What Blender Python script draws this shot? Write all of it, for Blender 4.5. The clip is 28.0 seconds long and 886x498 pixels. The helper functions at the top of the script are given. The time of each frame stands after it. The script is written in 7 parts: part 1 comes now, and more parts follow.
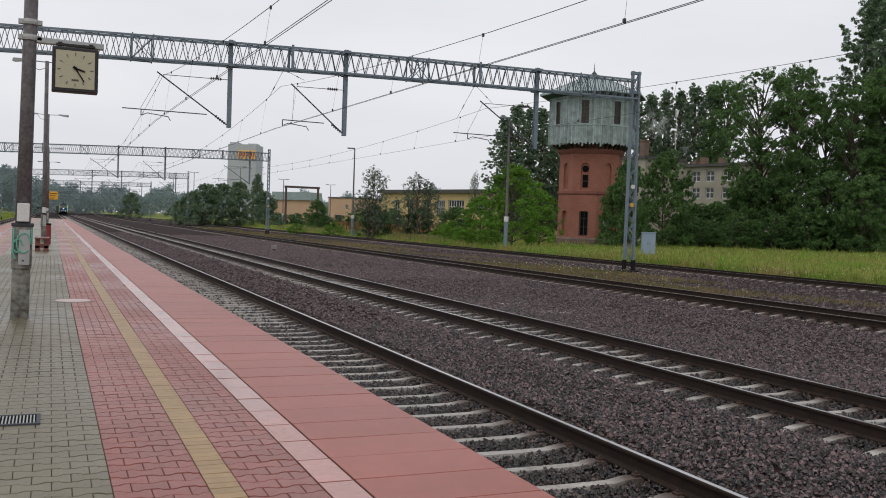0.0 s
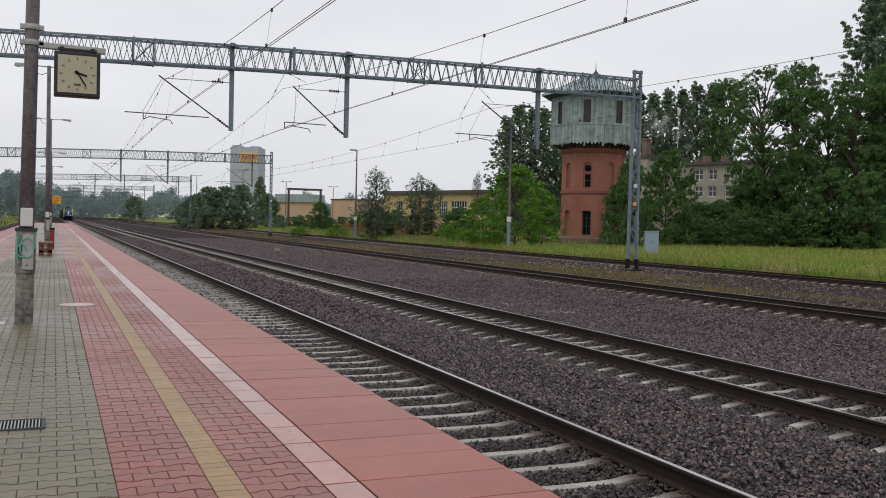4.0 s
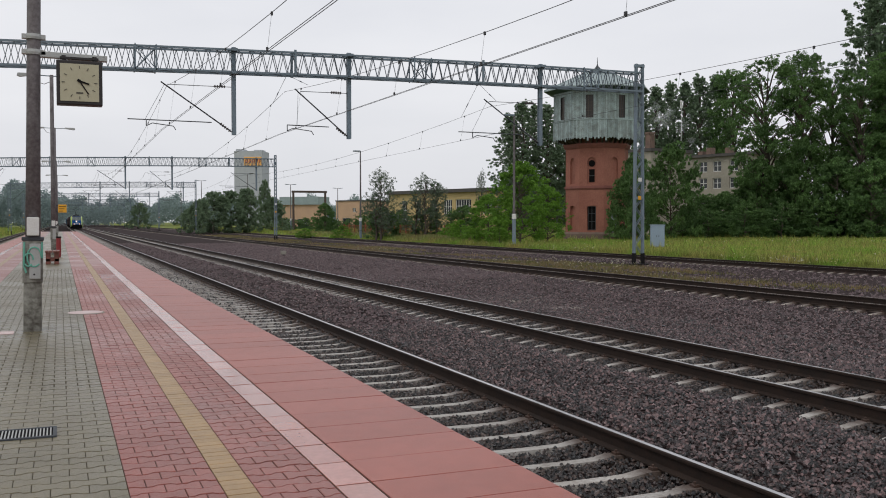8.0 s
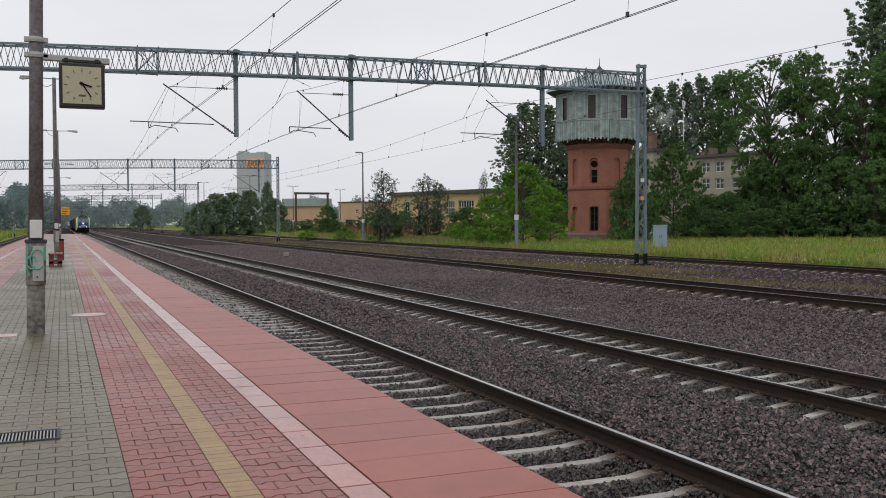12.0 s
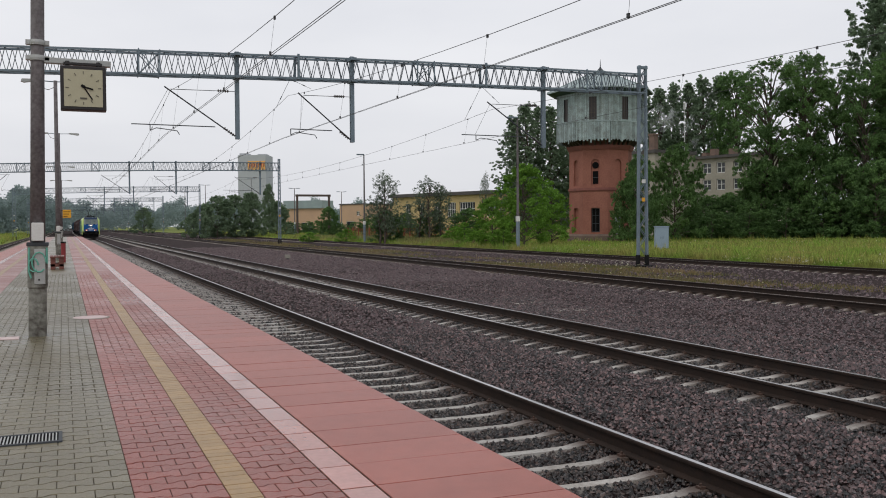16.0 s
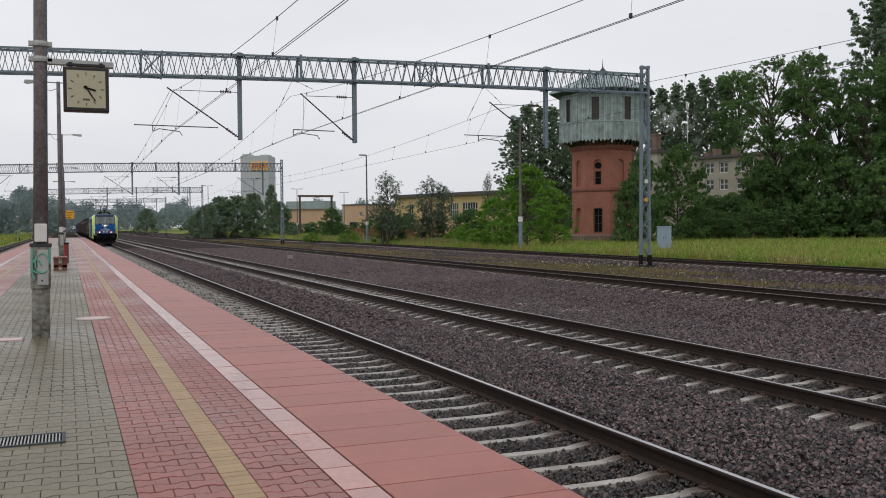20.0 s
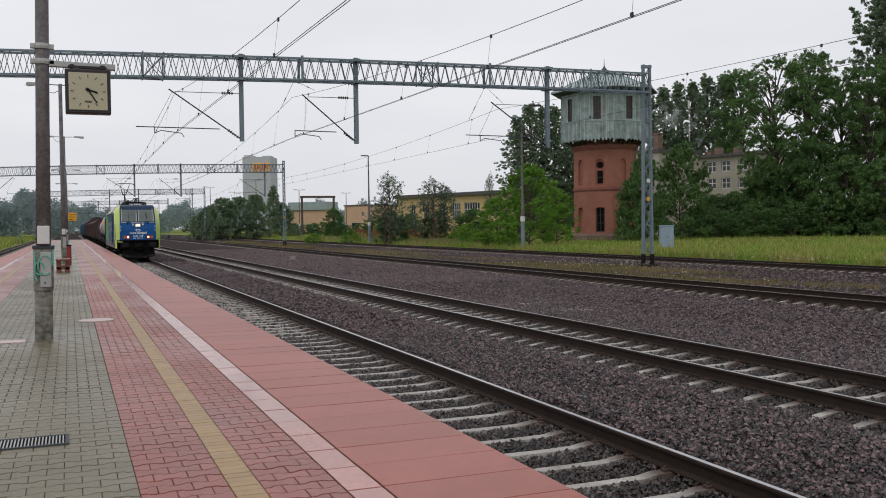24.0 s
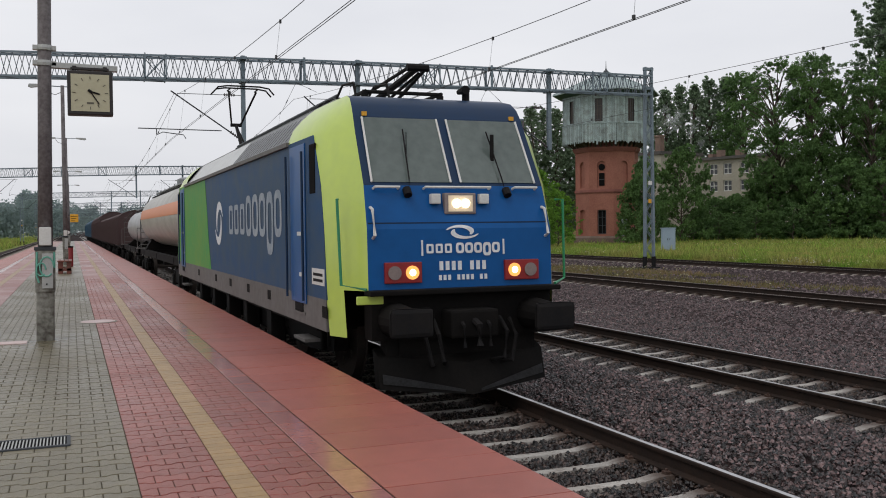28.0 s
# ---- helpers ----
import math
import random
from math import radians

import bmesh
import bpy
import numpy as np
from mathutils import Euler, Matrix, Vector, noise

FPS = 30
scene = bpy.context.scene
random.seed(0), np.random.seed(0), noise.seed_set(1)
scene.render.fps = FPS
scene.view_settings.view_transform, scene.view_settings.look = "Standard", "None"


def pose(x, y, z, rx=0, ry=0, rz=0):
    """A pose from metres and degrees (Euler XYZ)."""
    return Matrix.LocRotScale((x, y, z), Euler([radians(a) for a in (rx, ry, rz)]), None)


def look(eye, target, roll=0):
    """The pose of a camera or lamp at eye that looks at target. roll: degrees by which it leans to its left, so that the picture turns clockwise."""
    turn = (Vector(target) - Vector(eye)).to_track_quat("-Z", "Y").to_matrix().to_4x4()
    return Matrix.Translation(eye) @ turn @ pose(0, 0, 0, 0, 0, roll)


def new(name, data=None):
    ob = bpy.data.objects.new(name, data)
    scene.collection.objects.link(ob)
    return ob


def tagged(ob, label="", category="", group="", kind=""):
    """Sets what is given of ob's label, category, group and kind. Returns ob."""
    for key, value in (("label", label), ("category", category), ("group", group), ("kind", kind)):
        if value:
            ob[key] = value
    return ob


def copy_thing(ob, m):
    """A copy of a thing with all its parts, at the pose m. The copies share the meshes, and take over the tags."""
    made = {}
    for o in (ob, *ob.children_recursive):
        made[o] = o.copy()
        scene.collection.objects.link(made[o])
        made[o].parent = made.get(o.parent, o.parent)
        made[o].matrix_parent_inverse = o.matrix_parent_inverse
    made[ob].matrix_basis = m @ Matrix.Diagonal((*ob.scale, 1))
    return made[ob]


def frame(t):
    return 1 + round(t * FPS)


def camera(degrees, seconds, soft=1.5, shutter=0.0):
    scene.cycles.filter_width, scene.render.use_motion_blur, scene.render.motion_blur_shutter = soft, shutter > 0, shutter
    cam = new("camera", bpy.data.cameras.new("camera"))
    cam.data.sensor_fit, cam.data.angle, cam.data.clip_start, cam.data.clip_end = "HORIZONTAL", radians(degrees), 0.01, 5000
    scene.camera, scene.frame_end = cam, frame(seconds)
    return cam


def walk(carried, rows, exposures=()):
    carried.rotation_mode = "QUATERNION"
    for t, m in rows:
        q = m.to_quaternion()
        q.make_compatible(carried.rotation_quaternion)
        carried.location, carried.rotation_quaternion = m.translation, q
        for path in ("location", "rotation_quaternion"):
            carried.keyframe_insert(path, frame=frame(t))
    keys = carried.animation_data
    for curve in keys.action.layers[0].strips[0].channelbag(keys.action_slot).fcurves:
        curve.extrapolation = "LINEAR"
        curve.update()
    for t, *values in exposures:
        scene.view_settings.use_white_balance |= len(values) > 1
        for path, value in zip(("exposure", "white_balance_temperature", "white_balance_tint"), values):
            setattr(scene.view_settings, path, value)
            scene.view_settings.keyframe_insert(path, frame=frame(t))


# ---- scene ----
# Metres; z = 0 is the top of the rails, y runs along the track, x = 0 is the axis of the train's track.
cam = camera(51.0, 28.0, 1.0)
EYE = (-4.275, 0.0, 2.065)


def aim(yaw, pitch, roll):
    a, b = radians(yaw), radians(pitch)
    way = Vector((math.sin(a) * math.cos(b), math.cos(a) * math.cos(b), math.sin(b)))
    return look(EYE, Vector(EYE) + way * 10, roll)


# seconds, turn to the right of the track, tilt, roll
ROWS = [(0, 22.976, -1.650, 1.934), (0.5, 22.982, -1.643, 1.911), (1, 23.001, -1.613, 1.987), (1.5, 22.973, -1.644, 1.855), (2, 22.819, -1.651, 1.298),
        (2.5, 22.896, -1.656, 1.225), (3, 23.026, -1.646, 1.833), (3.5, 22.935, -1.617, 1.655), (5.5, 22.550, -1.622, 0.629), (6, 22.593, -1.605, 0.364),
        (6.5, 22.520, -1.646, 0.231), (7, 22.503, -1.671, 0.309), (7.5, 22.462, -1.663, 0.158), (8, 22.428, -1.679, -0.046), (8.5, 22.391, -1.645, -0.119),
        (9, 22.376, -1.606, -0.142), (9.5, 22.358, -1.619, -0.105), (10, 22.341, -1.631, -0.139), (10.5, 22.333, -1.621, -0.112), (11, 22.321, -1.612, -0.134),
        (11.5, 22.305, -1.607, -0.130), (12, 22.269, -1.611, -0.250), (12.5, 22.216, -1.583, -0.290), (14.5, 22.195, -1.517, -0.415), (15, 22.157, -1.530, -0.471),
        (15.5, 22.156, -1.522, -0.434), (16, 22.181, -1.501, -0.400), (16.5, 22.195, -1.504, -0.384), (17, 22.150, -1.473, -0.480), (17.5, 22.141, -1.514, -0.511),
        (18, 22.072, -1.515, -0.563), (18.5, 21.999, -1.500, -0.581), (19, 22.007, -1.492, -0.563), (19.5, 22.019, -1.480, -0.477), (20, 22.021, -1.476, -0.482),
        (20.5, 22.021, -1.488, -0.430), (21, 22.026, -1.475, -0.322), (21.5, 22.055, -1.466, -0.327), (23.5, 21.936, -1.486, -0.564), (24, 21.879, -1.463, -0.771),
        (24.5, 21.881, -1.413, -0.755), (25, 21.842, -1.399, -0.709), (25.5, 21.830, -1.388, -0.739), (26, 21.826, -1.386, -0.710), (26.5, 21.806, -1.381, -0.617),
        (27, 21.796, -1.373, -0.685), (27.5, 21.784, -1.365, -0.711), (28, 21.787, -1.335, -0.674)]
walk(cam, [(t, aim(a, b, c)) for t, a, b, c in ROWS])

# ---- light: a bright, even, overcast sky with soft cloud ----
scene.view_settings.exposure = 0.0
world = bpy.data.worlds.new("overcast_sky")
scene.world = world
world.use_nodes = True
wn, wl = world.node_tree.nodes, world.node_tree.links
wn.clear()
w_out = wn.new("ShaderNodeOutputWorld")
w_bg = wn.new("ShaderNodeBackground")
w_sky = wn.new("ShaderNodeTexSky")
w_sky.sky_type, w_sky.sun_disc = "NISHITA", False
w_sky.sun_elevation, w_sky.sun_rotation = radians(48), radians(215)
w_sky.air_density, w_sky.dust_density = 1.0, 4.0
w_co = wn.new("ShaderNodeTexCoord")
w_map = wn.new("ShaderNodeMapping")
w_map.inputs["Scale"].default_value = (1.0, 1.0, 3.5)
w_noise = wn.new("ShaderNodeTexNoise")
w_noise.inputs["Scale"].default_value, w_noise.inputs["Detail"].default_value = 1.7, 5
w_ramp = wn.new("ShaderNodeValToRGB")
w_ramp.color_ramp.elements[0].position, w_ramp.color_ramp.elements[1].position = 0.3, 0.7
w_ramp.color_ramp.elements[0].color = (7.45, 7.6, 8.15, 1)
w_ramp.color_ramp.elements[1].color = (9.1, 9.15, 9.5, 1)
w_mix = wn.new("ShaderNodeMixRGB")
w_mix.inputs[0].default_value = 0.94
w_bg.inputs[1].default_value = 0.1
wl.new(w_co.outputs["Generated"], w_map.inputs[0])
wl.new(w_map.outputs[0], w_noise.inputs["Vector"])
wl.new(w_noise.outputs["Fac"], w_ramp.inputs[0])
wl.new(w_sky.outputs[0], w_mix.inputs[1])
wl.new(w_ramp.outputs[0], w_mix.inputs[2])
w_sep = wn.new("ShaderNodeSeparateXYZ")
w_low = wn.new("ShaderNodeMapRange")
w_low.inputs["From Max"].default_value = 0.3
w_low.inputs["To Min"].default_value = 0.91
w_dim = wn.new("ShaderNodeMixRGB")
w_dim.blend_type, w_dim.inputs[0].default_value = "MULTIPLY", 1.0
wl.new(w_co.outputs["Generated"], w_sep.inputs[0])
wl.new(w_sep.outputs["Z"], w_low.inputs["Value"])
wl.new(w_mix.outputs[0], w_dim.inputs[1])
wl.new(w_low.outputs[0], w_dim.inputs[2])
wl.new(w_dim.outputs[0], w_bg.inputs[0])
wl.new(w_bg.outputs[0], w_out.inputs[0])

sun_data = bpy.data.lights.new("sun", "SUN")
sun_data.energy, sun_data.angle, sun_data.color = 0.7, radians(25), (1.0, 0.97, 0.92)
sun = new("sun", sun_data)
sun.matrix_world = look((-30, -25, 60), (0, 0, 0))


# ---- materials ----
def material(name, base, rough=0.6, metal=0.0, second=None, scale=6.0, amount=0.5, bump=0.0, bump_scale=40.0,
             per_object=0.0, per_island=0.0, uneven=1.0, coat=0.0, patches=None, spec=0.5, local=False):
    """Base colour mixed with a second one by noise at two scales, with relief, and a shade for each piece.
    patches: (scale, low, high) of damp spots where the roughness falls to a third."""
    m = bpy.data.materials.new(name)
    m.use_nodes = True
    n, l = m.node_tree.nodes, m.node_tree.links
    b = n["Principled BSDF"]
    b.inputs["Roughness"].default_value, b.inputs["Metallic"].default_value = rough, metal
    b.inputs["Coat Weight"].default_value = coat
    b.inputs["Coat Roughness"].default_value = 0.12
    b.inputs["Specular IOR Level"].default_value = spec
    co = n.new("ShaderNodeTexCoord")
    geo = n.new("ShaderNodeNewGeometry")
    where = co.outputs["Object"] if local else geo.outputs["Position"]
    second = second or tuple(c * 0.6 for c in base)
    n1 = n.new("ShaderNodeTexNoise")
    n1.inputs["Scale"].default_value, n1.inputs["Detail"].default_value = scale, 6
    n2 = n.new("ShaderNodeTexNoise")
    n2.inputs["Scale"].default_value, n2.inputs["Detail"].default_value = scale * 9, 3
    l.new(where, n1.inputs["Vector"])
    l.new(where, n2.inputs["Vector"])
    add = n.new("ShaderNodeMath")
    add.operation = "MULTIPLY_ADD"
    add.inputs[1].default_value = 0.5
    l.new(n2.outputs["Fac"], add.inputs[0])
    half = n.new("ShaderNodeMath")
    half.operation = "MULTIPLY"
    half.inputs[1].default_value = 0.5
    l.new(n1.outputs["Fac"], half.inputs[0])
    l.new(half.outputs[0], add.inputs[2])
    ramp = n.new("ShaderNodeMapRange")
    ramp.inputs["From Min"].default_value, ramp.inputs["From Max"].default_value = 0.36, 0.64
    ramp.inputs["To Max"].default_value = amount
    l.new(add.outputs[0], ramp.inputs["Value"])
    mix = n.new("ShaderNodeMixRGB")
    mix.inputs[1].default_value, mix.inputs[2].default_value = (*base, 1), (*second, 1)
    l.new(ramp.outputs[0], mix.inputs[0])
    colour = mix.outputs[0]
    for strength, source in ((per_object, n.new("ShaderNodeObjectInfo").outputs["Random"]),
                             (per_island, geo.outputs["Random Per Island"])):
        if strength:
            r = n.new("ShaderNodeMapRange")
            r.inputs["To Min"].default_value, r.inputs["To Max"].default_value = 1 - strength, 1 + strength
            if uneven != 1.0:
                bend = n.new("ShaderNodeMath")
                bend.operation = "POWER"
                bend.inputs[1].default_value = uneven
                l.new(source, bend.inputs[0])
                source = bend.outputs[0]
            l.new(source, r.inputs["Value"])
            v = n.new("ShaderNodeMixRGB")
            v.blend_type, v.inputs[0].default_value = "MULTIPLY", 1.0
            l.new(colour, v.inputs[1])
            l.new(r.outputs[0], v.inputs[2])
            colour = v.outputs[0]
    l.new(colour, b.inputs["Base Color"])
    if patches:
        n3 = n.new("ShaderNodeTexNoise")
        n3.inputs["Scale"].default_value, n3.inputs["Detail"].default_value = patches[0], 4
        l.new(where, n3.inputs["Vector"])
        pr = n.new("ShaderNodeMapRange")
        pr.inputs["From Min"].default_value, pr.inputs["From Max"].default_value = patches[1], patches[2]
        pr.inputs["To Min"].default_value, pr.inputs["To Max"].default_value = rough, rough * 0.33
        l.new(n3.outputs["Fac"], pr.inputs["Value"])
        l.new(pr.outputs[0], b.inputs["Roughness"])
    if bump:
        nb = n.new("ShaderNodeTexNoise")
        nb.inputs["Scale"].default_value, nb.inputs["Detail"].default_value = bump_scale, 4
        l.new(where, nb.inputs["Vector"])
        bp = n.new("ShaderNodeBump")
        bp.inputs["Strength"].default_value, bp.inputs["Distance"].default_value = bump, 0.02
        l.new(nb.outputs["Fac"], bp.inputs["Height"])
        l.new(bp.outputs[0], b.inputs["Normal"])
    return m


def glowing(name, colour, strength):
    m = bpy.data.materials.new(name)
    m.use_nodes = True
    b = m.node_tree.nodes["Principled BSDF"]
    b.inputs["Base Color"].default_value = (*colour, 1)
    b.inputs["Emission Color"].default_value = (*colour, 1)
    b.inputs["Emission Strength"].default_value = strength
    return m


def glass(name, colour, rough=0.03):
    m = bpy.data.materials.new(name)
    m.use_nodes = True
    b = m.node_tree.nodes["Principled BSDF"]
    b.inputs["Base Color"].default_value = (*colour, 1)
    b.inputs["Roughness"].default_value = rough
    b.inputs["Transmission Weight"].default_value = 0.75
    b.inputs["IOR"].default_value = 1.5
    return m


def leafy(name, base, second, shade=0.45):
    """Foliage: dull two-sided leaves that let some light through, each leaf with its own shade."""
    m = bpy.data.materials.new(name)
    m.use_nodes = True
    n, l = m.node_tree.nodes, m.node_tree.links
    b = n["Principled BSDF"]
    geo = n.new("ShaderNodeNewGeometry")
    obj = n.new("ShaderNodeObjectInfo")
    mix = n.new("ShaderNodeMixRGB")
    mix.inputs[1].default_value, mix.inputs[2].default_value = (*base, 1), (*second, 1)
    noise_tex = n.new("ShaderNodeTexNoise")
    noise_tex.inputs["Scale"].default_value, noise_tex.inputs["Detail"].default_value = 0.3, 5
    l.new(geo.outputs["Position"], noise_tex.inputs["Vector"])
    rr = n.new("ShaderNodeMapRange")
    rr.inputs["From Min"].default_value, rr.inputs["From Max"].default_value = 0.35, 0.65
    l.new(noise_tex.outputs["Fac"], rr.inputs["Value"])
    l.new(rr.outputs[0], mix.inputs[0])
    r = n.new("ShaderNodeMapRange")
    r.inputs["To Min"].default_value, r.inputs["To Max"].default_value = 1 - shade, 1 + shade
    l.new(geo.outputs["Random Per Island"], r.inputs["Value"])
    v = n.new("ShaderNodeMixRGB")
    v.blend_type, v.inputs[0].default_value = "MULTIPLY", 1.0
    l.new(mix.outputs[0], v.inputs[1])
    l.new(r.outputs[0], v.inputs[2])
    l.new(v.outputs[0], b.inputs["Base Color"])
    b.inputs["Roughness"].default_value = 0.6
    b.inputs["Specular IOR Level"].default_value = 0.25
    tr = n.new("ShaderNodeBsdfTranslucent")
    l.new(v.outputs[0], tr.inputs["Color"])
    ms = n.new("ShaderNodeMixShader")
    ms.inputs[0].default_value = 0.48
    l.new(b.outputs[0], ms.inputs[1])
    l.new(tr.outputs[0], ms.inputs[2])
    l.new(ms.outputs[0], n["Material Output"].inputs["Surface"])
    return m


M_RED = material("wet_red_paving", (0.262, 0.08, 0.062), 0.4, second=(0.195, 0.062, 0.049), scale=1.2, amount=0.8, bump=0.2, bump_scale=120, per_object=0.12, per_island=0.12, patches=(0.5, 0.42, 0.9), spec=0.4)
M_GREY = material("wet_grey_paving", (0.165, 0.142, 0.09), 0.42, second=(0.116, 0.1, 0.065), scale=0.8, amount=0.8, bump=0.2, bump_scale=120, per_object=0.09, per_island=0.09, patches=(0.45, 0.40, 0.85), spec=0.4)
M_YELLOW = material("yellow_guide_paving", (0.335, 0.21, 0.09), 0.42, second=(0.24, 0.155, 0.075), scale=1.5, amount=0.7, bump=0.2,
                    bump_scale=120, per_object=0.08, per_island=0.08)
M_WHITE_BLOCK = material("pale_cover_concrete", (0.53, 0.41, 0.395), 0.45, second=(0.40, 0.29, 0.275), scale=3.0, amount=0.9, bump=0.2, bump_scale=90, per_object=0.13, per_island=0.13)
M_WET_TILE = material("smooth_wet_red_tile", (0.40, 0.15, 0.115), 0.2, second=(0.29, 0.105, 0.08), scale=2.6, amount=0.9, bump=0.04, bump_scale=14, per_object=0.16, per_island=0.16, coat=0.3, spec=0.75)
M_SLAB = material("wet_red_slab", (0.315, 0.09, 0.064), 0.4, second=(0.25, 0.07, 0.05), scale=0.9, amount=0.8, bump=0.1, bump_scale=150, per_object=0.07, per_island=0.07, spec=0.48)
M_JOINT = material("red_joint_sand", (0.085, 0.045, 0.035), 0.9, scale=8, spec=0.15)
M_JOINT_GREY = material("grey_joint_sand", (0.095, 0.08, 0.055), 0.9, scale=8, spec=0.15)
M_CONCRETE = material("weathered_concrete", (0.30, 0.28, 0.24), 0.75, second=(0.17, 0.16, 0.13), scale=2.5, amount=0.8, bump=0.4)
M_SLEEPER = material("concrete_sleeper", (0.42, 0.40, 0.37), 0.6, second=(0.19, 0.16, 0.135), scale=3.0, amount=0.8, bump=0.3, per_object=0.13, per_island=0.13)


def rust_seats(m, spread=0.34):
    """Rust-brown stain on a sleeper on both sides of its rail seats, ragged at its rim."""
    n, l = m.node_tree.nodes, m.node_tree.links
    b = n["Principled BSDF"]
    co, sep = n.new("ShaderNodeTexCoord"), n.new("ShaderNodeSeparateXYZ")
    l.new(co.outputs["Object"], sep.inputs[0])

    def calc(op, a, b2):
        k = n.new("ShaderNodeMath")
        k.operation = op
        for i, v in enumerate((a, b2)):
            if isinstance(v, (int, float)):
                k.inputs[i].default_value = v
            else:
                l.new(v, k.inputs[i])
        return k.outputs[0]
    away = calc("ABSOLUTE", calc("SUBTRACT", calc("ABSOLUTE", sep.outputs["X"], 0.0), 0.7535), 0.0)
    rough_rim = n.new("ShaderNodeTexNoise")
    rough_rim.inputs["Scale"].default_value = 5.0
    l.new(co.outputs["Object"], rough_rim.inputs["Vector"])
    away = calc("ADD", away, calc("MULTIPLY", rough_rim.outputs["Fac"], 0.3))
    r = n.new("ShaderNodeMapRange")
    r.inputs["From Min"].default_value, r.inputs["From Max"].default_value = spread, spread + 0.22
    r.inputs["To Min"].default_value, r.inputs["To Max"].default_value = 0.85, 0.0
    l.new(away, r.inputs["Value"])
    mix = n.new("ShaderNodeMixRGB")
    mix.inputs[2].default_value = (0.055, 0.030, 0.020, 1)
    l.new(r.outputs[0], mix.inputs[0])
    l.new(b.inputs["Base Color"].links[0].from_socket, mix.inputs[1])
    l.new(mix.outputs[0], b.inputs["Base Color"])


rust_seats(M_SLEEPER)
M_OLD_SLEEPER = material("stained_sleeper", (0.38, 0.345, 0.30), 0.7, second=(0.17, 0.135, 0.11), scale=3.0, amount=0.8, bump=0.3, per_object=0.2, per_island=0.2)
rust_seats(M_OLD_SLEEPER)
# Bed coloured darker than its stones, to deepen the shade in the gaps.
M_BALLAST = material("ballast_bed", (0.052, 0.035, 0.034), 0.9, second=(0.007, 0.005, 0.005), scale=9.0, amount=0.9, bump=1.0, bump_scale=20, spec=0.08)
M_STONE = material("ballast_stone", (0.142, 0.089, 0.085), 0.28, second=(0.055, 0.036, 0.035), scale=8.0, amount=0.8, per_island=0.99, uneven=2.3, spec=0.5)
M_RAIL_SIDE = material("rusty_rail", (0.018, 0.0135, 0.0115), 0.75, second=(0.04, 0.023, 0.016), scale=5.0, amount=0.7, spec=0.2)
M_RAIL_TOP = material("worn_rail_head", (0.55, 0.54, 0.55), 0.28, second=(0.40, 0.38, 0.38), scale=2.0, amount=0.6, metal=1.0)
M_RAIL_DULL = material("dull_rail_head", (0.40, 0.35, 0.32), 0.4, second=(0.25, 0.19, 0.16), scale=2.0, amount=0.8, metal=0.8)
M_FASTENER = material("rusty_fastening", (0.05, 0.032, 0.025), 0.7, second=(0.08, 0.04, 0.026), scale=10, amount=0.8)
M_STEEL = material("grey_blue_galvanised_steel", (0.19, 0.24, 0.28), 0.6, second=(0.13, 0.16, 0.185), scale=1.5, amount=0.7, metal=0.15, spec=0.3)
M_STEEL_DARK = material("dull_steel", (0.055, 0.06, 0.068), 0.6, second=(0.035, 0.04, 0.045), scale=2, amount=0.7, spec=0.3)
M_BLACK = material("black_painted_steel", (0.009, 0.009, 0.010), 0.7, second=(0.016, 0.014, 0.013), scale=4, amount=0.8, spec=0.12)
M_WIRE = material("copper_wire", (0.05, 0.05, 0.052), 0.5, metal=0.5)
M_INSULATOR = material("dark_insulator", (0.05, 0.035, 0.03), 0.3)
M_POLE = material("dark_weathered_pole", (0.18, 0.165, 0.168), 0.65, second=(0.075, 0.062, 0.064), scale=2.2, amount=0.9, bump=0.4, spec=0.25)
M_POLE_BASE = material("patchy_concrete_base", (0.27, 0.27, 0.235), 0.65, second=(0.055, 0.045, 0.035), scale=1.6, amount=1.0, bump=0.5)
M_WHITE = material("off_white_paint", (0.66, 0.66, 0.64), 0.45, second=(0.5, 0.49, 0.46), scale=5, amount=0.6)
M_CREAM = material("clock_face", (0.47, 0.445, 0.32), 0.5, second=(0.41, 0.385, 0.27), scale=3, amount=0.5, spec=0.2)
M_DARK = material("dark_frame", (0.018, 0.014, 0.014), 0.5)
M_GRAFFITI = material("green_spray_paint", (0.10, 0.36, 0.27), 0.6, second=(0.2, 0.42, 0.34), scale=9)
M_YSIGN = material("yellow_board", (0.72, 0.36, 0.02), 0.45, second=(0.6, 0.29, 0.02), scale=4)
M_REDP = material("red_paint", (0.24, 0.022, 0.025), 0.5)
M_BRICK = material("orange_red_brick", (0.32, 0.138, 0.10), 0.85, second=(0.23, 0.092, 0.068), scale=0.8, amount=0.9, bump=0.6, bump_scale=9, per_object=0.1, spec=0.2)
M_BRICK_OLD = material("sooty_brown_brick", (0.21, 0.135, 0.10), 0.85, second=(0.12, 0.085, 0.07), scale=1.5, amount=0.9, bump=0.5)
M_BRICK_TRIM = material("darker_brick_trim", (0.24, 0.085, 0.065), 0.8, second=(0.16, 0.06, 0.05), scale=1.5, amount=0.8, bump=0.5)
M_PLINTH = material("mossy_plinth", (0.17, 0.105, 0.085), 0.85, second=(0.09, 0.075, 0.055), scale=1.5, amount=0.9, bump=0.5)
M_BOARD = material("peeling_grey_green_boards", (0.33, 0.415, 0.415), 0.8, second=(0.17, 0.185, 0.175), scale=1.6, amount=1.0, per_object=0.25, spec=0.2)
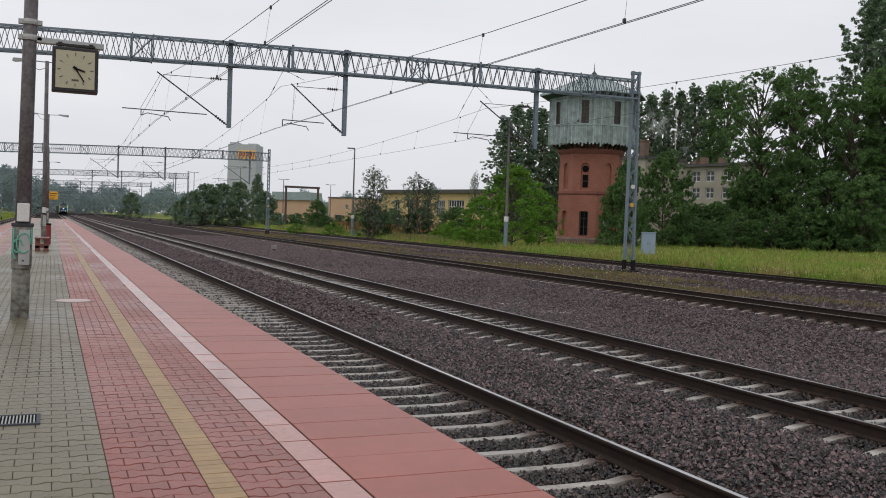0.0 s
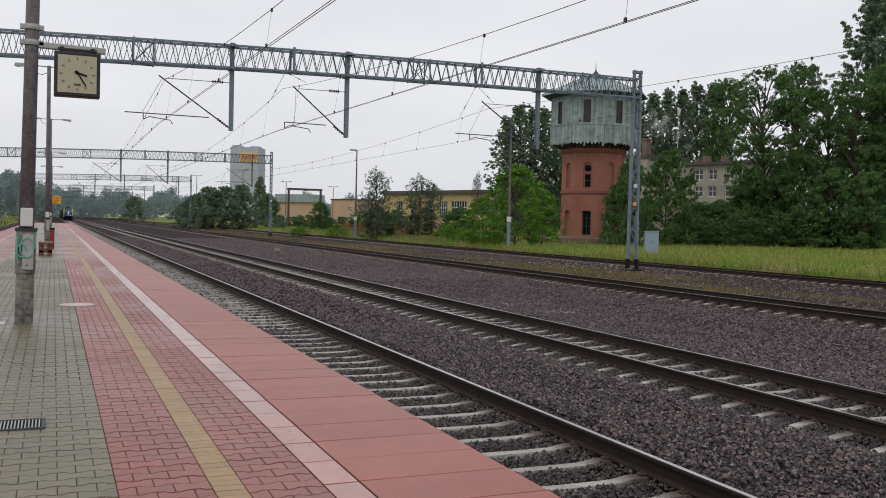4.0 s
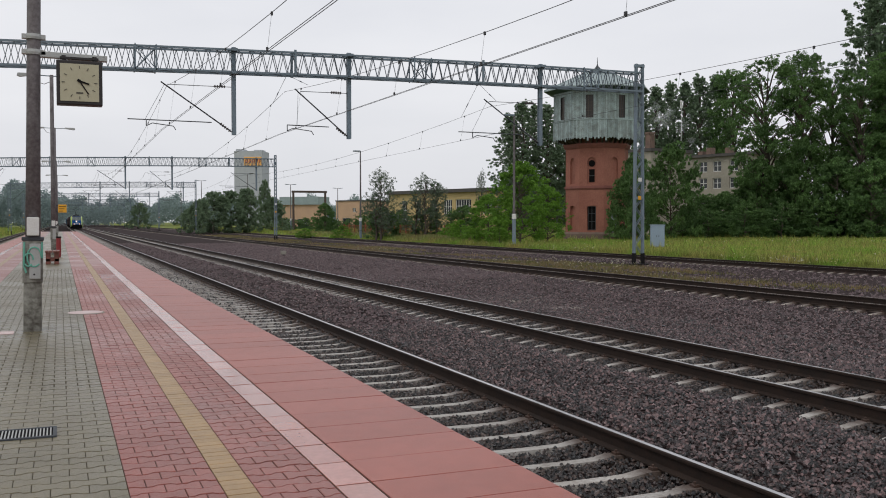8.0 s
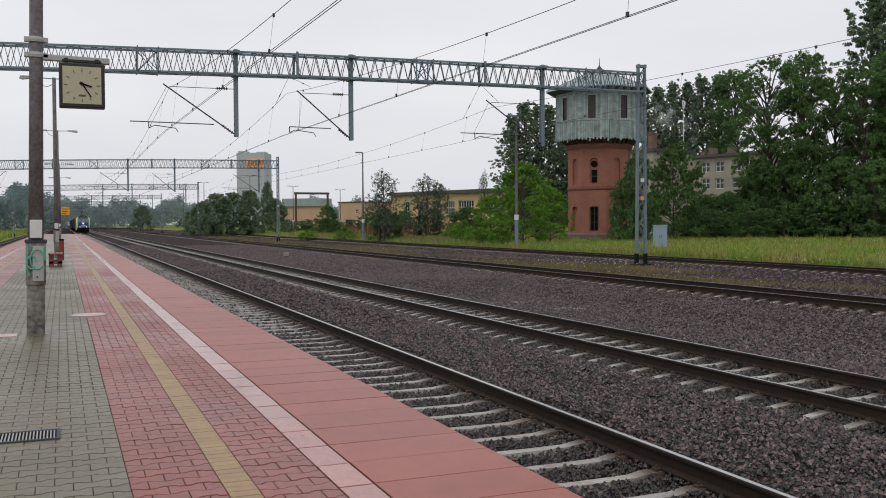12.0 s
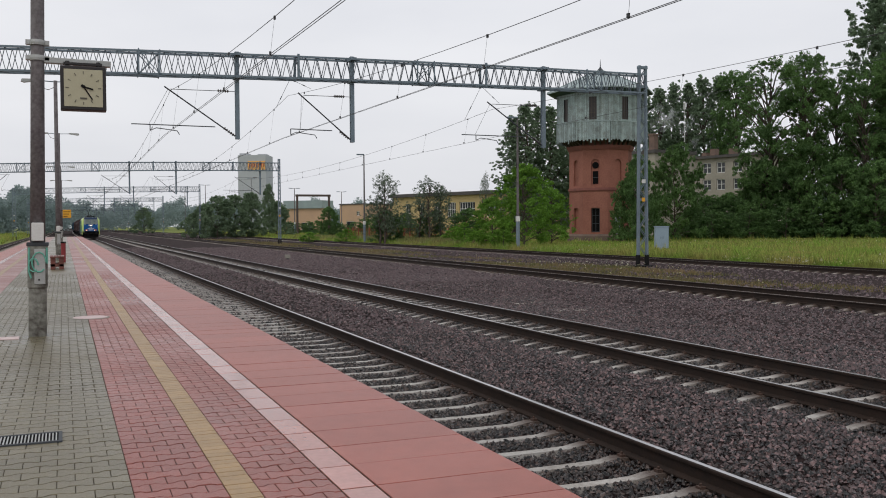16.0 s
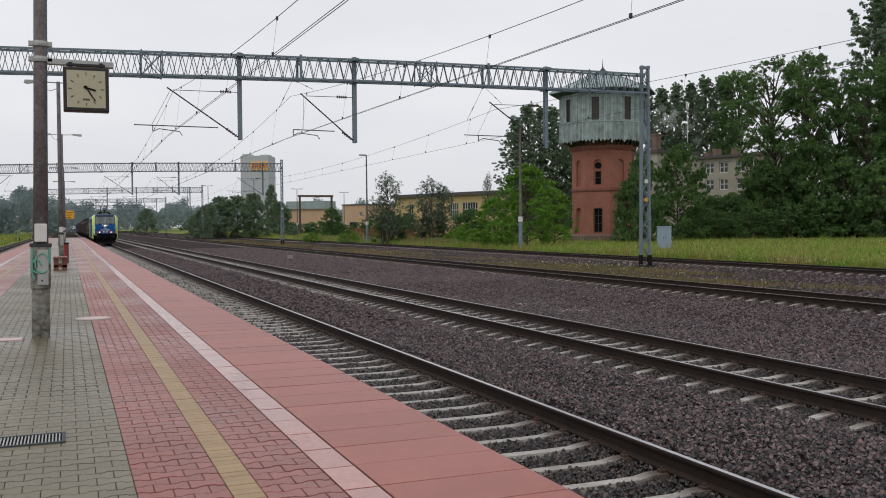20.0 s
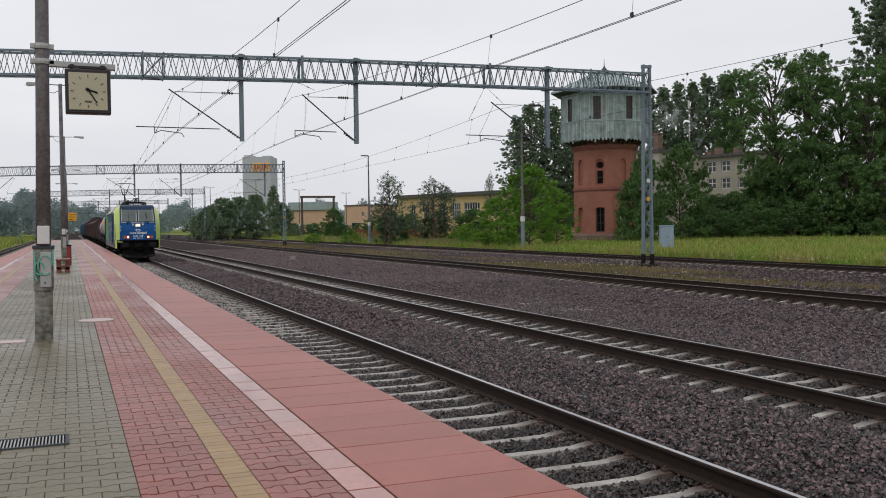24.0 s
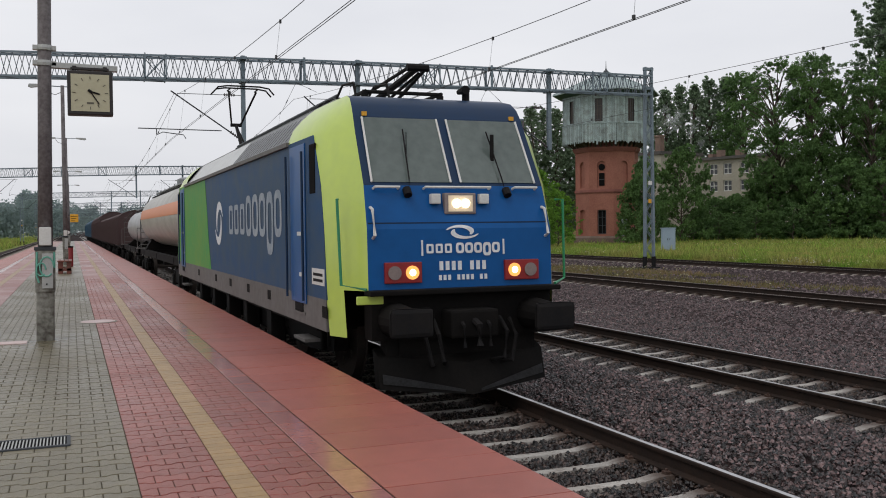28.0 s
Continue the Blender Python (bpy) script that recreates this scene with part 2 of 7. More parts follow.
M_ROOFM = material("weathered_sheet_roof", (0.30, 0.37, 0.37), 0.5, second=(0.22, 0.27, 0.27), scale=0.6, amount=0.9, metal=0.2)
M_SOFFIT = material("dark_green_boards", (0.045, 0.085, 0.08), 0.7, second=(0.03, 0.05, 0.05), scale=1.2, amount=0.8)
# Near-black colour stands in for the unlit depth behind openings.
M_HOLE = material("painted_dark_inside", (0.008, 0.0075, 0.0075), 0.8, spec=0.05)
M_GLASSY = material("dark_window_pane", (0.03, 0.035, 0.04), 0.12)
M_GRASS = material("meadow_ground", (0.13, 0.185, 0.035), 0.95, second=(0.17, 0.17, 0.06), scale=0.3, amount=1.0, bump=0.8, bump_scale=6, spec=0.1)
M_BLADE = leafy("grass_blades", (0.185, 0.32, 0.045), (0.33, 0.29, 0.095), 0.5)
M_WEED = leafy("dry_weeds", (0.27, 0.19, 0.10), (0.14, 0.14, 0.05), 0.4)
M_WEED_GREEN = leafy("low_green_weeds", (0.15, 0.18, 0.05), (0.11, 0.14, 0.045), 0.4)
M_FLOWER = leafy("pale_flowers", (0.6, 0.55, 0.25), (0.6, 0.6, 0.5), 0.3)
M_LEAF = leafy("dark_green_leaves", (0.135, 0.235, 0.075), (0.09, 0.165, 0.058))
M_LEAF_POPLAR = leafy("poplar_leaves", (0.20, 0.275, 0.17), (0.155, 0.22, 0.135), 0.35)
M_LEAF_LIGHT = leafy("fresh_green_leaves", (0.17, 0.32, 0.045), (0.13, 0.26, 0.04))
M_LEAF_GREY = leafy("grey_green_leaves", (0.14, 0.18, 0.12), (0.11, 0.145, 0.10))
M_BARK = material("bark", (0.085, 0.065, 0.05), 0.85, second=(0.05, 0.04, 0.032), scale=3, bump=0.8, bump_scale=15)
M_BLUE = material("blue_loco_paint", (0.004, 0.08, 0.265), 0.35, second=(0.003, 0.06, 0.20), scale=0.7, amount=0.7, spec=0.18, local=True)
M_NAVY = material("dark_blue_loco_paint", (0.010, 0.03, 0.075), 0.4, second=(0.014, 0.03, 0.06), scale=0.8, amount=0.7, spec=0.2, local=True)
M_SIDEBLUE = material("dusty_blue_loco_side", (0.014, 0.062, 0.16), 0.5, second=(0.05, 0.08, 0.118), scale=0.35, amount=0.9, spec=0.08, local=True)
M_LIME = material("lime_loco_paint", (0.47, 0.60, 0.10), 0.35, second=(0.40, 0.52, 0.11), scale=0.8, amount=0.7, coat=0.3, local=True)
M_GREEN = material("green_loco_paint", (0.07, 0.29, 0.075), 0.5, second=(0.15, 0.29, 0.06), scale=0.5, amount=0.9, spec=0.08, local=True)
M_GREYP = material("dusty_grey_skirt", (0.15, 0.145, 0.14), 0.55, second=(0.095, 0.088, 0.082), scale=1.0, amount=0.8, spec=0.15, local=True)
M_ROOFG = material("grey_roof_paint", (0.20, 0.21, 0.22), 0.5, second=(0.14, 0.14, 0.145), scale=1.2, amount=0.8, local=True)
M_ROOFW = material("pale_roof_panel", (0.55, 0.56, 0.56), 0.45, second=(0.42, 0.42, 0.41), scale=1.5, amount=0.6, local=True)
M_UNDER = material("sooty_underframe", (0.0045, 0.0042, 0.0042), 0.8, second=(0.010, 0.0085, 0.0075), scale=3, amount=0.8, spec=0.12, local=True)
M_WHEEL = material("wheel_steel", (0.06, 0.055, 0.05), 0.5, metal=0.5, second=(0.09, 0.06, 0.045), scale=5, local=True)
# Pale base colour stands in for most of the sky mirrored in the glass.
M_WS = material("sky_pale_windscreen", (0.23, 0.28, 0.26), 0.05, second=(0.16, 0.20, 0.19), scale=1.0, amount=0.8, spec=1.0, local=True)
M_LENS = glowing("warm_headlight", (1.0, 0.90, 0.70), 5.0)
M_LENS_DIM = glowing("amber_headlight", (1.0, 0.42, 0.10), 0.9)
M_REFLECTOR = glowing("lit_reflector", (0.75, 0.62, 0.45), 0.1)
M_TAIL = material("unlit_lens", (0.25, 0.2, 0.19), 0.15)
M_BRIGHTRED = material("red_lamp_panel", (0.27, 0.014, 0.015), 0.4)
M_SIGNW = material("white_lettering", (0.72, 0.74, 0.76), 0.5)
M_HANDRAIL = material("green_handrail", (0.02, 0.22, 0.10), 0.4)
M_TANK = material("cream_tank_paint", (0.43, 0.42, 0.385), 0.4, second=(0.26, 0.25, 0.225), scale=0.9, amount=0.8, local=True)
M_SILVER = material("silver_grey_tank_paint", (0.34, 0.35, 0.36), 0.4, second=(0.2, 0.2, 0.2), scale=0.9, amount=0.8, local=True)
M_ORANGE = material("orange_band", (0.62, 0.20, 0.06), 0.45, second=(0.52, 0.19, 0.08), scale=1.5, local=True)
M_MAROON = material("dark_brown_wagon_paint", (0.055, 0.025, 0.025), 0.55, second=(0.035, 0.02, 0.02), scale=1.0, amount=0.8, local=True)
M_WBLUE = material("blue_wagon_paint", (0.02, 0.07, 0.12), 0.5, second=(0.03, 0.06, 0.09), scale=1.0, local=True)
M_SMOKE = material("thin_smoke", (0.95, 0.97, 1.0), 0.9, second=(0.9, 0.94, 1.0), spec=0.0)
M_SMOKE.node_tree.nodes["Principled BSDF"].inputs["Alpha"].default_value = 0.07
M_GALV = material("pale_galvanised_bar", (0.42, 0.43, 0.42), 0.5, second=(0.28, 0.28, 0.27), scale=6, metal=0.3)
M_OLD_PANE = material("dusty_old_pane", (0.045, 0.035, 0.032), 0.35, second=(0.02, 0.018, 0.018), scale=2.0, amount=0.9, spec=0.4)
M_WILD = leafy("tall_wild_stalks", (0.20, 0.25, 0.08), (0.24, 0.19, 0.09), 0.4)
M_SIDEPANE = material("dark_side_glass", (0.012, 0.013, 0.016), 0.3, spec=0.15)
# Pale blue-green leaf colour stands in for haze over the distance.
M_LEAF_HAZED = leafy("haze_paled_far_leaves", (0.265, 0.335, 0.325), (0.23, 0.295, 0.285), 0.1)
M_STEEL_MID = material("weathered_lacing_steel", (0.105, 0.125, 0.15), 0.6, second=(0.07, 0.08, 0.095), scale=1.5, amount=0.7, metal=0.1, spec=0.3)
M_MARK = material("faded_clock_print", (0.10, 0.09, 0.07), 0.6)
# Coarser, farther stones; contrast evened in the colour as distance would.
M_STONE_EVEN = material("even_mauve_ballast", (0.115, 0.082, 0.084), 0.6, second=(0.075, 0.054, 0.056), scale=8.0, amount=0.8, per_island=0.4, spec=0.3)
M_OILY = material("oil_stained_ballast", (0.07, 0.048, 0.04), 0.33, second=(0.022, 0.015, 0.013), scale=6.0, amount=0.85, per_island=0.98, uneven=2.4, spec=0.45)
# Bush leaves lightened towards grey, so that the colour carries some haze.
M_LEAF_BUSH_HAZED = leafy("hazed_bush_leaves", (0.21, 0.285, 0.175), (0.165, 0.235, 0.14), 0.3)
M_WORN = material("bare_worn_steel", (0.055, 0.055, 0.058), 0.5, second=(0.025, 0.025, 0.025), scale=4, amount=0.9, spec=0.2, local=True)
M_SIGND = material("dusty_white_lettering", (0.36, 0.40, 0.44), 0.6, second=(0.20, 0.245, 0.30), scale=0.8, amount=0.85, spec=0.1, local=True)


# ---- building blocks ----
def part(name, bm, mat, parent=None, label="", smooth=False):
    me = bpy.data.meshes.new(name)
    bm.to_mesh(me)
    bm.free()
    me.materials.append(mat)
    if smooth:
        for f in me.polygons:
            f.use_smooth = True
    ob = new(name, me)
    ob.parent = parent
    if label:
        ob["label"] = label
    return ob


def piece(name, me, m, parent):
    """One more object on a shared mesh."""
    ob = new(name, me)
    ob.parent = parent
    ob.matrix_basis = m
    return ob


def raw(name, verts, faces, mat, parent=None, smooth=False):
    me = bpy.data.meshes.new(name)
    me.from_pydata([tuple(v) for v in verts], [], [tuple(f) for f in faces])
    me.materials.append(mat)
    if smooth:
        for f in me.polygons:
            f.use_smooth = True
    ob = new(name, me)
    ob.parent = parent
    return ob


def group_of(name, label, category, group="", kind="", at=(0, 0, 0)):
    ob = new(name)
    ob.location = at
    ob.empty_display_size = 0.2
    return tagged(ob, label, category, group, kind)


def BM():
    return bmesh.new()


def box(bm, lo, hi, bevel=0.0, m=None):
    vs = [bm.verts.new(Vector((x, y, z))) for z in (lo[2], hi[2]) for y in (lo[1], hi[1]) for x in (lo[0], hi[0])]
    fs = [bm.faces.new([vs[i] for i in f]) for f in
          ((0, 2, 3, 1), (4, 5, 7, 6), (0, 1, 5, 4), (1, 3, 7, 5), (3, 2, 6, 7), (2, 0, 4, 6))]
    if m is not None:
        bmesh.ops.transform(bm, matrix=m, verts=vs)
    if bevel:
        es = list({e for f in fs for e in f.edges})
        bmesh.ops.bevel(bm, geom=es, offset=bevel, segments=2, affect="EDGES", profile=0.6)
    return bm


def rod(bm, a, b, r, seg=8, r2=None):
    a, b = Vector(a), Vector(b)
    d = b - a
    q = d.to_track_quat("Z", "Y").to_matrix()
    r2 = r if r2 is None else r2
    rings = []
    for p, rr in ((a, r), (b, r2)):
        rings.append([bm.verts.new(p + q @ Vector((rr * math.cos(t), rr * math.sin(t), 0)))
                      for t in (2 * math.pi * (i + 0.5) / seg for i in range(seg))])
    for i in range(seg):
        j = (i + 1) % seg
        bm.faces.new((rings[0][i], rings[0][j], rings[1][j], rings[1][i]))
    bm.faces.new(rings[0][::-1])
    bm.faces.new(rings[1])
    return bm


def tube(bm, pts, r, seg=6):
    """A bent bar through the points, of one skin."""
    pts = [Vector(p) for p in pts]
    rings = []
    for i, p in enumerate(pts):
        d = (pts[min(i + 1, len(pts) - 1)] - pts[max(i - 1, 0)]).normalized()
        up = Vector((0, 0, 1)) if abs(d.z) < 0.9 else Vector((0, 1, 0))
        s = d.cross(up).normalized()
        t = s.cross(d)
        rings.append([bm.verts.new(p + r * (math.cos(a) * s + math.sin(a) * t)) for a in (2 * math.pi * k / seg for k in range(seg))])
    for a, b in zip(rings, rings[1:]):
        for k in range(seg):
            j = (k + 1) % seg
            bm.faces.new((a[k], a[j], b[j], b[k]))
    bm.faces.new(rings[0][::-1])
    bm.faces.new(rings[-1])
    return bm


def prism(bm, poly, a, b, plane="xz"):
    """A polygon drawn out from a to b along the axis that its plane lacks."""
    def at(p, c):
        return Vector({"xz": (p[0], c, p[1]), "yz": (c, p[0], p[1]), "xy": (p[0], p[1], c)}[plane])
    v0 = [bm.verts.new(at(p, a)) for p in poly]
    v1 = [bm.verts.new(at(p, b)) for p in poly]
    n = len(poly)
    bm.faces.new(v0[::-1])
    bm.faces.new(v1)
    for i in range(n):
        bm.faces.new((v0[i], v0[(i + 1) % n], v1[(i + 1) % n], v1[i]))
    bmesh.ops.recalc_face_normals(bm, faces=bm.faces)
    return bm


def lathe(bm, profile, seg=24, centre=(0, 0)):
    """profile: (radius, z) from bottom to top."""
    rings = [[bm.verts.new((centre[0] + r * math.cos(2 * math.pi * i / seg), centre[1] + r * math.sin(2 * math.pi * i / seg), z))
              for i in range(seg)] for r, z in profile]
    for a, b in zip(rings, rings[1:]):
        for i in range(seg):
            j = (i + 1) % seg
            bm.faces.new((a[i], a[j], b[j], b[i]))
    bm.faces.new(rings[0][::-1])
    bm.faces.new(rings[-1])
    return bm


# ---- ground and tracks ----
PLAT = 0.571
TRACKS = (-9.6, 0.0, 4.897, 15.318, 28.23)
rng = np.random.default_rng(7)


def ground_height(x, y):
    """Bed of the tracks, then a meadow that lies a little higher."""
    bed = -0.226 - 0.036 * np.clip((x + 2.6) / 0.5, 0, 1) * np.clip((8.5 - x) / 1.0, 0, 1)
    rise = 0.31 * np.clip((x - 30.2) / 3.0, 0, 1)
    rise = rise + 0.3 * np.clip((x - 50) / 40, 0, 1)
    left = 0.1 * np.clip((-x - 12) / 4, 0, 1)
    return bed + rise + left


def ground():
    xs = np.concatenate([[-3000, -900, -300, -120, -60, -30], np.arange(-18, 40, 1.0), np.arange(40, 130, 6), [160, 300, 900, 3000]])
    ys = np.concatenate([[-1500, -300, -60], np.arange(-12, 60, 2.0), np.arange(60, 260, 8), np.arange(260, 600, 40), [900, 1600, 3500]])
    gx, gy = np.meshgrid(xs, ys)
    gz = ground_height(gx, gy) + np.where((gx > -12) & (gx < 30), 0.006, 0.02) * np.sin(gx * 1.7 + np.cos(gy * 0.9) * 2)
    v = np.stack([gx.ravel(), gy.ravel(), gz.ravel()], 1)
    w, h = len(xs), len(ys)
    f = [(j * w + i, j * w + i + 1, (j + 1) * w + i + 1, (j + 1) * w + i) for j in range(h - 1) for i in range(w - 1)]
    ob = raw("ground", v, f, M_GRASS, smooth=True)
    me = ob.data
    me.materials.append(M_BALLAST)
    for p in me.polygons:
        c = p.center
        if -11.8 < c.x < 29.9:
            p.material_index = 1
    return tagged(ob, "meadow beyond dark ballast laid between the tracks", "ground", kind="structure")


ground()

RAIL = [(-0.072, -0.172), (0.072, -0.172), (0.072, -0.158), (0.012, -0.14), (0.010, -0.045), (0.035, -0.034), (0.036, -0.012),
        (0.026, -0.001), (-0.026, -0.001), (-0.036, -0.012), (-0.035, -0.034), (-0.010, -0.045), (-0.012, -0.14), (-0.072, -0.158)]
Y0, Y1 = -25.0, 620.0


def sleeper_mesh(mat, name):
    """A pre-stressed sleeper: high rail seats, a lower waist, sloping sides and ends."""
    half = [(0.0, 0.062, -0.2), (0.38, 0.065, -0.198), (0.56, 0.07, -0.172), (0.9, 0.07, -0.172), (1.08, 0.066, -0.194), (1.25, 0.06, -0.222), (1.3, 0.055, -0.25)]
    sec = [(-x, hw, z) for x, hw, z in half[:0:-1]] + half
    v, f = [], []
    for x, hw, z in sec:
        v += [(x, -hw - 0.03, -0.36), (x, -hw, z), (x, hw, z), (x, hw + 0.03, -0.36)]
    for i in range(len(sec) - 1):
        a, b = 4 * i, 4 * i + 4
        f += [(a, b, b + 1, a + 1), (a + 1, b + 1, b + 2, a + 2), (a + 2, b + 2, b + 3, a + 3)]
    f += [(0, 1, 2, 3), (len(v) - 1, len(v) - 2, len(v) - 3, len(v) - 4)]
    me = bpy.data.meshes.new(name)
    me.from_pydata(v, [], f)
    me.materials.append(mat)
    return me


def railway_track(x, label, mat_top, sleepers, near, phase):
    track = group_of("railway_track", label, "railway track", "parallel tracks", at=(x, 0, 0))
    for side in (-1, 1):
        bm = BM()
        prism(bm, [(side * 0.7535 + px, pz) for px, pz in RAIL], Y0, Y1)
        rail = part("rail", bm, M_RAIL_SIDE, track)
        rail.data.materials.append(mat_top)
        for p in rail.data.polygons:
            if p.normal.z > 0.9 and p.center.z > -0.02:
                p.material_index = 1
        bm = BM()
        for k in range(int((Y0 + 22) / 0.6), 75):
            y = phase + 0.6 * k
            for s in (-1, 1):
                cx = side * 0.7535 + s * 0.105
                box(bm, (cx - 0.028, y - 0.035, -0.18), (cx + 0.028, y + 0.035, -0.148))
                rod(bm, (cx, y, -0.15), (cx, y, -0.125), 0.013, 6)
        tagged(part("rail_fastenings", bm, M_FASTENER, track), "rusty rail clips and bolts", kind="stuff")
    me = sleepers
    far = []
    count = 0
    y = phase + 0.6 * int((Y0 - phase) / 0.6)
    vs = np.array([v.co[:] for v in me.vertices])
    fs = [tuple(p.vertices) for p in me.polygons]
    while y < Y1 - 200:
        if near[0] <= y <= near[1] and count < 300:
            piece("sleeper", me, pose(0.01 * math.sin(y * 7), y, 0.004 * math.sin(y * 3.3), 0, 0, 0.5 * math.sin(y * 11)), track)
            count += 1
        else:
            far.append(y)
        y += 0.6
    V = np.concatenate([vs + (0, yy, 0) for yy in far])
    F = [tuple(i + len(vs) * k for i in f) for k in range(len(far)) for f in fs]
    tagged(raw("far_sleepers", V, F, me.materials[0], track), kind="stuff")
    return track


SL_NEW = sleeper_mesh(M_SLEEPER, "sleeper")
SL_OLD = sleeper_mesh(M_OLD_SLEEPER, "sleeper")
railway_track(TRACKS[1], "main track beside the platform with shiny rails on pale concrete sleepers", M_RAIL_TOP, SL_NEW, (-2, 178), 0.37)
railway_track(TRACKS[2], "main track with worn rails on pale concrete sleepers in dark ballast", M_RAIL_TOP, SL_NEW, (0, 180), 0.55)
railway_track(TRACKS[3], "siding with dull rails on stained sleepers", M_RAIL_DULL, SL_OLD, (10, 120), 0.2)
railway_track(TRACKS[4], "outer siding along the meadow with rust-brown rails", M_RAIL_DULL, SL_OLD, (20, 100), 0.1)
railway_track(TRACKS[0], "track on the far side of the platform", M_RAIL_DULL, SL_OLD, (60, 90), 0.3)


def ballast_stones():
    """Broken stones over the bed, thickest where they lie near the platform."""
    def field(n, x0, x1, y0, y1, size):
        x, y = rng.uniform(x0, x1, n), y0 + (y1 - y0) * rng.uniform(0, 1, n) ** 1.35
        s = size * rng.uniform(0.55, 1.35, n)
        return x, y, s
    parts = [field(82000, -1.62, 4.2, 2.5, 19, 0.018), field(52000, 3.0, 8.8, 5, 26, 0.020), field(30000, 6, 13.95, 10, 38, 0.026),
             field(16000, -1.6, 6.5, 18, 48, 0.031), field(24000, 6.2, 13.95, 34, 100, 0.046), field(9000, 16.6, 27.0, 18, 90, 0.042), field(12000, -1.6, 6.5, 46, 105, 0.042)]
    x, y, s = (np.concatenate(c) for c in zip(*parts))
    n = len(x)
    z = -0.25 + rng.uniform(0, 0.095, n) + 0.018 * np.sin(x * 2.3 + np.sin(y * 1.1))
    for tx, phase in ((0.0, 0.37), (4.897, 0.55)):
        d = np.abs(x - tx)
        off = np.abs((y - phase + 0.3) % 0.6 - 0.3)
        cap = np.interp(d, [0.4, 0.6, 0.9, 1.25, 1.4], [-0.2, -0.176, -0.178, -0.228, -0.222])
        z = np.where(d < 1.4, cap - 0.45 * (s - 0.02) + rng.uniform(-0.03, 0.012, n), z)
        z = np.where((d < 1.2) & (off < 0.058 + 0.8 * s + 0.014 * np.sin(x * 9 + y * 5)), -0.32, z)
        z = np.where((np.abs(d - 0.7535) < 0.13) & (off < 0.15), -0.3, z)
    base = np.array([(1.05, 0.75, -0.5), (-1.05, 0.8, -0.5), (-1, -0.8, -0.5), (1, -0.75, -0.5), (0.5, 0.05, 0.75), (-0.5, -0.05, 0.7)])
    fac = np.array([(0, 1, 5), (0, 5, 4), (2, 3, 4), (2, 4, 5), (1, 2, 5), (3, 0, 4)])
    v = base[None] * rng.uniform(0.6, 1.25, (n, 6, 1)) + rng.uniform(-0.22, 0.22, (n, 6, 3))
    a = rng.uniform(0, 2 * np.pi, n)
    b = rng.uniform(-0.6, 0.6, n)
    ca, sa, cb, sb = (q[:, None] for q in (np.cos(a), np.sin(a), np.cos(b), np.sin(b)))
    yy, zz = v[..., 1] * cb - v[..., 2] * sb, v[..., 1] * sb + v[..., 2] * cb
    xx, yy = v[..., 0] * ca - yy * sa, v[..., 0] * sa + yy * ca
    v = np.stack([xx, yy, zz], -1) * s[:, None, None] + np.stack([x, y, z], 1)[:, None]
    f = (fac[None] + 6 * np.arange(n)[:, None, None]).reshape(-1, 3)
    oily = np.minimum(np.abs(x), np.abs(x - TRACKS[2])) < 1.3 + 0.12 * np.sin(y * 2.1) + rng.normal(0, 0.08, n)
    me = bpy.data.meshes.new("ballast_stones")
    v = v.reshape(-1, 3)
    me.vertices.add(len(v))
    me.vertices.foreach_set("co", v.ravel())
    me.loops.add(f.size)
    me.loops.foreach_set("vertex_index", f.ravel().astype(np.int32))
    me.polygons.add(len(f))
    me.polygons.foreach_set("loop_start", np.arange(0, f.size, 3, dtype=np.int32))
    me.update(calc_edges=True)
    for m in (M_STONE, M_OILY, M_STONE_EVEN):
        me.materials.append(m)
    me.polygons.foreach_set("material_index", np.repeat(np.where(oily, 1, np.where(s > 0.0235 + rng.uniform(0, 0.006, n), 2, 0)).astype(np.int32), len(fac)))
    return tagged(new("ballast_stones", me), "dark broken ballast stones between the rails", "ballast", kind="stuff")


ballast_stones()


# ---- island platform ----
X_EDGE, X_WR, X_WL, X_YR, X_YL, X_RG = -1.684, -2.637, -2.853, -3.274, -3.447, -3.937
X_MID = -4.79
P_END = 158.0


def mirrored(x):
    return 2 * X_MID - x


def platform():
    bm = BM()
    box(bm, (mirrored(X_EDGE) + 0.12, -14, -0.5), (X_EDGE - 0.12, P_END, PLAT - 0.06))
    body = part("platform", bm, M_CONCRETE)
    tagged(body, "wet island platform paved in red, grey and yellow blocks", "platform", kind="structure")
    bm = BM()
    box(bm, (mirrored(X_RG) + 0.01, -14, PLAT - 0.06), (X_RG, P_END, PLAT - 0.007))
    part("bedding", bm, M_JOINT_GREY, body)
    bm = BM()
    box(bm, (X_RG + 0.001, -14, PLAT - 0.06), (X_WL - 0.001, P_END, PLAT - 0.0065))
    box(bm, (X_WL, -14, PLAT - 0.06), (X_WR - 0.003, P_END, PLAT - 0.004))
    box(bm, (X_WR - 0.002, -14, PLAT - 0.06), (X_EDGE - 0.02, P_END, PLAT - 0.002))
    part("bedding", bm, M_JOINT, body)
    return body


plat = platform()


def strip(name, lo, hi, y0, y1, mat, parent, label=""):
    bm = BM()
    box(bm, (lo, y0, PLAT - 0.055), (hi, y1, PLAT - 0.002))
    return part(name, bm, mat, parent, label)


# ---- overhead line ----
WIRE_Z, CAT_Z = 5.75, 7.85
SPAN = 72.0
G_Y = [41.0 + SPAN * i for i in range(6)]


def beam_z(x):
    """Underside of the beam, which rises a little towards its middle."""
    return 8.5 + 0.0187 * x - 0.14 * ((x - 7.0) / 16.7) ** 2


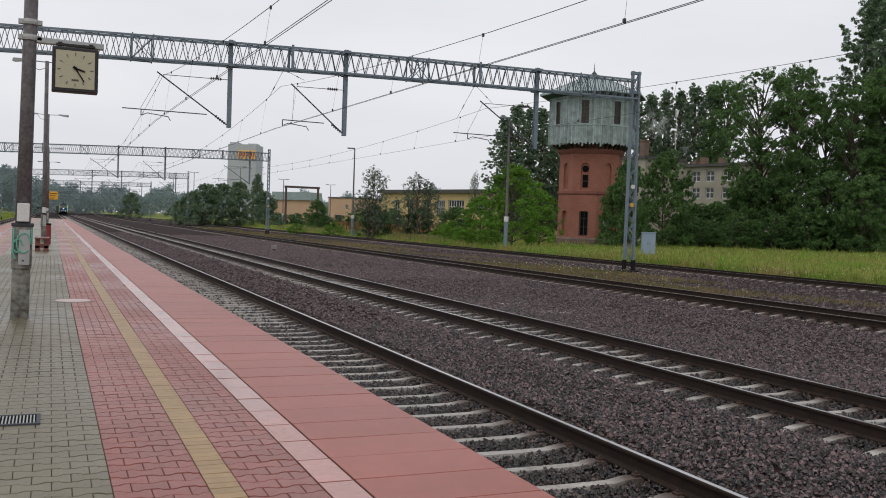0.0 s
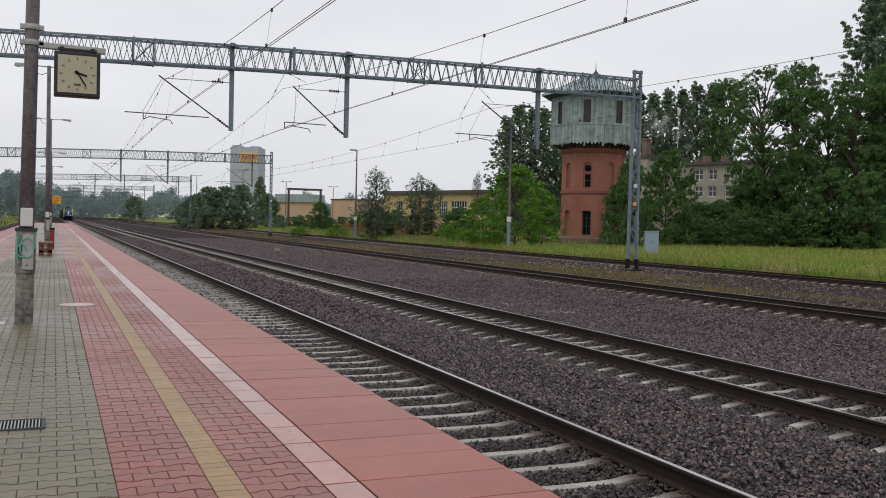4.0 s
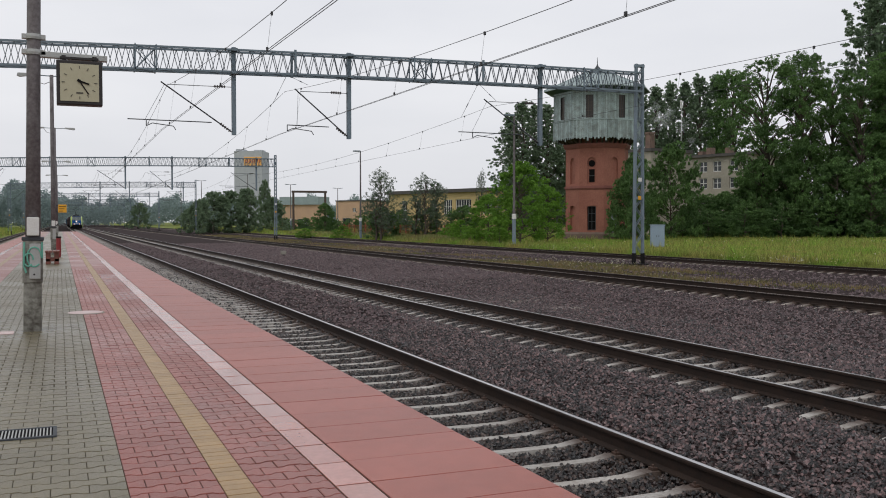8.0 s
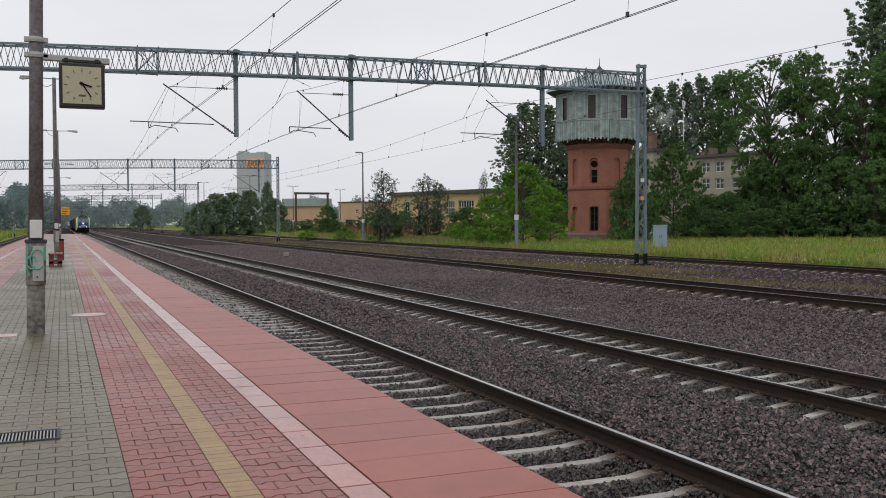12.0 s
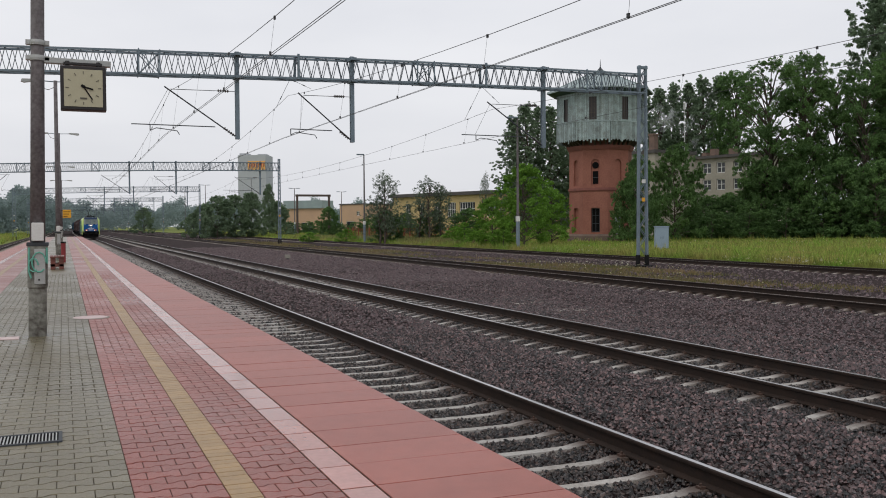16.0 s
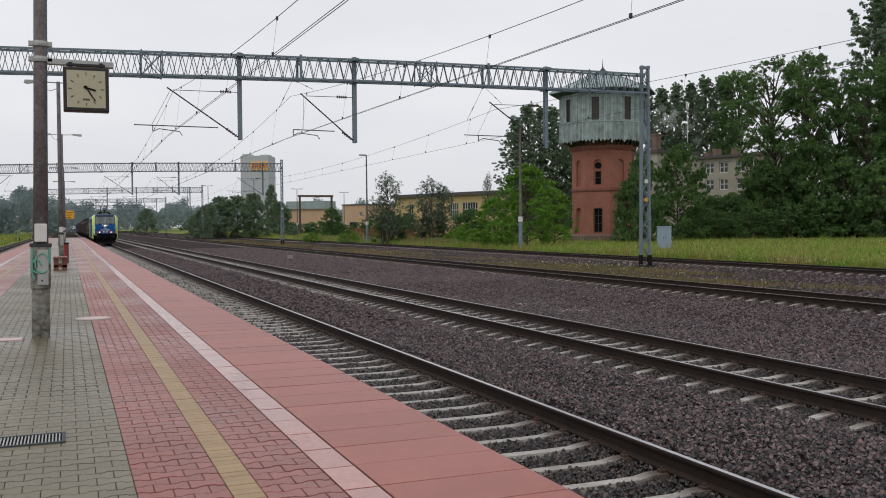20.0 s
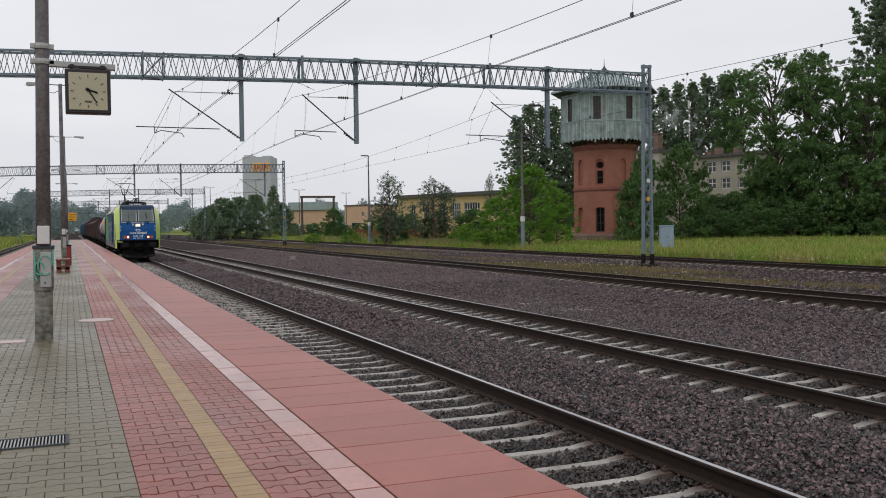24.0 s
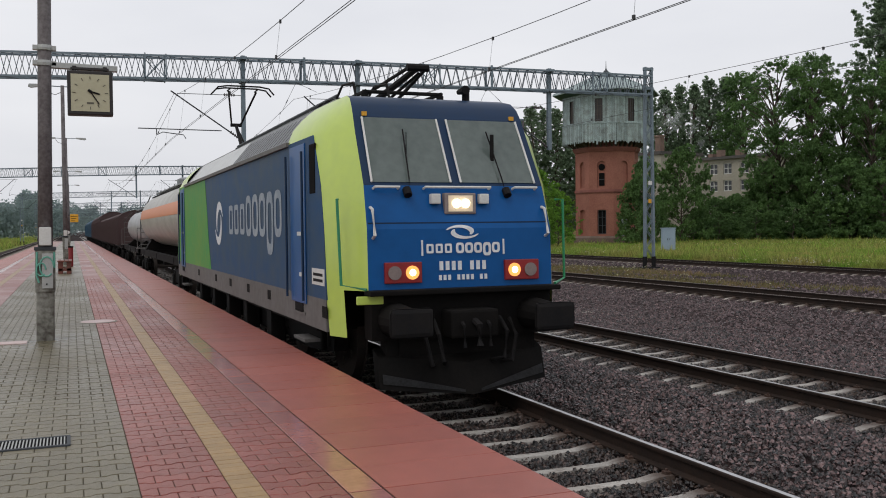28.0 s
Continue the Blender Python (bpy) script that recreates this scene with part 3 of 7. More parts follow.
def lattice_mast(name, x, top, parent, label, w0=0.27, w1=0.19):
    bm = BM()
    for s in (-1, 1):
        prism(bm, [(x + s * w0 - 0.05, -0.1), (x + s * w0 + 0.05, -0.1), (x + s * w1 + 0.05, top), (x + s * w1 - 0.05, top)], -0.09, 0.09)
    n = 20
    for f in (-0.075, 0.075):
        for i in range(n):
            za, zb = 0.4 + (top - 0.6) * i / n, 0.4 + (top - 0.6) * (i + 1) / n
            s = 1 if i % 2 else -1
            rod(bm, (x - s * w1, f, za), (x + s * w1, f, zb), 0.022, 4)
    for z in (top - 0.1, top - 1.1, 3.3):
        box(bm, (x - w0, -0.095, z - 0.07), (x + w0, 0.095, z + 0.07))
    mast = part(name, bm, M_STEEL, parent, label)
    for s in (-1, 1):
        bm = BM()
        box(bm, (x + s * w0 - 0.07, -0.1, -0.36), (x + s * w0 + 0.07, 0.1, 0.42))
        part("black_foot", bm, M_BLACK, mast)
    bm = BM()
    box(bm, (x - 0.5, -0.3, -0.6), (x + 0.5, 0.3, -0.13), 0.03)
    part("footing", bm, M_BLACK, mast, "dark footing")
    bm = BM()
    box(bm, (x - 0.1, -0.115, 4.15), (x + 0.12, -0.1, 4.35))
    part("enamel_plate", bm, M_WHITE, mast)
    bm = BM()
    box(bm, (x - 0.1, -0.115, 3.2), (x + 0.08, -0.1, 3.4))
    part("warning_plate", bm, M_YSIGN, mast)
    return mast


def insulator(bm, a, b):
    a, b = Vector(a), Vector(b)
    rod(bm, a, b, 0.025, 6)
    for i in range(5):
        c = a.lerp(b, (i + 0.5) / 5)
        d = (b - a).normalized() * 0.02
        rod(bm, c - d, c + d, 0.065, 8)


def gantry(y, xr):
    g = group_of("catenary_gantry", "grey-blue lattice gantry carrying the overhead wires across the tracks", "gantry", "catenary gantries", at=(0, y, 0))
    xl = -12.6
    lattice_mast("mast", xr, beam_z(xr) + 1.45, g, "tapered lattice steel mast with a black foot", *((0.27, 0.19) if y < 50 else (0.13, 0.1)))
    lattice_mast("mast", xl, beam_z(xl) + 1.2, g, "tapered lattice steel mast with a black foot")
    beam = new("beam")
    beam.parent = g
    for dz in (0.0, 0.95):
        for f in (-0.3, 0.3):
            h = 0.042
            bm = BM()
            xs = [xl + (xr - xl) * i / 12 for i in range(13)]
            prism(bm, [(x, beam_z(x) + dz - h) for x in xs] + [(x, beam_z(x) + dz + h) for x in xs[::-1]], f - 0.04, f + 0.04)
            part("chord", bm, M_STEEL, beam)
    bm = BM()
    n = 78
    for f in (-0.3, 0.3):
        for i in range(n):
            xa, xm, xb = (xl + (xr - xl) * (i + k) / n for k in (0, 0.5, 1))
            if f > 0:
                xa, xm, xb = xm, xb, xb + xm - xa
            rod(bm, (xa, f, beam_z(xa)), (xm, f, beam_z(xm) + 0.95), 0.02, 4)
            rod(bm, (xm, f, beam_z(xm) + 0.95), (min(xb, xr), f, beam_z(xb)), 0.02, 4)
    for i in range(n // 2):
        xa = xl + (xr - xl) * 2 * i / n
        for dz in (0, 0.95):
            rod(bm, (xa, -0.3, beam_z(xa) + dz), (xa + 0.93, 0.3, beam_z(xa) + dz), 0.016, 4)
    part("lacing", bm, M_STEEL_MID, beam, "zigzag lacing bars")
    for xs in (-8.6, -0.87, 11.5, xr - 3.1):
        z = beam_z(xs)
        for f in (-0.36, 0.36):
            bm = BM()
            for dx in (-0.42, 0.42):
                box(bm, (xs + dx - 0.025, f - 0.03, z - 0.08), (xs + dx + 0.025, f + 0.03, z + 1.03))
            rod(bm, (xs - 0.42, f, z), (xs + 0.42, f, z + 0.95), 0.022, 4)
            rod(bm, (xs + 0.42, f, z), (xs - 0.42, f, z + 0.95), 0.022, 4)
            box(bm, (xs - 0.44, f - 0.03, z - 0.05), (xs + 0.44, f + 0.03, z + 0.03))
            part("splice_panel", bm, M_STEEL, beam)
    for xs in (-5.2, 5.45, 14.6):
        z = beam_z(xs)
        for f in (-0.36, 0.36):
            bm = BM()
            box(bm, (xs - 0.05, f - 0.04, z - 0.06), (xs + 0.05, f + 0.04, z + 1.06))
            part("stiffener", bm, M_STEEL, beam)
    for xa, zl, zr in ((5.15, 7.3, 8.2), (14.5, 7.1, 7.95)) if y < 50 else ():
        za = beam_z(xa)
        for dx, zz in ((-0.5 - 0.04 * xa / 1.5, zl), (0.95, zr)):
            bm = BM()
            a, b = Vector((xa, 0, za)), Vector((xa + dx, 0, zz))
            rod(bm, a, b, 0.009, 5)
            rod(bm, a.lerp(b, 0.6), a.lerp(b, 0.72), 0.02, 6)
            part("wire_stay", bm, M_STEEL_DARK, g)
    for xs, tx in ((2.8, 0.1), (8.0, 5.85), (17.87, 15.15), (-12.0, -9.6)):
        z = beam_z(xs)
        if xs > -12:
            bm = BM()
            for f in (-0.08, 0.08):
                box(bm, (xs - 0.085, f - 0.03, 5.85), (xs + 0.085, f + 0.03, z + 1.1))
            box(bm, (xs - 0.05, -0.08, 5.9), (xs + 0.05, 0.08, z))
            box(bm, (xs - 0.12, -0.4, z + 0.9), (xs + 0.12, 0.4, z + 1.02))
            box(bm, (xs - 0.12, -0.4, z - 0.08), (xs + 0.12, 0.4, z + 0.03))
            hanger = part("hanger", bm, M_STEEL, g, "steel drop post hung from the beam")
        else:
            hanger = g
        bm = BM()
        s = 1
        end = tx - 0.1
        rod(bm, (xs - 0.1, 0, 5.98), (end - 0.25, 0, 8.0), 0.03, 8)
        rod(bm, (xs - 0.1, 0, 7.92), (end, 0, 7.9), 0.014, 6)
        rod(bm, (xs - 0.95, 0, 6.36), (tx - (0.7 if xs == 8.0 else 1.7), 0, 6.38), 0.022, 6)
        q = tx + (0.25 if xs == 8.0 else 0.0)
        rod(bm, (q - 0.95, 0, 6.38), (q - 0.95, 0, 6.12), 0.022, 6)
        tube(bm, [(q - 0.95, 0, 6.12), (q - 0.7, 0, 6.24), (q + 0.15, 0, 6.14), (q + 0.25, 0, 5.98)], 0.02, 6)
        rod(bm, (end - 0.1, 0, 7.9), (q - (0.5 if xs == 8.0 else 1.0), 0, 6.38), 0.008, 5)
        arm = part("cantilever", bm, M_STEEL_DARK, hanger, "slanting tubular cantilever")
        if xs <= -12:
            continue
        bm = BM()
        insulator(bm, (xs - 0.15, 0, 6.01), (xs - 0.6, 0, 6.34))
        part("insulator", bm, M_INSULATOR, hanger)
        bm = BM()
        insulator(bm, (xs - 0.35, 0, 7.92), (xs - 0.85, 0, 7.92))
        part("insulator", bm, M_INSULATOR, hanger)
    return g


first_gantry = gantry(G_Y[0], 23.7)
second_gantry = gantry(G_Y[1], 20.2)
for gy in G_Y[2:]:
    copy_thing(second_gantry, pose(0, gy, 0))


def sag(y, top, low):
    u = ((y - G_Y[0]) / SPAN) % 1.0
    return low + (top - low) * (2 * u - 1) ** 2


def overhead_wire(tx, label, near_z, low, lift=0.2, drop=0.0, near=-31.0, far=330.0, wires=2):
    line = group_of("overhead_wire", label, "overhead wire", "overhead wires", at=(tx, 0, 0))
    shift = [(y, 0.25 * (-1) ** k) for k, y in enumerate([G_Y[0] - SPAN] + G_Y)]

    def stagger(y):
        return float(np.interp(y, [s[0] for s in shift], [s[1] for s in shift]))
    ys = np.arange(near, far + 0.1, 3.0)

    def wire_z(y):
        return float(np.interp(y, [near, G_Y[0], far], [near_z, WIRE_Z + lift, WIRE_Z + lift]))
    for dx in ((-0.03, 0.03) if wires == 2 else (0,)):
        bm = BM()
        tube(bm, [(stagger(y) + dx, y, wire_z(y)) for y in ys[::2]], 0.0075, 5)
        part("contact_wire", bm, M_WIRE, line)
    bm = BM()
    tube(bm, [(0, y, sag(y, CAT_Z - drop, low)) for y in ys], 0.0085, 5)
    part("carrying_wire", bm, M_WIRE, line)
    for y in ys[1::2]:
        bm = BM()
        top = sag(y, CAT_Z - drop, low)
        x1 = stagger(y)
        rod(bm, (0, y, top), (x1, y, wire_z(y)), 0.0035, 4)
        box(bm, (x1 - 0.02, y - 0.03, wire_z(y)), (x1 + 0.02, y + 0.03, wire_z(y) + 0.08))
        box(bm, (-0.02, y - 0.03, top - 0.06), (0.02, y + 0.03, top + 0.02))
        part("dropper", bm, M_WIRE, line)
    return line


overhead_wire(0.0, "contact and carrying wires with droppers above the train's track", 5.22, 6.3)
overhead_wire(5.05, "contact and carrying wires with droppers above the second track", 5.24, 6.25)
overhead_wire(15.1, "thin contact and carrying wires above the siding", 6.1, 6.75, 0.48, 0.2, wires=1)


# ---- water tower ----
def ring_point(apothem, k, turn):
    r = apothem / math.cos(math.pi / 8)
    a = turn + math.pi / 8 + k * math.pi / 4
    return Vector((r * math.cos(a), r * math.sin(a), 0))


def oct_prism(bm, a0, z0, a1, z1, turn, cap=True):
    lo = [bm.verts.new(ring_point(a0, k, turn) + Vector((0, 0, z0))) for k in range(8)]
    hi = [bm.verts.new(ring_point(a1, k, turn) + Vector((0, 0, z1))) for k in range(8)]
    for k in range(8):
        bm.faces.new((lo[k], lo[(k + 1) % 8], hi[(k + 1) % 8], hi[k]))
    if cap:
        bm.faces.new(lo[::-1])
        bm.faces.new(hi)


def face_matrix(apothem, k, turn):
    """u along the face, v outwards, z up, from the middle of face k."""
    a = turn + (k + 1) * math.pi / 4
    out = Vector((math.cos(a), math.sin(a), 0))
    along = Vector((-math.sin(a), math.cos(a), 0))
    m = Matrix((along, out, (0, 0, 1))).transposed().to_4x4()
    m.translation = out * apothem
    return m


def wall_face(bm, m, half, z0, z1, holes, depth=0.4):
    """A wall panel with arched recesses cut into it: (u centre, half width, sill, spring, arched)."""
    us = [-half]
    for u, w, zs, zt, arch in holes:
        us += [u - w, u + w]
    us.append(half)

    def quad(a, b, c, d):
        bm.faces.new([bm.verts.new(m @ Vector(p)) for p in (a, b, c, d)])
    for i in range(0, len(us), 2):
        quad((us[i], 0, z0), (us[i + 1], 0, z0), (us[i + 1], 0, z1), (us[i], 0, z1))
    for u, w, zs, zt, arch in holes:
        quad((u - w, 0, z0), (u + w, 0, z0), (u + w, 0, zs), (u - w, 0, zs))
        rise = w * arch
        arc = [(u + w * math.cos(t), 0, zt + rise * math.sin(t)) for t in (math.pi * i / 10 for i in range(11))]
        for p, q in zip(arc, arc[1:]):
            quad(p, (p[0], 0, z1), (q[0], 0, z1), q)
            quad(p, q, (q[0], -depth, q[2]), (p[0], -depth, p[2]))
        for s in (-1, 1):
            quad((u + s * w, 0, zs), (u + s * w, 0, zt), (u + s * w, -depth, zt), (u + s * w, -depth, zs))
        quad((u - w, 0, zs), (u + w, 0, zs), (u + w, -depth, zs), (u - w, -depth, zs))


TOWER_TURN = radians(-10)


def water_tower(x, y, z, turn):
    t = group_of("water_tower", "old octagonal brick water tower with a peeling boarded tank house", "water tower", at=(x, y, z))
    A, half = 3.3, 3.3 * math.tan(math.pi / 8)
    bm = BM()
    oct_prism(bm, A + 0.28, -0.6, A + 0.22, 0.75, turn)
    oct_prism(bm, A + 0.22, 0.75, A + 0.02, 0.95, turn)
    part("plinth", bm, M_PLINTH, t, "dark mossy plinth")
    for k in range(8):
        m = face_matrix(A, k, turn)
        bm = BM()
        wall_face(bm, m, half, 0.9, 5.85, [(0, 0.5, 1.15, 3.7, 0.35)] if k % 8 != 6 else [(0, 0.55, 0.9, 3.2, 0.3)])
        part("brick_wall", bm, M_BRICK, t)
        bm = BM()
        wall_face(bm, m, half, 6.05, 10.3, [(0, 0.47, 6.3, 8.75, 1.0)])
        part("brick_wall", bm, M_BRICK, t)
        # filling of the recesses
        mid = k % 2 == 1
        bm = BM()
        box(bm, (-0.6, -0.34, 0.8), (0.6, -0.3, 4.2), m=m)
        part("blind_niche", bm, M_BRICK, t)
        bm = BM()
        box(bm, (-0.55, -0.3, 6.2), (0.55, -0.2, 9.4), m=m)
        part("blind_niche", bm, M_BRICK, t)
    for k, lower in ((4, True), (5, True), (6, False), (3, True)):
        m = face_matrix(A, k, turn)
        if k == 5:
            bm = BM()
            box(bm, (-0.42, -0.28, 1.2), (0.42, -0.24, 3.8), m=m)
            w = part("window", bm, M_HOLE, t, "dark broken window")
            for u in (-0.42, -0.02, 0.38):
                bm = BM()
                box(bm, (u, -0.25, 1.2), (u + 0.05, -0.2, 3.8), m=m)
                part("glazing_bar", bm, M_STEEL_DARK, w)
            for zz in (1.2, 2.1, 3.0, 3.75):
                bm = BM()
                box(bm, (-0.42, -0.252, zz), (0.42, -0.198, zz + 0.05), m=m)
                part("glazing_bar", bm, M_STEEL_DARK, w)
            bm = BM()
            box(bm, (-0.3, -0.18, 6.5), (0.3, -0.15, 7.9), m=m)
            w = part("window", bm, M_HOLE, t, "dark broken window")
            bm = BM()
            box(bm, (-0.3, -0.16, 7.15), (0.3, -0.12, 7.22), m=m)
            part("glazing_bar", bm, M_STEEL_DARK, w)
            bm = BM()
            rod(bm, m @ Vector((0, -0.18, 8.55)), m @ Vector((0, -0.12, 8.55)), 0.36, 20)
            part("round_window", bm, M_HOLE, t)
    m = face_matrix(A, 6, turn)
    bm = BM()
    box(bm, (-0.5, -0.29, 0.7), (0.5, -0.2, 3.1), m=m)
    door = part("door", bm, M_BOARD, t, "weathered plank door")
    bm = BM()
    for u in (-0.2, 0.12):
        box(bm, (u, -0.2, 0.8), (u + 0.03, -0.18, 3.0), m=m)
    part("door_batten", bm, M_WHITE, door)
    bm = BM()
    oct_prism(bm, A + 0.12, 5.83, A + 0.12, 6.07, turn)
    oct_prism(bm, A + 0.06, 5.7, A + 0.12, 5.83, turn)
    part("string_course", bm, M_BRICK_TRIM, t)
    bm = BM()
    oct_prism(bm, A + 0.1, 10.25, A + 0.28, 10.6, turn)
    oct_prism(bm, A + 0.28, 10.6, A + 0.3, 10.75, turn)
    oct_prism(bm, A + 0.02, 10.75, A + 0.1, 11.9, turn)
    part("cornice", bm, M_BRICK_TRIM, t)
    for k in range(8):
        m = face_matrix(A, k, turn)
        bm = BM()
        for u in np.linspace(-1.2, 1.2, 5):
            prism(bm, [(0.0, 10.75), (0.25, 10.75), (1.2, 11.55), (1.2, 11.75), (0.0, 11.75)], u - 0.07, u + 0.07, "yz")
        bmesh.ops.transform(bm, matrix=m, verts=bm.verts)
        part("roof_bracket", bm, M_BARK, t)
    # tank house
    H = 4.6
    hs = H * math.tan(math.pi / 8)
    bm = BM()
    oct_prism(bm, H - 0.12, 11.4, H - 0.12, 16.9, turn)
    part("tank_house_core", bm, M_HOLE, t)
    tr = random.Random(5)
    for k in range(8):
        m = face_matrix(H, k, turn)
        for tier, (z0, z1, v0) in enumerate(((11.15, 13.3, 0.06), (13.2, 17.0, 0.0))):
            n = 19
            for i in range(n):
                bm = BM()
                u0, u1 = -hs + 2 * hs * i / n, -hs + 2 * hs * (i + 1) / n - 0.015
                v = v0 + tr.uniform(-0.012, 0.012)
                bot = z0 + (0.14 * (i % 2) + tr.uniform(-0.05, 0.05) - (0.25 if tr.random() < 0.1 and tier == 0 else 0) if tier == 0 else 0)
                um = (u0 + u1) / 2
                if tier == 1 and abs(um) < 0.42:
                    box(bm, (u0, v - 0.03, z0), (u1, v, 13.35), m=m)
                    part("board", bm, M_BOARD, t)
                    bm = BM()
                    box(bm, (u0, v - 0.03, 15.95), (u1, v, z1), m=m)
                else:
                    box(bm, (u0, v - 0.03, bot), (u1, v, z1), m=m)
                part("board", bm, M_BOARD, t)
        bm = BM()
        for u in (-0.52, 0.42):
            box(bm, (u, -0.02, 13.32), (u + 0.1, 0.045, 16.0), m=m)
        for zz in (13.32, 15.92):
            box(bm, (-0.56, -0.02, zz), (0.56, 0.05, zz + 0.1), m=m)
        w = part("window", bm, M_BOARD, t)
        bm = BM()
        box(bm, (-0.48, -0.1, 13.35), (0.48, -0.08, 15.95), m=m)
        part("pane", bm, M_OLD_PANE, w)
        bm = BM()
        for u in (-0.16, 0.12):
            box(bm, (u, -0.07, 13.35), (u + 0.035, -0.04, 15.95), m=m)
        for zz in (14.2, 15.1):
            box(bm, (-0.45, -0.07, zz), (0.45, -0.04, zz + 0.035), m=m)
        part("glazing_bar", bm, M_BARK, w)
        bm = BM()
        box(bm, (-hs - 0.04, 0.06, 13.2), (hs + 0.04, 0.1, 13.3), m=m)
        part("ledge", bm, M_BOARD, t)
    bm = BM()
    oct_prism(bm, H + 1.05, 16.72, H + 1.05, 16.84, turn)
    oct_prism(bm, H + 1.05, 16.84, 0.35, 19.35, turn)
    roof = part("roof", bm, M_ROOFM, t, "pale grey-green sheet metal roof")
    bm = BM()
    oct_prism(bm, H + 0.1, 16.45, H + 0.98, 16.72, turn)
    part("soffit", bm, M_SOFFIT, roof, "dark green boarded soffit")
    bm = BM()
    for k in range(8):
        rod(bm, ring_point(H + 1.03, k, turn) + Vector((0, 0, 16.88)), ring_point(0.33, k, turn) + Vector((0, 0, 19.38)), 0.05, 6)
    part("ridge", bm, M_ROOFM, roof)
    bm = BM()
    lathe(bm, [(0.35, 19.3), (0.3, 19.5), (0.12, 19.7), (0.05, 19.9), (0.015, 20.7)], 10)
    part("finial", bm, M_STEEL_DARK, roof)
    return t


water_tower(52.2, 91.0, -0.05, math.atan2(-91.0, -52.2 - 4.27) - math.pi / 4 * 6 + TOWER_TURN)


# ---- on the platform ----
def pole(y, top, name, label, x=-4.635):
    """A dark pole on a wide concrete base, with a switch box and a metal cover."""
    p = group_of(name, label, "lamp post", "platform poles", at=(x, y, PLAT))
    bm = BM()
    lathe(bm, [(0.098, 1.2), (0.09, 3.0), (0.08, top)], 14)
    part("shaft", bm, M_POLE, p, smooth=True)
    bm = BM()
    box(bm, (-0.115, -0.115, -0.02), (0.115, 0.115, 0.7), 0.02)
    box(bm, (-0.128, -0.128, 0.66), (0.128, 0.128, 1.27), 0.02)
    part("concrete_base", bm, M_POLE_BASE, p, "patchy concrete base")
    bm = BM()
    box(bm, (-0.14, -0.14, 1.24), (0.14, 0.14, 1.29), 0.01)
    part("collar", bm, M_STEEL_DARK, p)
    bm = BM()
    box(bm, (-0.075, -0.18, 1.31), (0.08, -0.08, 1.56), 0.012)
    part("switch_box", bm, M_WHITE, p, "white switch box")
    bm = BM()
    box(bm, (-0.04, -0.15, 0.72), (0.1, -0.126, 1.2), 0.006)
    hatch = part("hatch", bm, M_GALV, p, "pale grey metal hatch")
    bm = BM()
    rod(bm, (0.02, -0.16, 0.78), (0.02, -0.145, 0.78), 0.012, 8)
    part("lock", bm, M_BLACK, hatch)
    return p


clock_post = pole(13.98, 9.2, "clock_post", "dark weathered pole on a patchy concrete base carrying a square clock")
bm = BM()
for c, r in (((0.05, 1.02), 0.09), ((-0.02, 0.98), 0.06)):
    tube(bm, [(c[0] + r * math.cos(t) - 0.03, -0.155, c[1] + r * 1.5 * math.sin(t)) for t in (0.5 * i for i in range(12))], 0.011, 5)
tube(bm, [(-0.105, -0.13, 1.22), (-0.11, -0.13, 0.9), (-0.08, -0.13, 0.8)], 0.014, 5)
tube(bm, [(0.115, -0.13, 1.22), (0.118, -0.13, 1.0)], 0.014, 5)
part("graffiti", bm, M_GRAFFITI, clock_post, "green sprayed scrawl")
bm = BM()
for z in (3.82, 4.03):
    lathe(bm, [(0.105, z - 0.035), (0.11, z), (0.105, z + 0.035)], 14)
    box(bm, (-0.15, -0.05, z - 0.03), (-0.095, 0.05, z + 0.03))
    box(bm, (0.095, -0.05, z - 0.03), (0.15, 0.05, z + 0.03))
part("clamp", bm, M_GALV, clock_post, "galvanised pole clamp")
bm = BM()
box(bm, (0.08, -0.05, 3.76), (0.95, 0.05, 3.84), 0.008)
part("bracket_arm", bm, M_GALV, clock_post)
clock_post.rotation_euler[1] = radians(0.9)


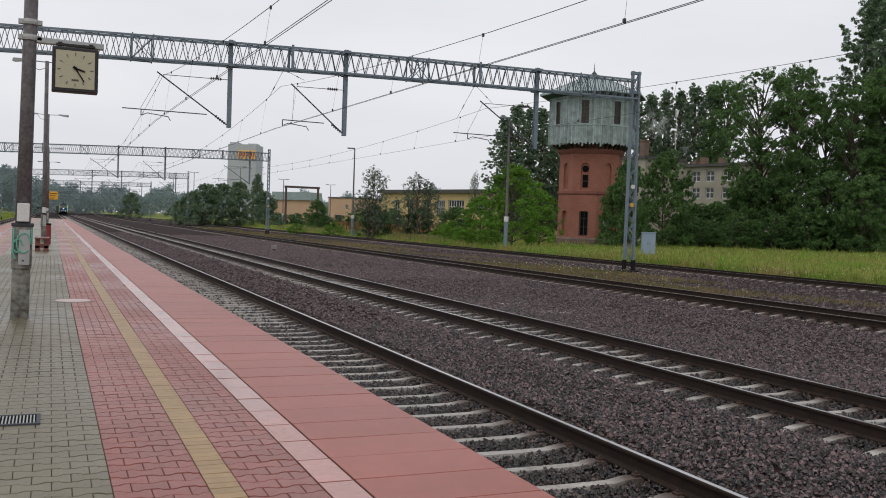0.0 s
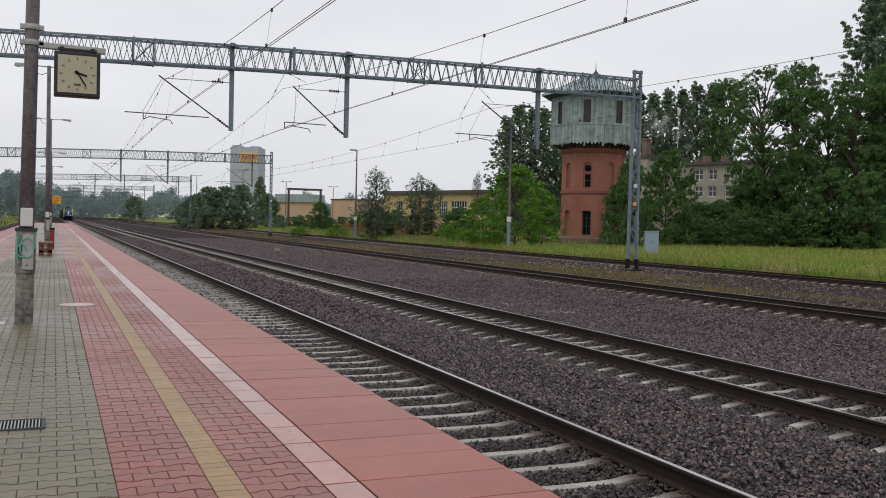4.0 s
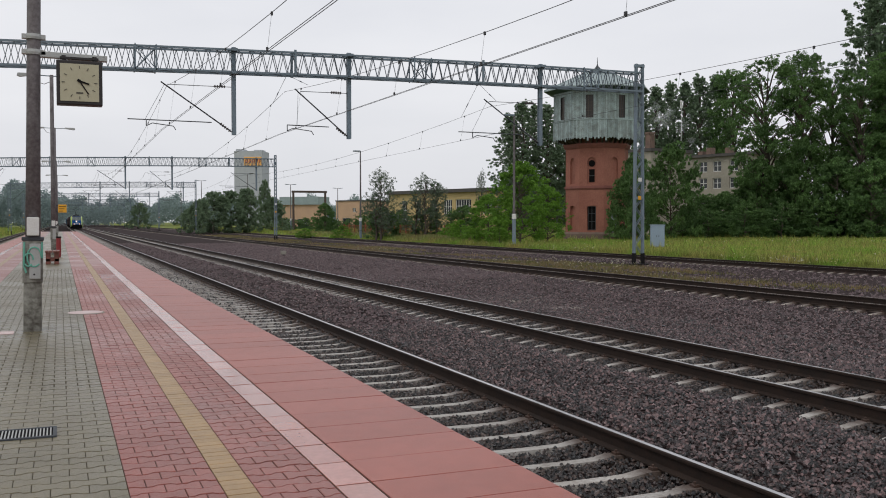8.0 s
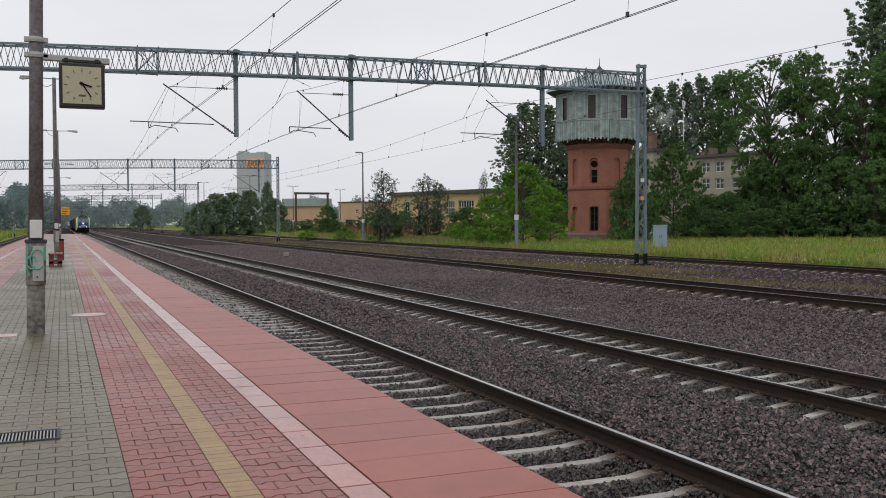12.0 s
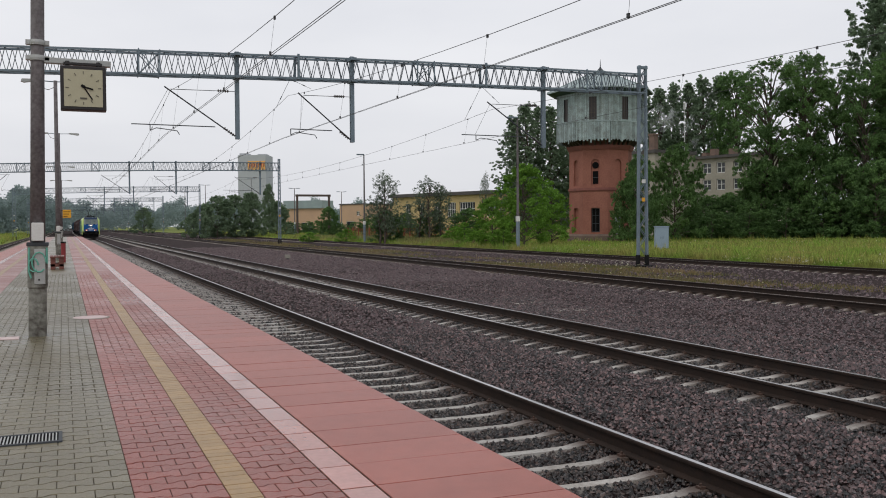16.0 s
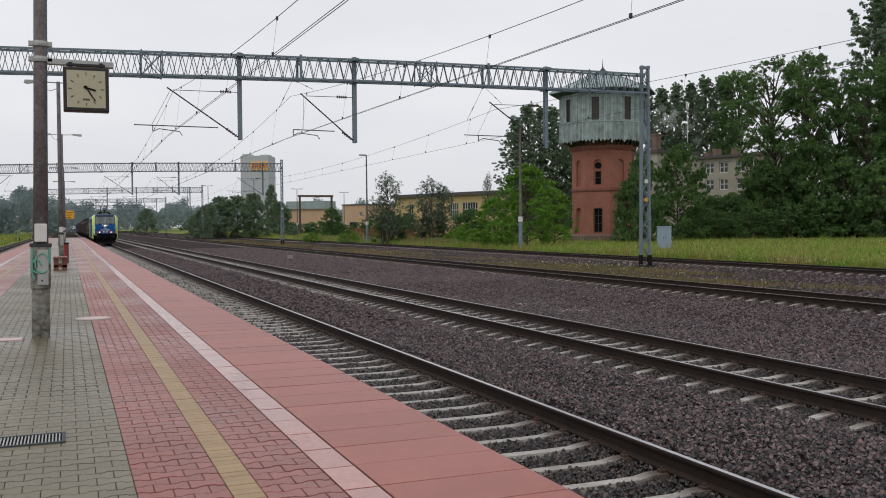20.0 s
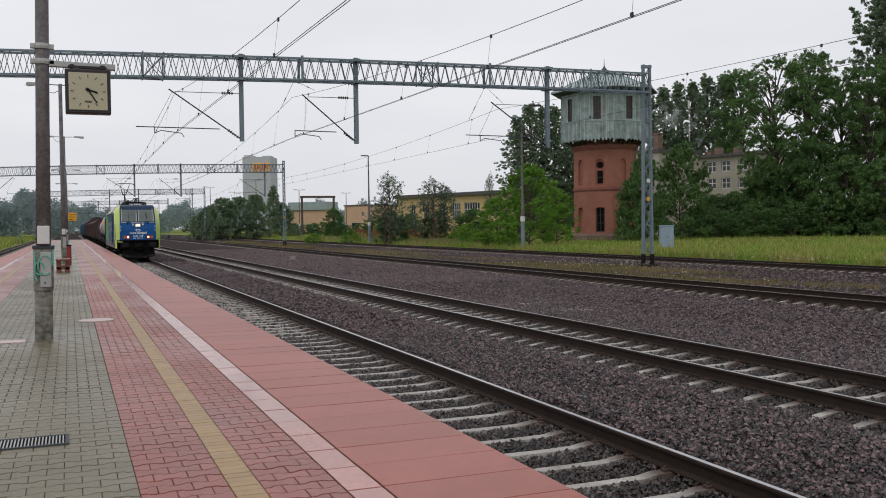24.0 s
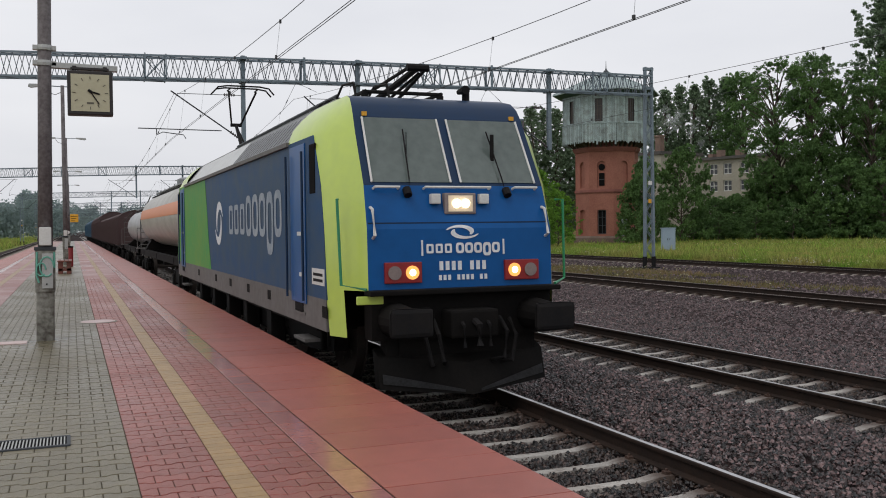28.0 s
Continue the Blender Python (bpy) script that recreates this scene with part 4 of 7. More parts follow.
def station_clock():
    c = group_of("station_clock", "square station clock with a dark case and a cream face", "clock", at=(-3.995, 13.9, PLAT + 3.415))
    bm = BM()
    box(bm, (-0.297, -0.09, -0.305), (0.297, 0.12, 0.305), 0.015)
    part("case", bm, M_DARK, c)
    bm = BM()
    box(bm, (-0.25, -0.098, -0.256), (0.25, -0.092, 0.256))
    face = part("face", bm, M_CREAM, c, "cream clock face")
    for i in range(12):
        a = math.pi * i / 6
        bm = BM()
        m = pose(0.21 * math.sin(a), -0.101, 0.21 * math.cos(a), 0, math.degrees(a), 0)
        box(bm, (-0.005, -0.002, -0.02), (0.005, 0.002, 0.02), m=m)
        part("hour_mark", bm, M_MARK, face)
    for name, deg, length, w in (("hour_pointer", 107, 0.13, 0.011), ("minute_pointer", 147, 0.21, 0.008)):
        bm = BM()
        box(bm, (-w, -0.003, -0.035), (w, 0.003, length), m=pose(0, -0.106, 0.02, 0, deg, 0))
        part(name, bm, M_BLACK, c)
    bm = BM()
    rod(bm, (0, -0.112, 0.02), (0, -0.1, 0.02), 0.022, 12)
    part("hub", bm, M_BLACK, c)
    bm = BM()
    box(bm, (-0.045, -0.1015, -0.155), (0.045, -0.0985, -0.13))
    part("maker_bar", bm, M_MARK, face)
    bm = BM()
    for x in (-0.2, 0.2):
        rod(bm, (x, 0.02, 0.32), (x, 0.02, 0.38), 0.03, 8)
    box(bm, (-0.25, -0.02, 0.33), (0.25, 0.06, 0.36))
    part("hanger", bm, M_DARK, c)
    return c


station_clock()


def lamp_post(y, top, label):
    p = pole(y, top, "platform_lamp", label, -4.53)
    bm = BM()
    for s in (-1, 1):
        tube(bm, [(0, 0, top - 0.05), (s * 0.9, 0, top - 0.02)], 0.025, 6)
    arm = part("lamp_arm", bm, M_STEEL, p)
    for s in (-1, 1):
        bm = BM()
        prism(bm, [(s * 0.7, top - 0.05), (s * 1.3, top - 0.14), (s * 1.42, top - 0.1), (s * 1.38, top + 0.02), (s * 0.72, top + 0.03)], -0.11, 0.11)
        part("lamp_head", bm, M_GALV, arm, "grey lamp head")
    bm = BM()
    tube(bm, [(-0.75, 0, top - 0.05), (-0.55, 0, top - 0.35), (-0.3, 0, top - 0.42), (-0.05, 0, top - 0.3)], 0.014, 5)
    part("loose_cable", bm, M_BLACK, p)
    return p


for y, top in ((45.5, 8.1), (75.0, 8.5), (106.0, 7.9), (137.0, 7.9)):
    lamp_post(y, top, "dark platform lamp post with two grey lamp heads")


def red_bin(x, y, h, label, mat):
    t = group_of("litter_bin", label, "litter bin", at=(x, y, PLAT))
    bm = BM()
    lathe(bm, [(0.085, 0.0), (0.095, 0.05), (0.1, h), (0.085, h + 0.02)], 16)
    part("body", bm, mat, t)
    bm = BM()
    lathe(bm, [(0.105, h - 0.04), (0.11, h), (0.105, h + 0.03)], 16)
    part("rim", bm, M_BLACK, t)
    return t


red_bin(-4.32, 43.0, 0.85, "red litter bin beside a lamp post", M_REDP)


def bench(x, y, label):
    t = group_of("platform_bench", label, "bench", at=(x, y, PLAT))
    for i in range(4):
        bm = BM()
        box(bm, (-0.24 + 0.125 * i, -0.8, 0.42), (-0.14 + 0.125 * i, 0.8, 0.47), 0.006)
        part("seat_slat", bm, M_REDWOOD, t)
    for yy in (-0.7, 0.55):
        bm = BM()
        box(bm, (-0.22, yy, 0.0), (-0.06, yy + 0.14, 0.42), 0.01)
        box(bm, (0.06, yy, 0.0), (0.22, yy + 0.14, 0.42), 0.01)
        box(bm, (-0.22, yy, 0.1), (0.22, yy + 0.14, 0.2), 0.01)
        part("leg", bm, M_REDWOOD, t)
    return t


M_REDWOOD = material("brown_red_slats", (0.19, 0.055, 0.04), 0.5, second=(0.11, 0.045, 0.03), scale=4, amount=0.8)
bench(-4.52, 36.3, "low brown bench at the foot of a lamp post")

sign = group_of("yellow_sign", "yellow board hung from a lamp post", "sign", at=(-4.06, 74.8, PLAT + 2.5))
bm = BM()
box(bm, (-0.29, -0.04, -0.3), (0.29, 0.04, 0.3), 0.02)
part("board", bm, M_YSIGN, sign)
bm = BM()
box(bm, (-0.42, -0.02, 0.2), (-0.29, 0.02, 0.28))
part("bracket", bm, M_STEEL_DARK, sign)
bm = BM()
box(bm, (-0.42, -0.02, -0.26), (-0.29, 0.02, -0.2))
part("bracket", bm, M_STEEL_DARK, sign)
bm = BM()
for i in range(3):
    box(bm, (-0.24, -0.046, 0.13 - 0.17 * i), (0.24 - 0.1 * i, -0.042, 0.17 - 0.17 * i))
part("sign_bars", bm, M_BLACK, sign)

# drain grating, manhole lid, small plate
drain = group_of("drain_grating", "long steel drain grating set in grey paving", "drain", at=(-4.62, 7.12, PLAT))
bm = BM()
# Black block level with the paving; its colour stands for the pit's shade.
box(bm, (-0.29, -0.145, -0.06), (0.29, 0.145, 0.004))
part("black_pit_fill", bm, M_HOLE, drain)
bm = BM()
for lo, hi in (((-0.31, -0.165), (0.31, -0.14)), ((-0.31, 0.14), (0.31, 0.165)), ((-0.31, -0.14), (-0.285, 0.14)), ((0.285, -0.14), (0.31, 0.14))):
    box(bm, (*lo, -0.03), (*hi, 0.012))
part("grate_rim", bm, M_STEEL_DARK, drain)
for i in range(25):
    bm = BM()
    x = -0.27 + 0.0225 * i
    box(bm, (x - 0.0045, -0.14, -0.01), (x + 0.0045, 0.14, 0.009))
    part("grate_bar", bm, M_GALV, drain)
lid = group_of("manhole_cover", "pale round manhole cover in the paving", "manhole cover", at=(-3.9, 16.35, PLAT))
bm = BM()
lathe(bm, [(0.31, -0.02), (0.31, 0.004), (0.3, 0.008)], 32)
part("rim", bm, M_CONCRETE, lid)
bm = BM()
lathe(bm, [(0.27, 0.0), (0.27, 0.011), (0.26, 0.013)], 32)
part("plate", bm, M_WHITE_BLOCK, lid)
slabp = group_of("cable_cover", "small pale cable cover beside the pole", "cable cover", at=(-5.06, 13.75, PLAT))
bm = BM()
box(bm, (-0.22, -0.15, -0.02), (0.2, 0.15, 0.012), 0.006)
part("plate", bm, M_WHITE_BLOCK, slabp)


# ---- beyond the tracks ----
M_BLOCK = material("pale_grey_cladding", (0.42, 0.44, 0.46), 0.7, second=(0.37, 0.39, 0.41), scale=0.08, amount=0.7)
M_OCHRE = material("ochre_plaster", (0.50, 0.38, 0.17), 0.8, second=(0.42, 0.32, 0.16), scale=0.4, amount=0.8)
M_PEACH = material("peach_plaster", (0.50, 0.33, 0.21), 0.8, second=(0.42, 0.28, 0.19), scale=0.4, amount=0.8)
M_FLAT = material("grey_beige_plaster", (0.36, 0.33, 0.27), 0.85, second=(0.27, 0.25, 0.21), scale=0.4, amount=0.9)
M_TAR = material("dark_roofing_felt", (0.06, 0.055, 0.055), 0.8, second=(0.10, 0.09, 0.08), scale=0.6, amount=0.8)
M_RUSTY = material("rusty_orange_paint", (0.26, 0.085, 0.035), 0.75, second=(0.17, 0.06, 0.03), scale=3, amount=0.9)
M_BROWNM = material("brown_steel", (0.09, 0.06, 0.05), 0.7, second=(0.06, 0.045, 0.04), scale=2, amount=0.8)
M_CABINET = material("grey_blue_cabinet_paint", (0.25, 0.32, 0.40), 0.45, second=(0.2, 0.26, 0.33), scale=2, amount=0.7)
M_ORANGE_SIGN = material("orange_sign_board", (0.86, 0.46, 0.12), 0.5, second=(0.78, 0.40, 0.10), scale=1)
M_ORANGE_RED = material("orange_red_letters", (0.6, 0.11, 0.02), 0.5)


def sight(column, dist, z=0.0):
    a = radians(21.88 + math.degrees(math.atan((column - 784) / 1643)))
    return Vector((EYE[0] + dist * math.sin(a), EYE[1] + dist * math.cos(a), z))


def window_ring(x0, x1, z0, z1, t):
    """A window frame of one piece, set back in the wall."""
    bm = BM()
    rings = [[bm.verts.new((x, y, z)) for x, z in ((x0 + k, z0 + k), (x1 - k, z0 + k), (x1 - k, z1 - k), (x0 + k, z1 - k))] for k, y in ((0, 0.24), (0, 0.16), (t, 0.16), (t, 0.24))]
    for a, b in zip(rings, rings[1:] + rings[:1]):
        for i in range(4):
            bm.faces.new((a[i], a[(i + 1) % 4], b[(i + 1) % 4], b[i]))
    return bm


def house(name, label, c0, d0, c1, d1, depth, height, wall_mat, roof_mat, windows, eave=0.5, z=0.0, roof_t=0.45, category="building"):
    """A long block whose front runs between two lines of sight; windows: (u along the front 0..1, width, sill, head, glazing bars)."""
    a, b = sight(c0, d0), sight(c1, d1)
    u = (b - a)
    L = u.length
    u.normalize()
    m = Matrix((u, Vector((-u.y, u.x, 0)), (0, 0, 1))).transposed().to_4x4()
    m.translation = a + Vector((0, 0, z))
    h = group_of(name, label, category)
    h.matrix_basis = m
    bm = BM()
    us = [0.0]
    for uu, w, z0, z1, n in sorted(windows):
        us += [uu * L - w / 2, uu * L + w / 2]
    us.append(L)

    def quad(*pts):
        bm.faces.new([bm.verts.new(p) for p in pts])
    cols = sorted({round(x, 4) for x in us})
    for x0, x1 in zip(cols, cols[1:]):
        inside = [(w[2], w[3]) for w in windows if w[0] * L - w[1] / 2 <= (x0 + x1) / 2 <= w[0] * L + w[1] / 2]
        zz = -1.0
        for z0, z1 in sorted(inside):
            quad((x0, 0, zz), (x1, 0, zz), (x1, 0, z0), (x0, 0, z0))
            quad((x0, 0, z0), (x1, 0, z0), (x1, 0.3, z0), (x0, 0.3, z0))
            quad((x0, 0, z1), (x1, 0, z1), (x1, 0.3, z1), (x0, 0.3, z1))
            zz = z1
        quad((x0, 0, zz), (x1, 0, zz), (x1, 0, height), (x0, 0, height))
    for uu, w, z0, z1, n in windows:
        for x in (uu * L - w / 2, uu * L + w / 2):
            quad((x, 0, z0), (x, 0.3, z0), (x, 0.3, z1), (x, 0, z1))
    quad((0, 0, -1), (0, depth, -1), (0, depth, height), (0, 0, height))
    quad((L, 0, -1), (L, depth, -1), (L, depth, height), (L, 0, height))
    quad((0, depth, -1), (L, depth, -1), (L, depth, height), (0, depth, height))
    part("wall", bm, wall_mat, h)
    bm = BM()
    box(bm, (-eave, -eave, height), (L + eave, depth + eave, height + roof_t))
    part("roof", bm, roof_mat, h)
    for uu, w, z0, z1, n in windows:
        x0, x1 = uu * L - w / 2, uu * L + w / 2
        t = 0.11
        win = part("window", window_ring(x0, x1, z0, z1, t), M_WHITE, h)
        for i in range(1, n + 1):
            x = x0 + (x1 - x0 - t) * i / (n + 1)
            bm = BM()
            box(bm, (x, 0.165, z0 + t), (x + t, 0.235, z1 - t))
            part("glazing_bar", bm, M_WHITE, win)
        bm = BM()
        box(bm, (x0 + t, 0.17, (z0 + z1) / 2), (x1 - t, 0.23, (z0 + z1) / 2 + t * 0.8))
        part("transom", bm, M_WHITE, win)
        bm = BM()
        box(bm, (x0, 0.25, z0), (x1, 0.3, z1))
        part("pane", bm, M_GLASSY, win)
    return h


block = house("tower_block", "tall pale grey block with an orange sign near its top", 432, 490, 481, 486, 14, 37.9, M_BLOCK, M_BLOCK, [], 0.0, 0.0, 0.6)
bm = BM()
box(bm, (0.3, 2, 38.5), (4.4, 9, 39.6))
part("roof_housing", bm, M_BLOCK, block)
bm = BM()
box(bm, (9.5, 3, 38.5), (13.8, 10, 39.2))
part("roof_housing", bm, M_BLOCK, block)
bm = BM()
box(bm, (5.2, -0.35, 31.0), (14.3, -0.05, 35.4))
sign_board = part("sign_board", bm, M_ORANGE_SIGN, block, "orange sign board")
bm = BM()
for i in range(9):
    box(bm, (5.9 + 0.9 * i, -0.42, 32.3 + 0.2 * (i % 2)), (6.45 + 0.9 * i, -0.36, 33.9 + 0.3 * (i % 3)))
part("sign_bars", bm, M_ORANGE_RED, sign_board)

fw = [(0.14, 1.6, 2.4, 6.6, 1), (0.26, 1.6, 2.4, 6.6, 1), (0.39, 1.8, 3.4, 6.6, 2), (0.5, 2.6, 3.6, 6.6, 3), (0.62, 4.6, 3.8, 6.6, 5), (0.8, 3.0, 3.6, 6.6, 3)]
house("workshop_building", "long ochre workshop with a dark flat roof", 704, 205, 930, 176, 18, 8.0, M_OCHRE, M_TAR, fw, 0.7, 0, 0.7)
house("warehouse", "low peach-coloured warehouse beyond the fence", 611, 268, 651, 262, 14, 7.9, M_PEACH, M_TAR, [(0.45, 3.0, 0.2, 3.2, 0), (0.8, 1.2, 4.8, 6.0, 1)], 0.2, 0, 0.3)
house("long_shed", "long low shed with a grey sheet roof", 516, 290, 578, 284, 6, 7.3, M_PEACH, M_ROOFM, [(0.2, 4, 0.2, 3, 1), (0.6, 4, 0.2, 3, 1)], 0.6, 0, 2.4)
flw = [(u, 1.5, z0, z0 + 1.6, 1) for u in (0.08, 0.2, 0.32, 0.44, 0.58, 0.7, 0.84, 0.94) for z0 in (1.0, 3.9, 6.6, 9.1)]
flats = house("apartment_house", "grey-beige three-storey apartment house half hidden by trees", 1150, 152, 1350, 139, 11, 11.3, M_FLAT, M_TAR, flw, 0.5, 0.3, 0.4)
for u in (3.0, 8.0, 9.6, 13.0):
    bm = BM()
    box(bm, (u, 4, 11.6), (u + 0.9, 5.0, 12.6 + 0.3 * (u % 2)))
    part("chimney", bm, M_BRICK_OLD, flats)
stack = house("boiler_house", "pale rendered boiler house with a brick stack", 1126, 131, 1168, 128, 8, 11.2, M_FLAT, M_TAR, [(0.7, 0.9, 8.0, 9.6, 0)], 0.2, 0.3)
bm = BM()
box(bm, (1.9, 1.5, 11.2), (2.75, 2.4, 14.0))
box(bm, (1.83, 1.43, 13.75), (2.82, 2.47, 14.0))
part("chimney", bm, M_BRICK_OLD, stack)

aerial = group_of("aerial_mast", "thin white aerial mast on a roof", "aerial", at=tuple(sight(1221, 147, 12.9)))
bm = BM()
rod(bm, (0, 0, -1.3), (0, 0, 7.6), 0.05, 8, 0.03)
part("mast", bm, M_WHITE, aerial)
for s in (-1, 1):
    bm = BM()
    box(bm, (s * 0.14 - 0.05, -0.05, 6.5), (s * 0.14 + 0.05, 0.05, 7.6), 0.02)
    part("panel_antenna", bm, M_WHITE, aerial)

portal = group_of("loading_gauge_frame", "dark brown steel portal frame over a disused siding", "portal frame", at=tuple(sight(564, 205, 0.0)))
bm = BM()
for s in (-1, 1):
    bm = BM()
    box(bm, (s * 3.55 - 0.2, -0.2, -0.6), (s * 3.55 + 0.2, 0.2, 8.4))
    part("post", bm, M_BROWNM, portal)
bm = BM()
box(bm, (-3.9, -0.22, 8.4), (3.9, 0.22, 8.85))
part("crossbeam", bm, M_BROWNM, portal)

fence = group_of("rusty_fence", "rusty orange fence of posts and mesh along the yard", "fence", at=(0, 0, 0))
fa, fb = sight(625, 138, 0.0), sight(815, 118, 0.0)
for i in range(19):
    c = fa.lerp(fb, i / 18)
    bm = BM()
    box(bm, (c.x - 0.07, c.y - 0.07, -0.5), (c.x + 0.07, c.y + 0.07, 1.75 + 0.1 * math.sin(i * 2.2)))
    part("post", bm, M_RUSTY, fence)
    if i < 18:
        d = fa.lerp(fb, (i + 1) / 18)
        bm = BM()
        for zz in (0.3, 1.5):
            rod(bm, (c.x, c.y, zz), (d.x, d.y, zz), 0.03, 5)
        for k in range(1, 8):
            e = c.lerp(d, k / 8)
            rod(bm, (e.x, e.y, 0.2), (e.x, e.y, 1.6), 0.02, 4)
        part("fence_panel", bm, M_RUSTY, fence)


def yard_lamp(x, y, h, label, s=-1, both=False):
    z = float(ground_height(np.float64(x), np.float64(y)))
    p = group_of("yard_lamp", label, "street lamp", "yard lamps", at=(x, y, z))
    bm = BM()
    lathe(bm, [(0.13, -0.3), (0.12, 3.0), (0.075, h)], 10)
    part("pole", bm, M_POLE, p)
    bm = BM()
    lathe(bm, [(0.17, -0.3), (0.17, 2.2), (0.14, 2.3)], 10)
    part("sleeve", bm, M_STEEL, p, "galvanised pole foot")
    bm = BM()
    lathe(bm, [(0.2, 2.3), (0.2, 2.75)], 10)
    part("clamp", bm, M_WHITE, p)
    bm = BM()
    if both:
        rod(bm, (-0.6, 0, h - 0.02), (0.6, 0, h - 0.02), 0.04, 6)
        part("crossarm", bm, M_POLE, p)
        for q in (-1, 1):
            bm = BM()
            prism(bm, [(q * 0.5, h - 0.08), (q * 1.25, h - 0.02), (q * 1.3, h + 0.1), (q * 0.5, h + 0.06)], -0.14, 0.14)
            part("lamp_head", bm, M_STEEL, p)
    else:
        box(bm, (min(0, s * 0.95), -0.12, h - 0.06), (max(0, s * 0.95), 0.12, h + 0.1), 0.04)
        part("lamp_head", bm, M_STEEL, p)
    return p


yard_lamp(30.9, 112.5, 11.1, "tall dark yard lamp beside the outer siding")
yard_lamp(32.4, 72.6, 11.3, "tall dark yard lamp beside the outer siding, near the water tower")
yard_lamp(*sight(531, 215)[:2], 10.5, "tall dark yard lamp near the portal frame", 1, True)
yard_lamp(*sight(614, 240)[:2], 10.5, "tall dark yard lamp near the warehouse", 1, True)
yard_lamp(*sight(455, 300)[:2], 17.0, "tall dark yard lamp among the shrubs", -1, True)
yard_lamp(*sight(374, 262)[:2], 13.4, "tall two-headed yard lamp beyond the shrubs", -1, True)
yard_lamp(*sight(338, 340)[:2], 14.0, "tall two-headed yard lamp far along the tracks", -1, True)

cab = group_of("relay_cabinet", "grey-blue trackside relay cabinet standing in the grass", "cabinet", at=(37.4, 58.6, 0.1))
cab.rotation_euler[2] = radians(-28)
bm = BM()
box(bm, (-0.5, -0.3, -0.3), (0.5, 0.3, 1.66), 0.015)
part("body", bm, M_CABINET, cab)
bm = BM()
box(bm, (-0.54, -0.34, 1.66), (0.54, 0.34, 1.74), 0.015)
part("lid", bm, M_CABINET, cab)
for s in (-1, 1):
    bm = BM()
    box(bm, (min(s * 0.01, s * 0.47), -0.315, 0.05), (max(s * 0.01, s * 0.47), -0.298, 1.6), 0.005)
    d = part("door", bm, M_CABINET, cab)
    bm = BM()
    box(bm, (s * 0.08 - 0.015, -0.335, 0.8), (s * 0.08 + 0.015, -0.313, 0.95))
    part("handle", bm, M_STEEL_DARK, d)

mark = group_of("track_marker", "small pale trackside box on a short stake in the ballast", "trackside box", at=(9.28, 60.3, -0.25))
bm = BM()
box(bm, (-0.17, -0.12, 0.18), (0.17, 0.12, 0.42), 0.02)
part("box", bm, M_CONCRETE, mark)
bm = BM()
rod(bm, (0, 0, -0.2), (0, 0, 0.2), 0.05, 8)
part("stake", bm, M_STEEL_DARK, mark)
for x, y in ((8.07, 23.9), (8.04, 21.4)):
    c = group_of("cable_duct_cover", "flat concrete duct cover lying in the ballast", "duct cover", "duct covers", at=(x, y, -0.222))
    c.rotation_euler[2] = radians(4 if x > 8.05 else -3)
    bm = BM()
    box(bm, (-0.6, -0.3, -0.06), (0.6, 0.3, 0.02), 0.02)
    part("slab", bm, M_OLD_SLEEPER, c)



# ---- the train ----
WHEELS = []


def wheelset(parent, y, radius, name="wheelset"):
    bm = BM()
    for s in (-1, 1):
        for a, b, r in ((0.70, 0.815, radius), (0.685, 0.70, radius + 0.03)):
            rod(bm, (s * a, 0, 0), (s * b, 0, 0), r, 28)
        rod(bm, (s * 0.815, 0, 0), (s * 0.86, 0, 0), radius * 0.45, 16, radius * 0.3)
        for i in range(6):
            c, d = math.cos(i * math.pi / 3), math.sin(i * math.pi / 3)
            box(bm, (s * 0.82 - 0.02, c * radius * 0.62 - 0.05, d * radius * 0.62 - 0.05), (s * 0.82 + 0.02, c * radius * 0.62 + 0.05, d * radius * 0.62 + 0.05))
    rod(bm, (-1.05, 0, 0), (1.05, 0, 0), 0.085, 12)
    w = part(name, bm, M_WHEEL, parent)
    w.location = (0, y, radius)
    WHEELS.append((w, y, radius))
    return w


def bogie(parent, y, radius, base, name="bogie"):
    bm = BM()
    for s in (-1, 1):
        prism(bm, [(y - base / 2 - 0.55, 0.62), (y - base / 2 - 0.5, 0.45), (y - 0.6, 0.36), (y + 0.6, 0.36), (y + base / 2 + 0.5, 0.45),
                   (y + base / 2 + 0.55, 0.62), (y + 0.7, 0.78), (y - 0.7, 0.78)], s * 1.02 - 0.09, s * 1.02 + 0.09, "yz")
        for e in (-1, 1):
            yb = y + e * base / 2
            box(bm, (s * 1.06 - 0.12, yb - 0.17, radius - 0.19), (s * 1.06 + 0.12, yb + 0.17, radius + 0.19), 0.03)
            for d in (-0.32, 0.32):
                rod(bm, (s * 1.07, yb + d, radius - 0.12), (s * 1.07, yb + d, radius + 0.28), 0.075, 10)
    box(bm, (-1.0, y - 0.3, 0.45), (1.0, y + 0.3, 0.75))
    b = part(name, bm, M_UNDER, parent, "black bogie frame with springs")
    for e in (-1, 1):
        wheelset(parent, y + e * base / 2, radius)
    return b


LEVELS = [(0.80, 0.62, 1.16, 1.25, 1.46), (1.35, 0.63, 1.17, 1.32, 1.485), (2.05, 0.66, 1.17, 1.38, 1.49), (2.58, 0.84, 1.15, 1.5, 1.49),
          (3.22, 1.22, 1.13, 1.85, 1.485), (3.42, 1.33, 1.12, 2.1, 1.40), (3.56, 1.43, 1.11, 2.3, 1.28), (3.66, 1.56, 1.09, 2.5, 1.17), (3.72, 1.8, 1.06, 2.7, 1.09), (3.74, 2.15, 1.03, 2.9, 1.05)]
LEN = 18.9


